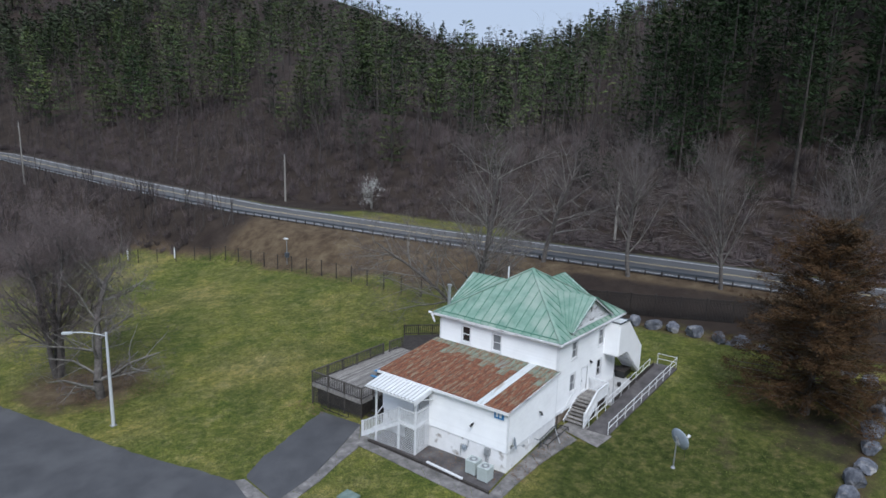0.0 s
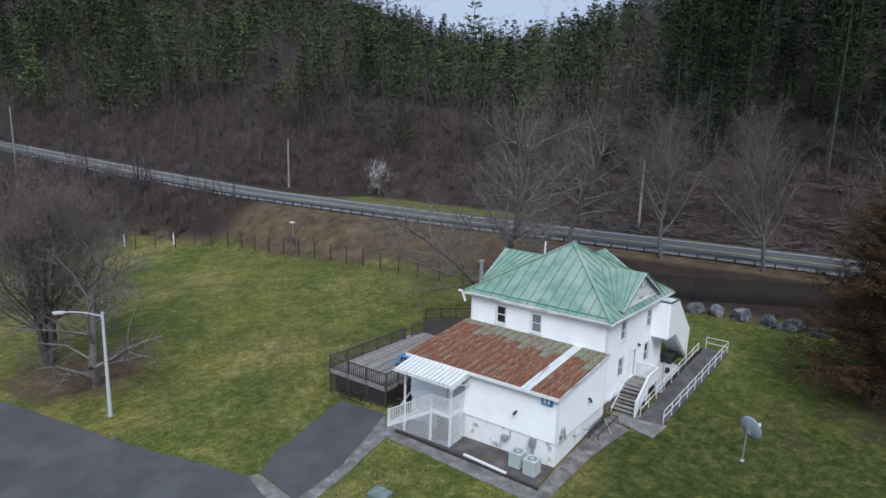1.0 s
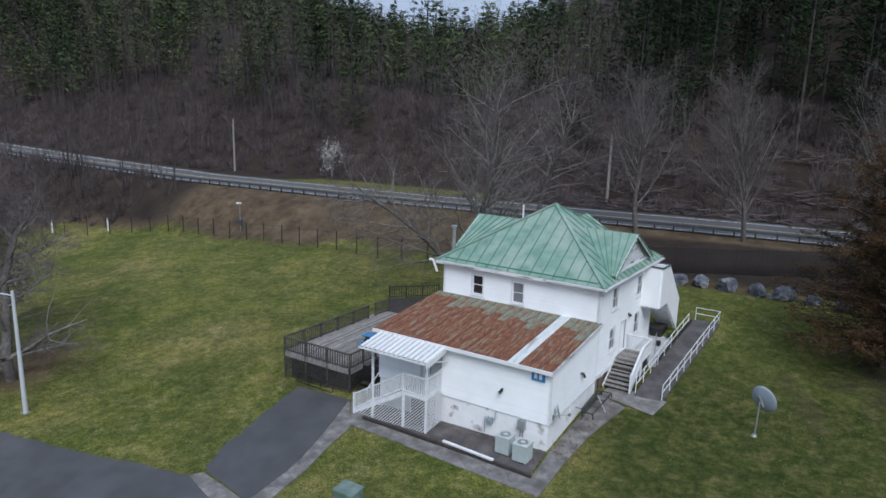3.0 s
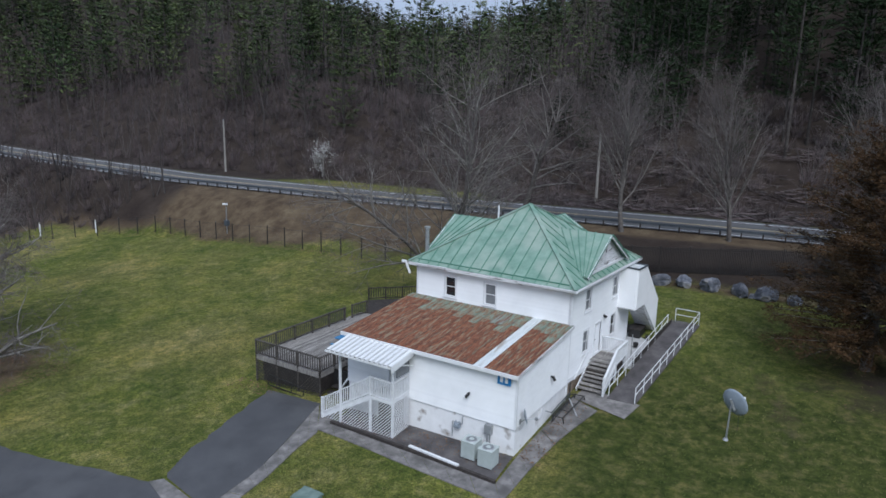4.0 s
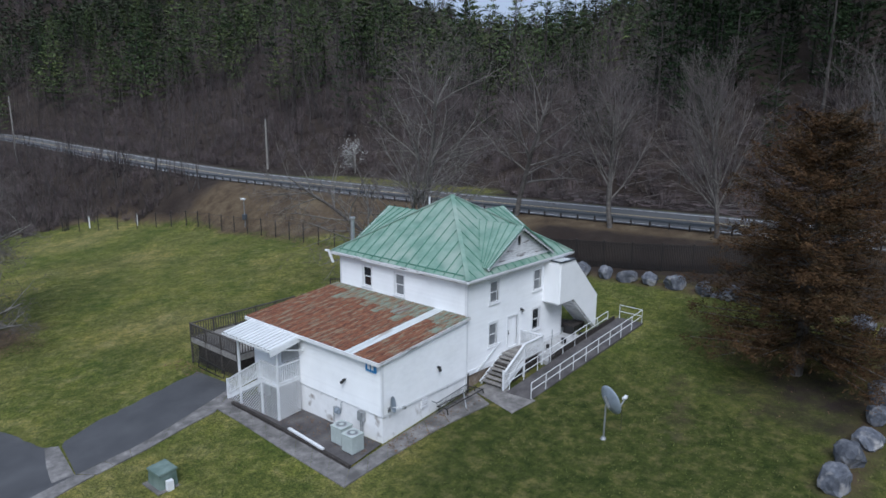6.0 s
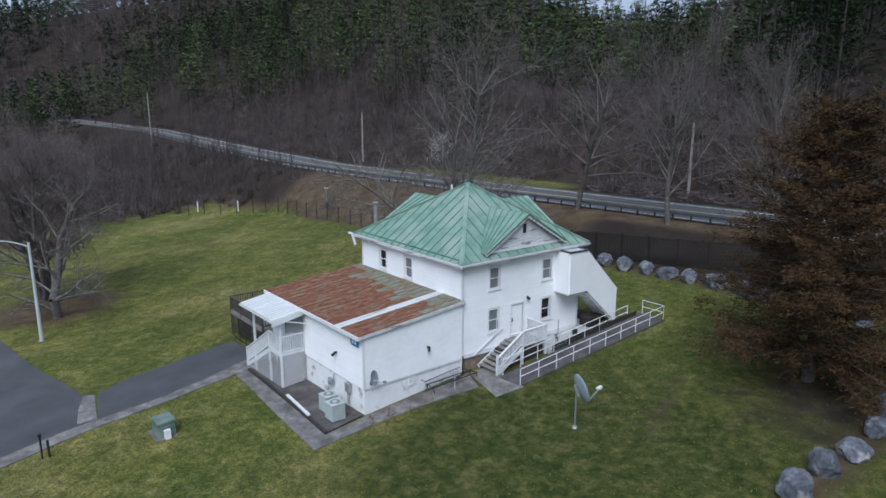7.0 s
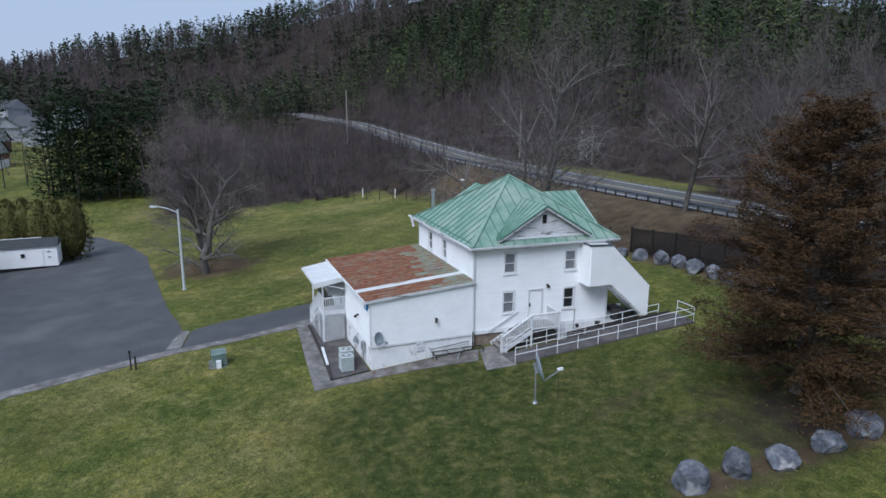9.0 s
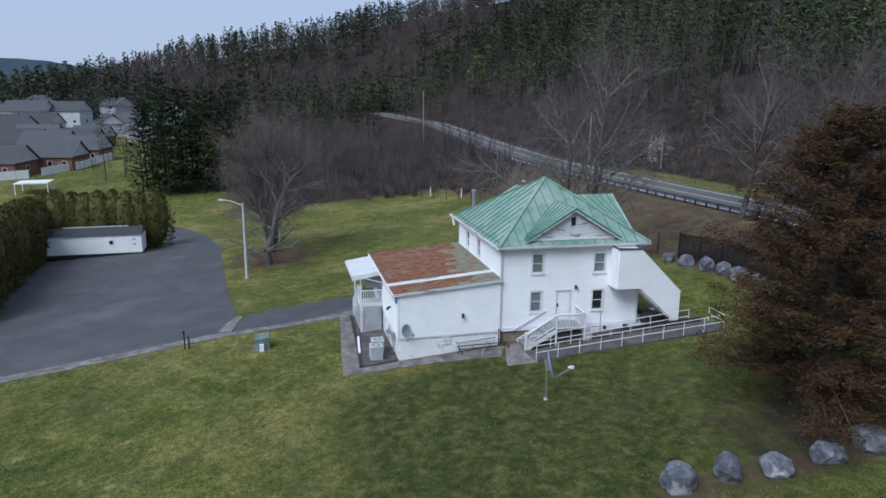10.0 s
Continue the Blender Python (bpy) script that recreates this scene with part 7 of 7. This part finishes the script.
def far_house(x, y, turn, w, d, h, wall, roof, two=False):
    z = gz(x, y)
    t = thing("far_house", "two-storey pale suburban house with gabled grey roof" if two else "low brick suburban house with grey roof and pale gable", "house", "houses beyond the lot", (x, y, z))
    t.rotation_euler = (0, 0, radians(turn))
    part("wall", Geo().box(-w / 2, w / 2, -d / 2, d / 2, -1, h), wall, t)
    ov, rise = 0.5, d * 0.37
    part("roof", Geo().add([(-w / 2 - ov, -d / 2 - ov, h - 0.1), (w / 2 + ov, -d / 2 - ov, h - 0.1), (w / 2 + ov, 0, h + rise), (-w / 2 - ov, 0, h + rise), (w / 2 + ov, d / 2 + ov, h - 0.1), (-w / 2 - ov, d / 2 + ov, h - 0.1)],
                           [(0, 1, 2, 3), (3, 2, 4, 5), (0, 5, 4, 1)]), roof, t)
    for s in (-1, 1):
        part("gable", Geo().add([(s * w / 2, -d / 2, h), (s * w / 2, d / 2, h), (s * w / 2, 0, h + rise - 0.1)], [(0, 1, 2)]), FARWALL, t, "pale gable end")
    for k in range(3):
        xx = -w / 2 + w * (k + 0.5) / 3
        win = part("window", Geo().box(xx - 0.6, xx + 0.6, -d / 2 - 0.04, -d / 2 + 0.05, 0.9, 2.2), TRIM, t)
        part("pane", Geo().box(xx - 0.5, xx + 0.5, -d / 2 - 0.06, -d / 2 - 0.03, 1.0, 2.1), GLASS, win)
    for s in (-1, 1):
        win = part("window", Geo().box(s * w / 2 - 0.05, s * w / 2 + 0.05, -0.6, 0.6, 0.9, 2.2), TRIM, t)
        part("pane", Geo().box(s * (w / 2 + 0.05) - 0.01, s * (w / 2 + 0.05) + 0.01, -0.5, 0.5, 1.0, 2.1), GLASS, win)


for x, y, turn, w, d, h, two in ((-170, -36, 78, 14, 11, 3.2, 0), (-178.5, -24.5, 78, 11, 10, 3.2, 0), (-193, -21, 80, 10, 10, 3.2, 0), (-206, -34, 78, 13, 11, 3.2, 0), (-216, -44, 78, 13, 11, 3.2, 0),
                                 (-221, -29, 80, 12, 10, 3.2, 0), (-237, -29, 80, 11, 10, 3.2, 0), (-240, -46, 78, 13, 11, 3.2, 0), (-252, -60, 72, 18, 11, 5.6, 1), (-266, -68, 72, 18, 11, 5.6, 1), (-276, -57, 75, 16, 11, 5.6, 1),
                                 (-292, -64, 75, 16, 11, 5.6, 1), (-294, -50, 75, 14, 10, 5.6, 1), (-282, -33, 20, 12, 10, 5.2, 1), (-262, -18, 12, 14, 10, 4.0, 1), (-290, -23, 70, 13, 10, 5.2, 1), (-300, -12, 20, 12, 10, 5.2, 1),
                                 (-318, -36, 40, 13, 10, 5.2, 1), (-330, -70, 40, 14, 10, 5.2, 1), (-312, -82, 30, 14, 10, 5.2, 1)):
    far_house(x, y, turn, w, d, h, FARWALL if two else BRICK, GREYSHINGLE, two)
shed = thing("carport", "low white flat-roofed carport beside the hedge", "carport", at=(-146.5, -21.5, gz(-146.5, -21.5)))
part("roof", Geo().hexa([(-2.6, -3.4, 2.2), (2.6, -3.4, 2.2), (2.6, 3.4, 2.2), (-2.6, 3.4, 2.2)], [(-2.6, -3.4, 2.4), (2.6, -3.4, 2.4), (2.6, 3.4, 2.5), (-2.6, 3.4, 2.5)]), TRIM, shed)
for x, y in ((-2.4, -3.2), (2.4, -3.2), (2.4, 3.2), (-2.4, 3.2)):
    part("post", Geo().box(x - 0.08, x + 0.08, y - 0.08, y + 0.08, -0.3, 2.25), TRIM, shed)
for a, c in (((-160.5, -35), (-163.5, -27.5)), ((-166, -25.5), (-176, -18.5)), ((-176, -18.5), (-192, -14.5)), ((-236, -4), (-262, -6))):
    n = max(2, int(math.dist(a, c) / 2.4))
    fc = thing("board_fence", "white board fence round a back garden", "fence", "garden fences", (a[0], a[1], 0))
    for k in range(n):
        p, q = Vector(a).lerp(Vector(c), k / n), Vector(a).lerp(Vector(c), (k + 0.98) / n)
        zz = gz(p.x, p.y) + 1.0
        part("panel", Geo().beam((p.x - a[0], p.y - a[1], zz), (q.x - a[0], q.y - a[1], zz), 0.06, 2.1), TRIM, fc)


# ---- grass tufts on the near lawn ----
def lawn_tufts(count, x0, x1, y0, y1, seed):
    rng = np.random.default_rng(seed)
    x, y = rng.uniform(x0, x1, count), rng.uniform(y0, y1, count)
    paved = ((x > -34) & (x < -16) & (y > 32.2) & (y < 57.5)) | ((x > -41.5) & (x < -31) & (y > 35) & (y < 53)) | ((x < -30.3) & (x > -38) & (y > 24) & (y < 37)) | ((y < 25.6) & (x < -25.4 - (y - 5) * 0.22)) | ((x < -34) & (y < 26.5))
    paved = paved | (np.hypot(x + 5.6, y - 54.4) < 6.0)
    x, y = x[~paved], y[~paved]
    n = len(x)
    a = rng.uniform(0, 6.28, n)
    al = np.stack([np.cos(a) * 0.9, np.sin(a) * 0.9, rng.uniform(0.25, 1.0, n)], 1)
    al /= np.linalg.norm(al, axis=1, keepdims=True)
    c = np.stack([x, y, ground_z(x, y) + 0.03], 1)
    return kites(c, al, rng.normal(0, 1, (n, 3)), rng.uniform(0.06, 0.17, n), rng.uniform(0.025, 0.06, n))


tagged(new("grass", quad_mesh("grass", *join([lawn_tufts(46000, -40, 3, 5, 63, 201), lawn_tufts(20000, -90, -40, 26, 62, 202)]), BLADE)), "short uneven winter grass, green to straw", "grass", kind="stuff")


# ---- fallen leaves along the fence, under the trees and on the pad ----
def leaf_litter(seed):
    rng = np.random.default_rng(seed)
    parts = []
    for count, x0, x1, y0, y1 in ((900, -31, -20.8, 34.5, 36.2), (700, -20.5, -19.2, 36, 43), (2600, -66, -54, 26.5, 33), (500, -41, -37, 35.2, 36.6), (700, -11, 0, 49, 60)):
        x, y = rng.uniform(x0, x1, count), rng.uniform(y0, y1, count)
        if count < 1000:
            x, y = x[::3], y[::3]
        parts.append(np.stack([x, y], 1))
    s = rng.random(3000)
    x = -92 + 58 * s
    parts.append(np.stack([x, np.interp(x, (-93, -87, -66, -50, -40, -34), (62.6, 63.9, 63.4, 61.8, 62.3, 64.8)) + rng.normal(-0.2, 0.5, 3000)], 1))
    p = np.concatenate(parts)
    n = len(p)
    a = rng.uniform(0, 6.28, n)
    al = np.stack([np.cos(a), np.sin(a), rng.uniform(-0.2, 0.2, n)], 1)
    return kites(np.stack([p[:, 0], p[:, 1], ground_z(p[:, 0], p[:, 1]) + np.where((p[:, 0] > -31.5) & (p[:, 0] < -18.5) & (p[:, 1] < 44), 0.115, 0.04)], 1), al, np.array([0, 0, 1]) + rng.normal(0, 0.3, (n, 3)), rng.uniform(0.06, 0.16, n), rng.uniform(0.04, 0.1, n))


tagged(new("fallen_leaves", quad_mesh("fallen_leaves", *leaf_litter(303), LEAVES)), "scattered brown leaves on the lawn and the pad", "leaves", kind="stuff")
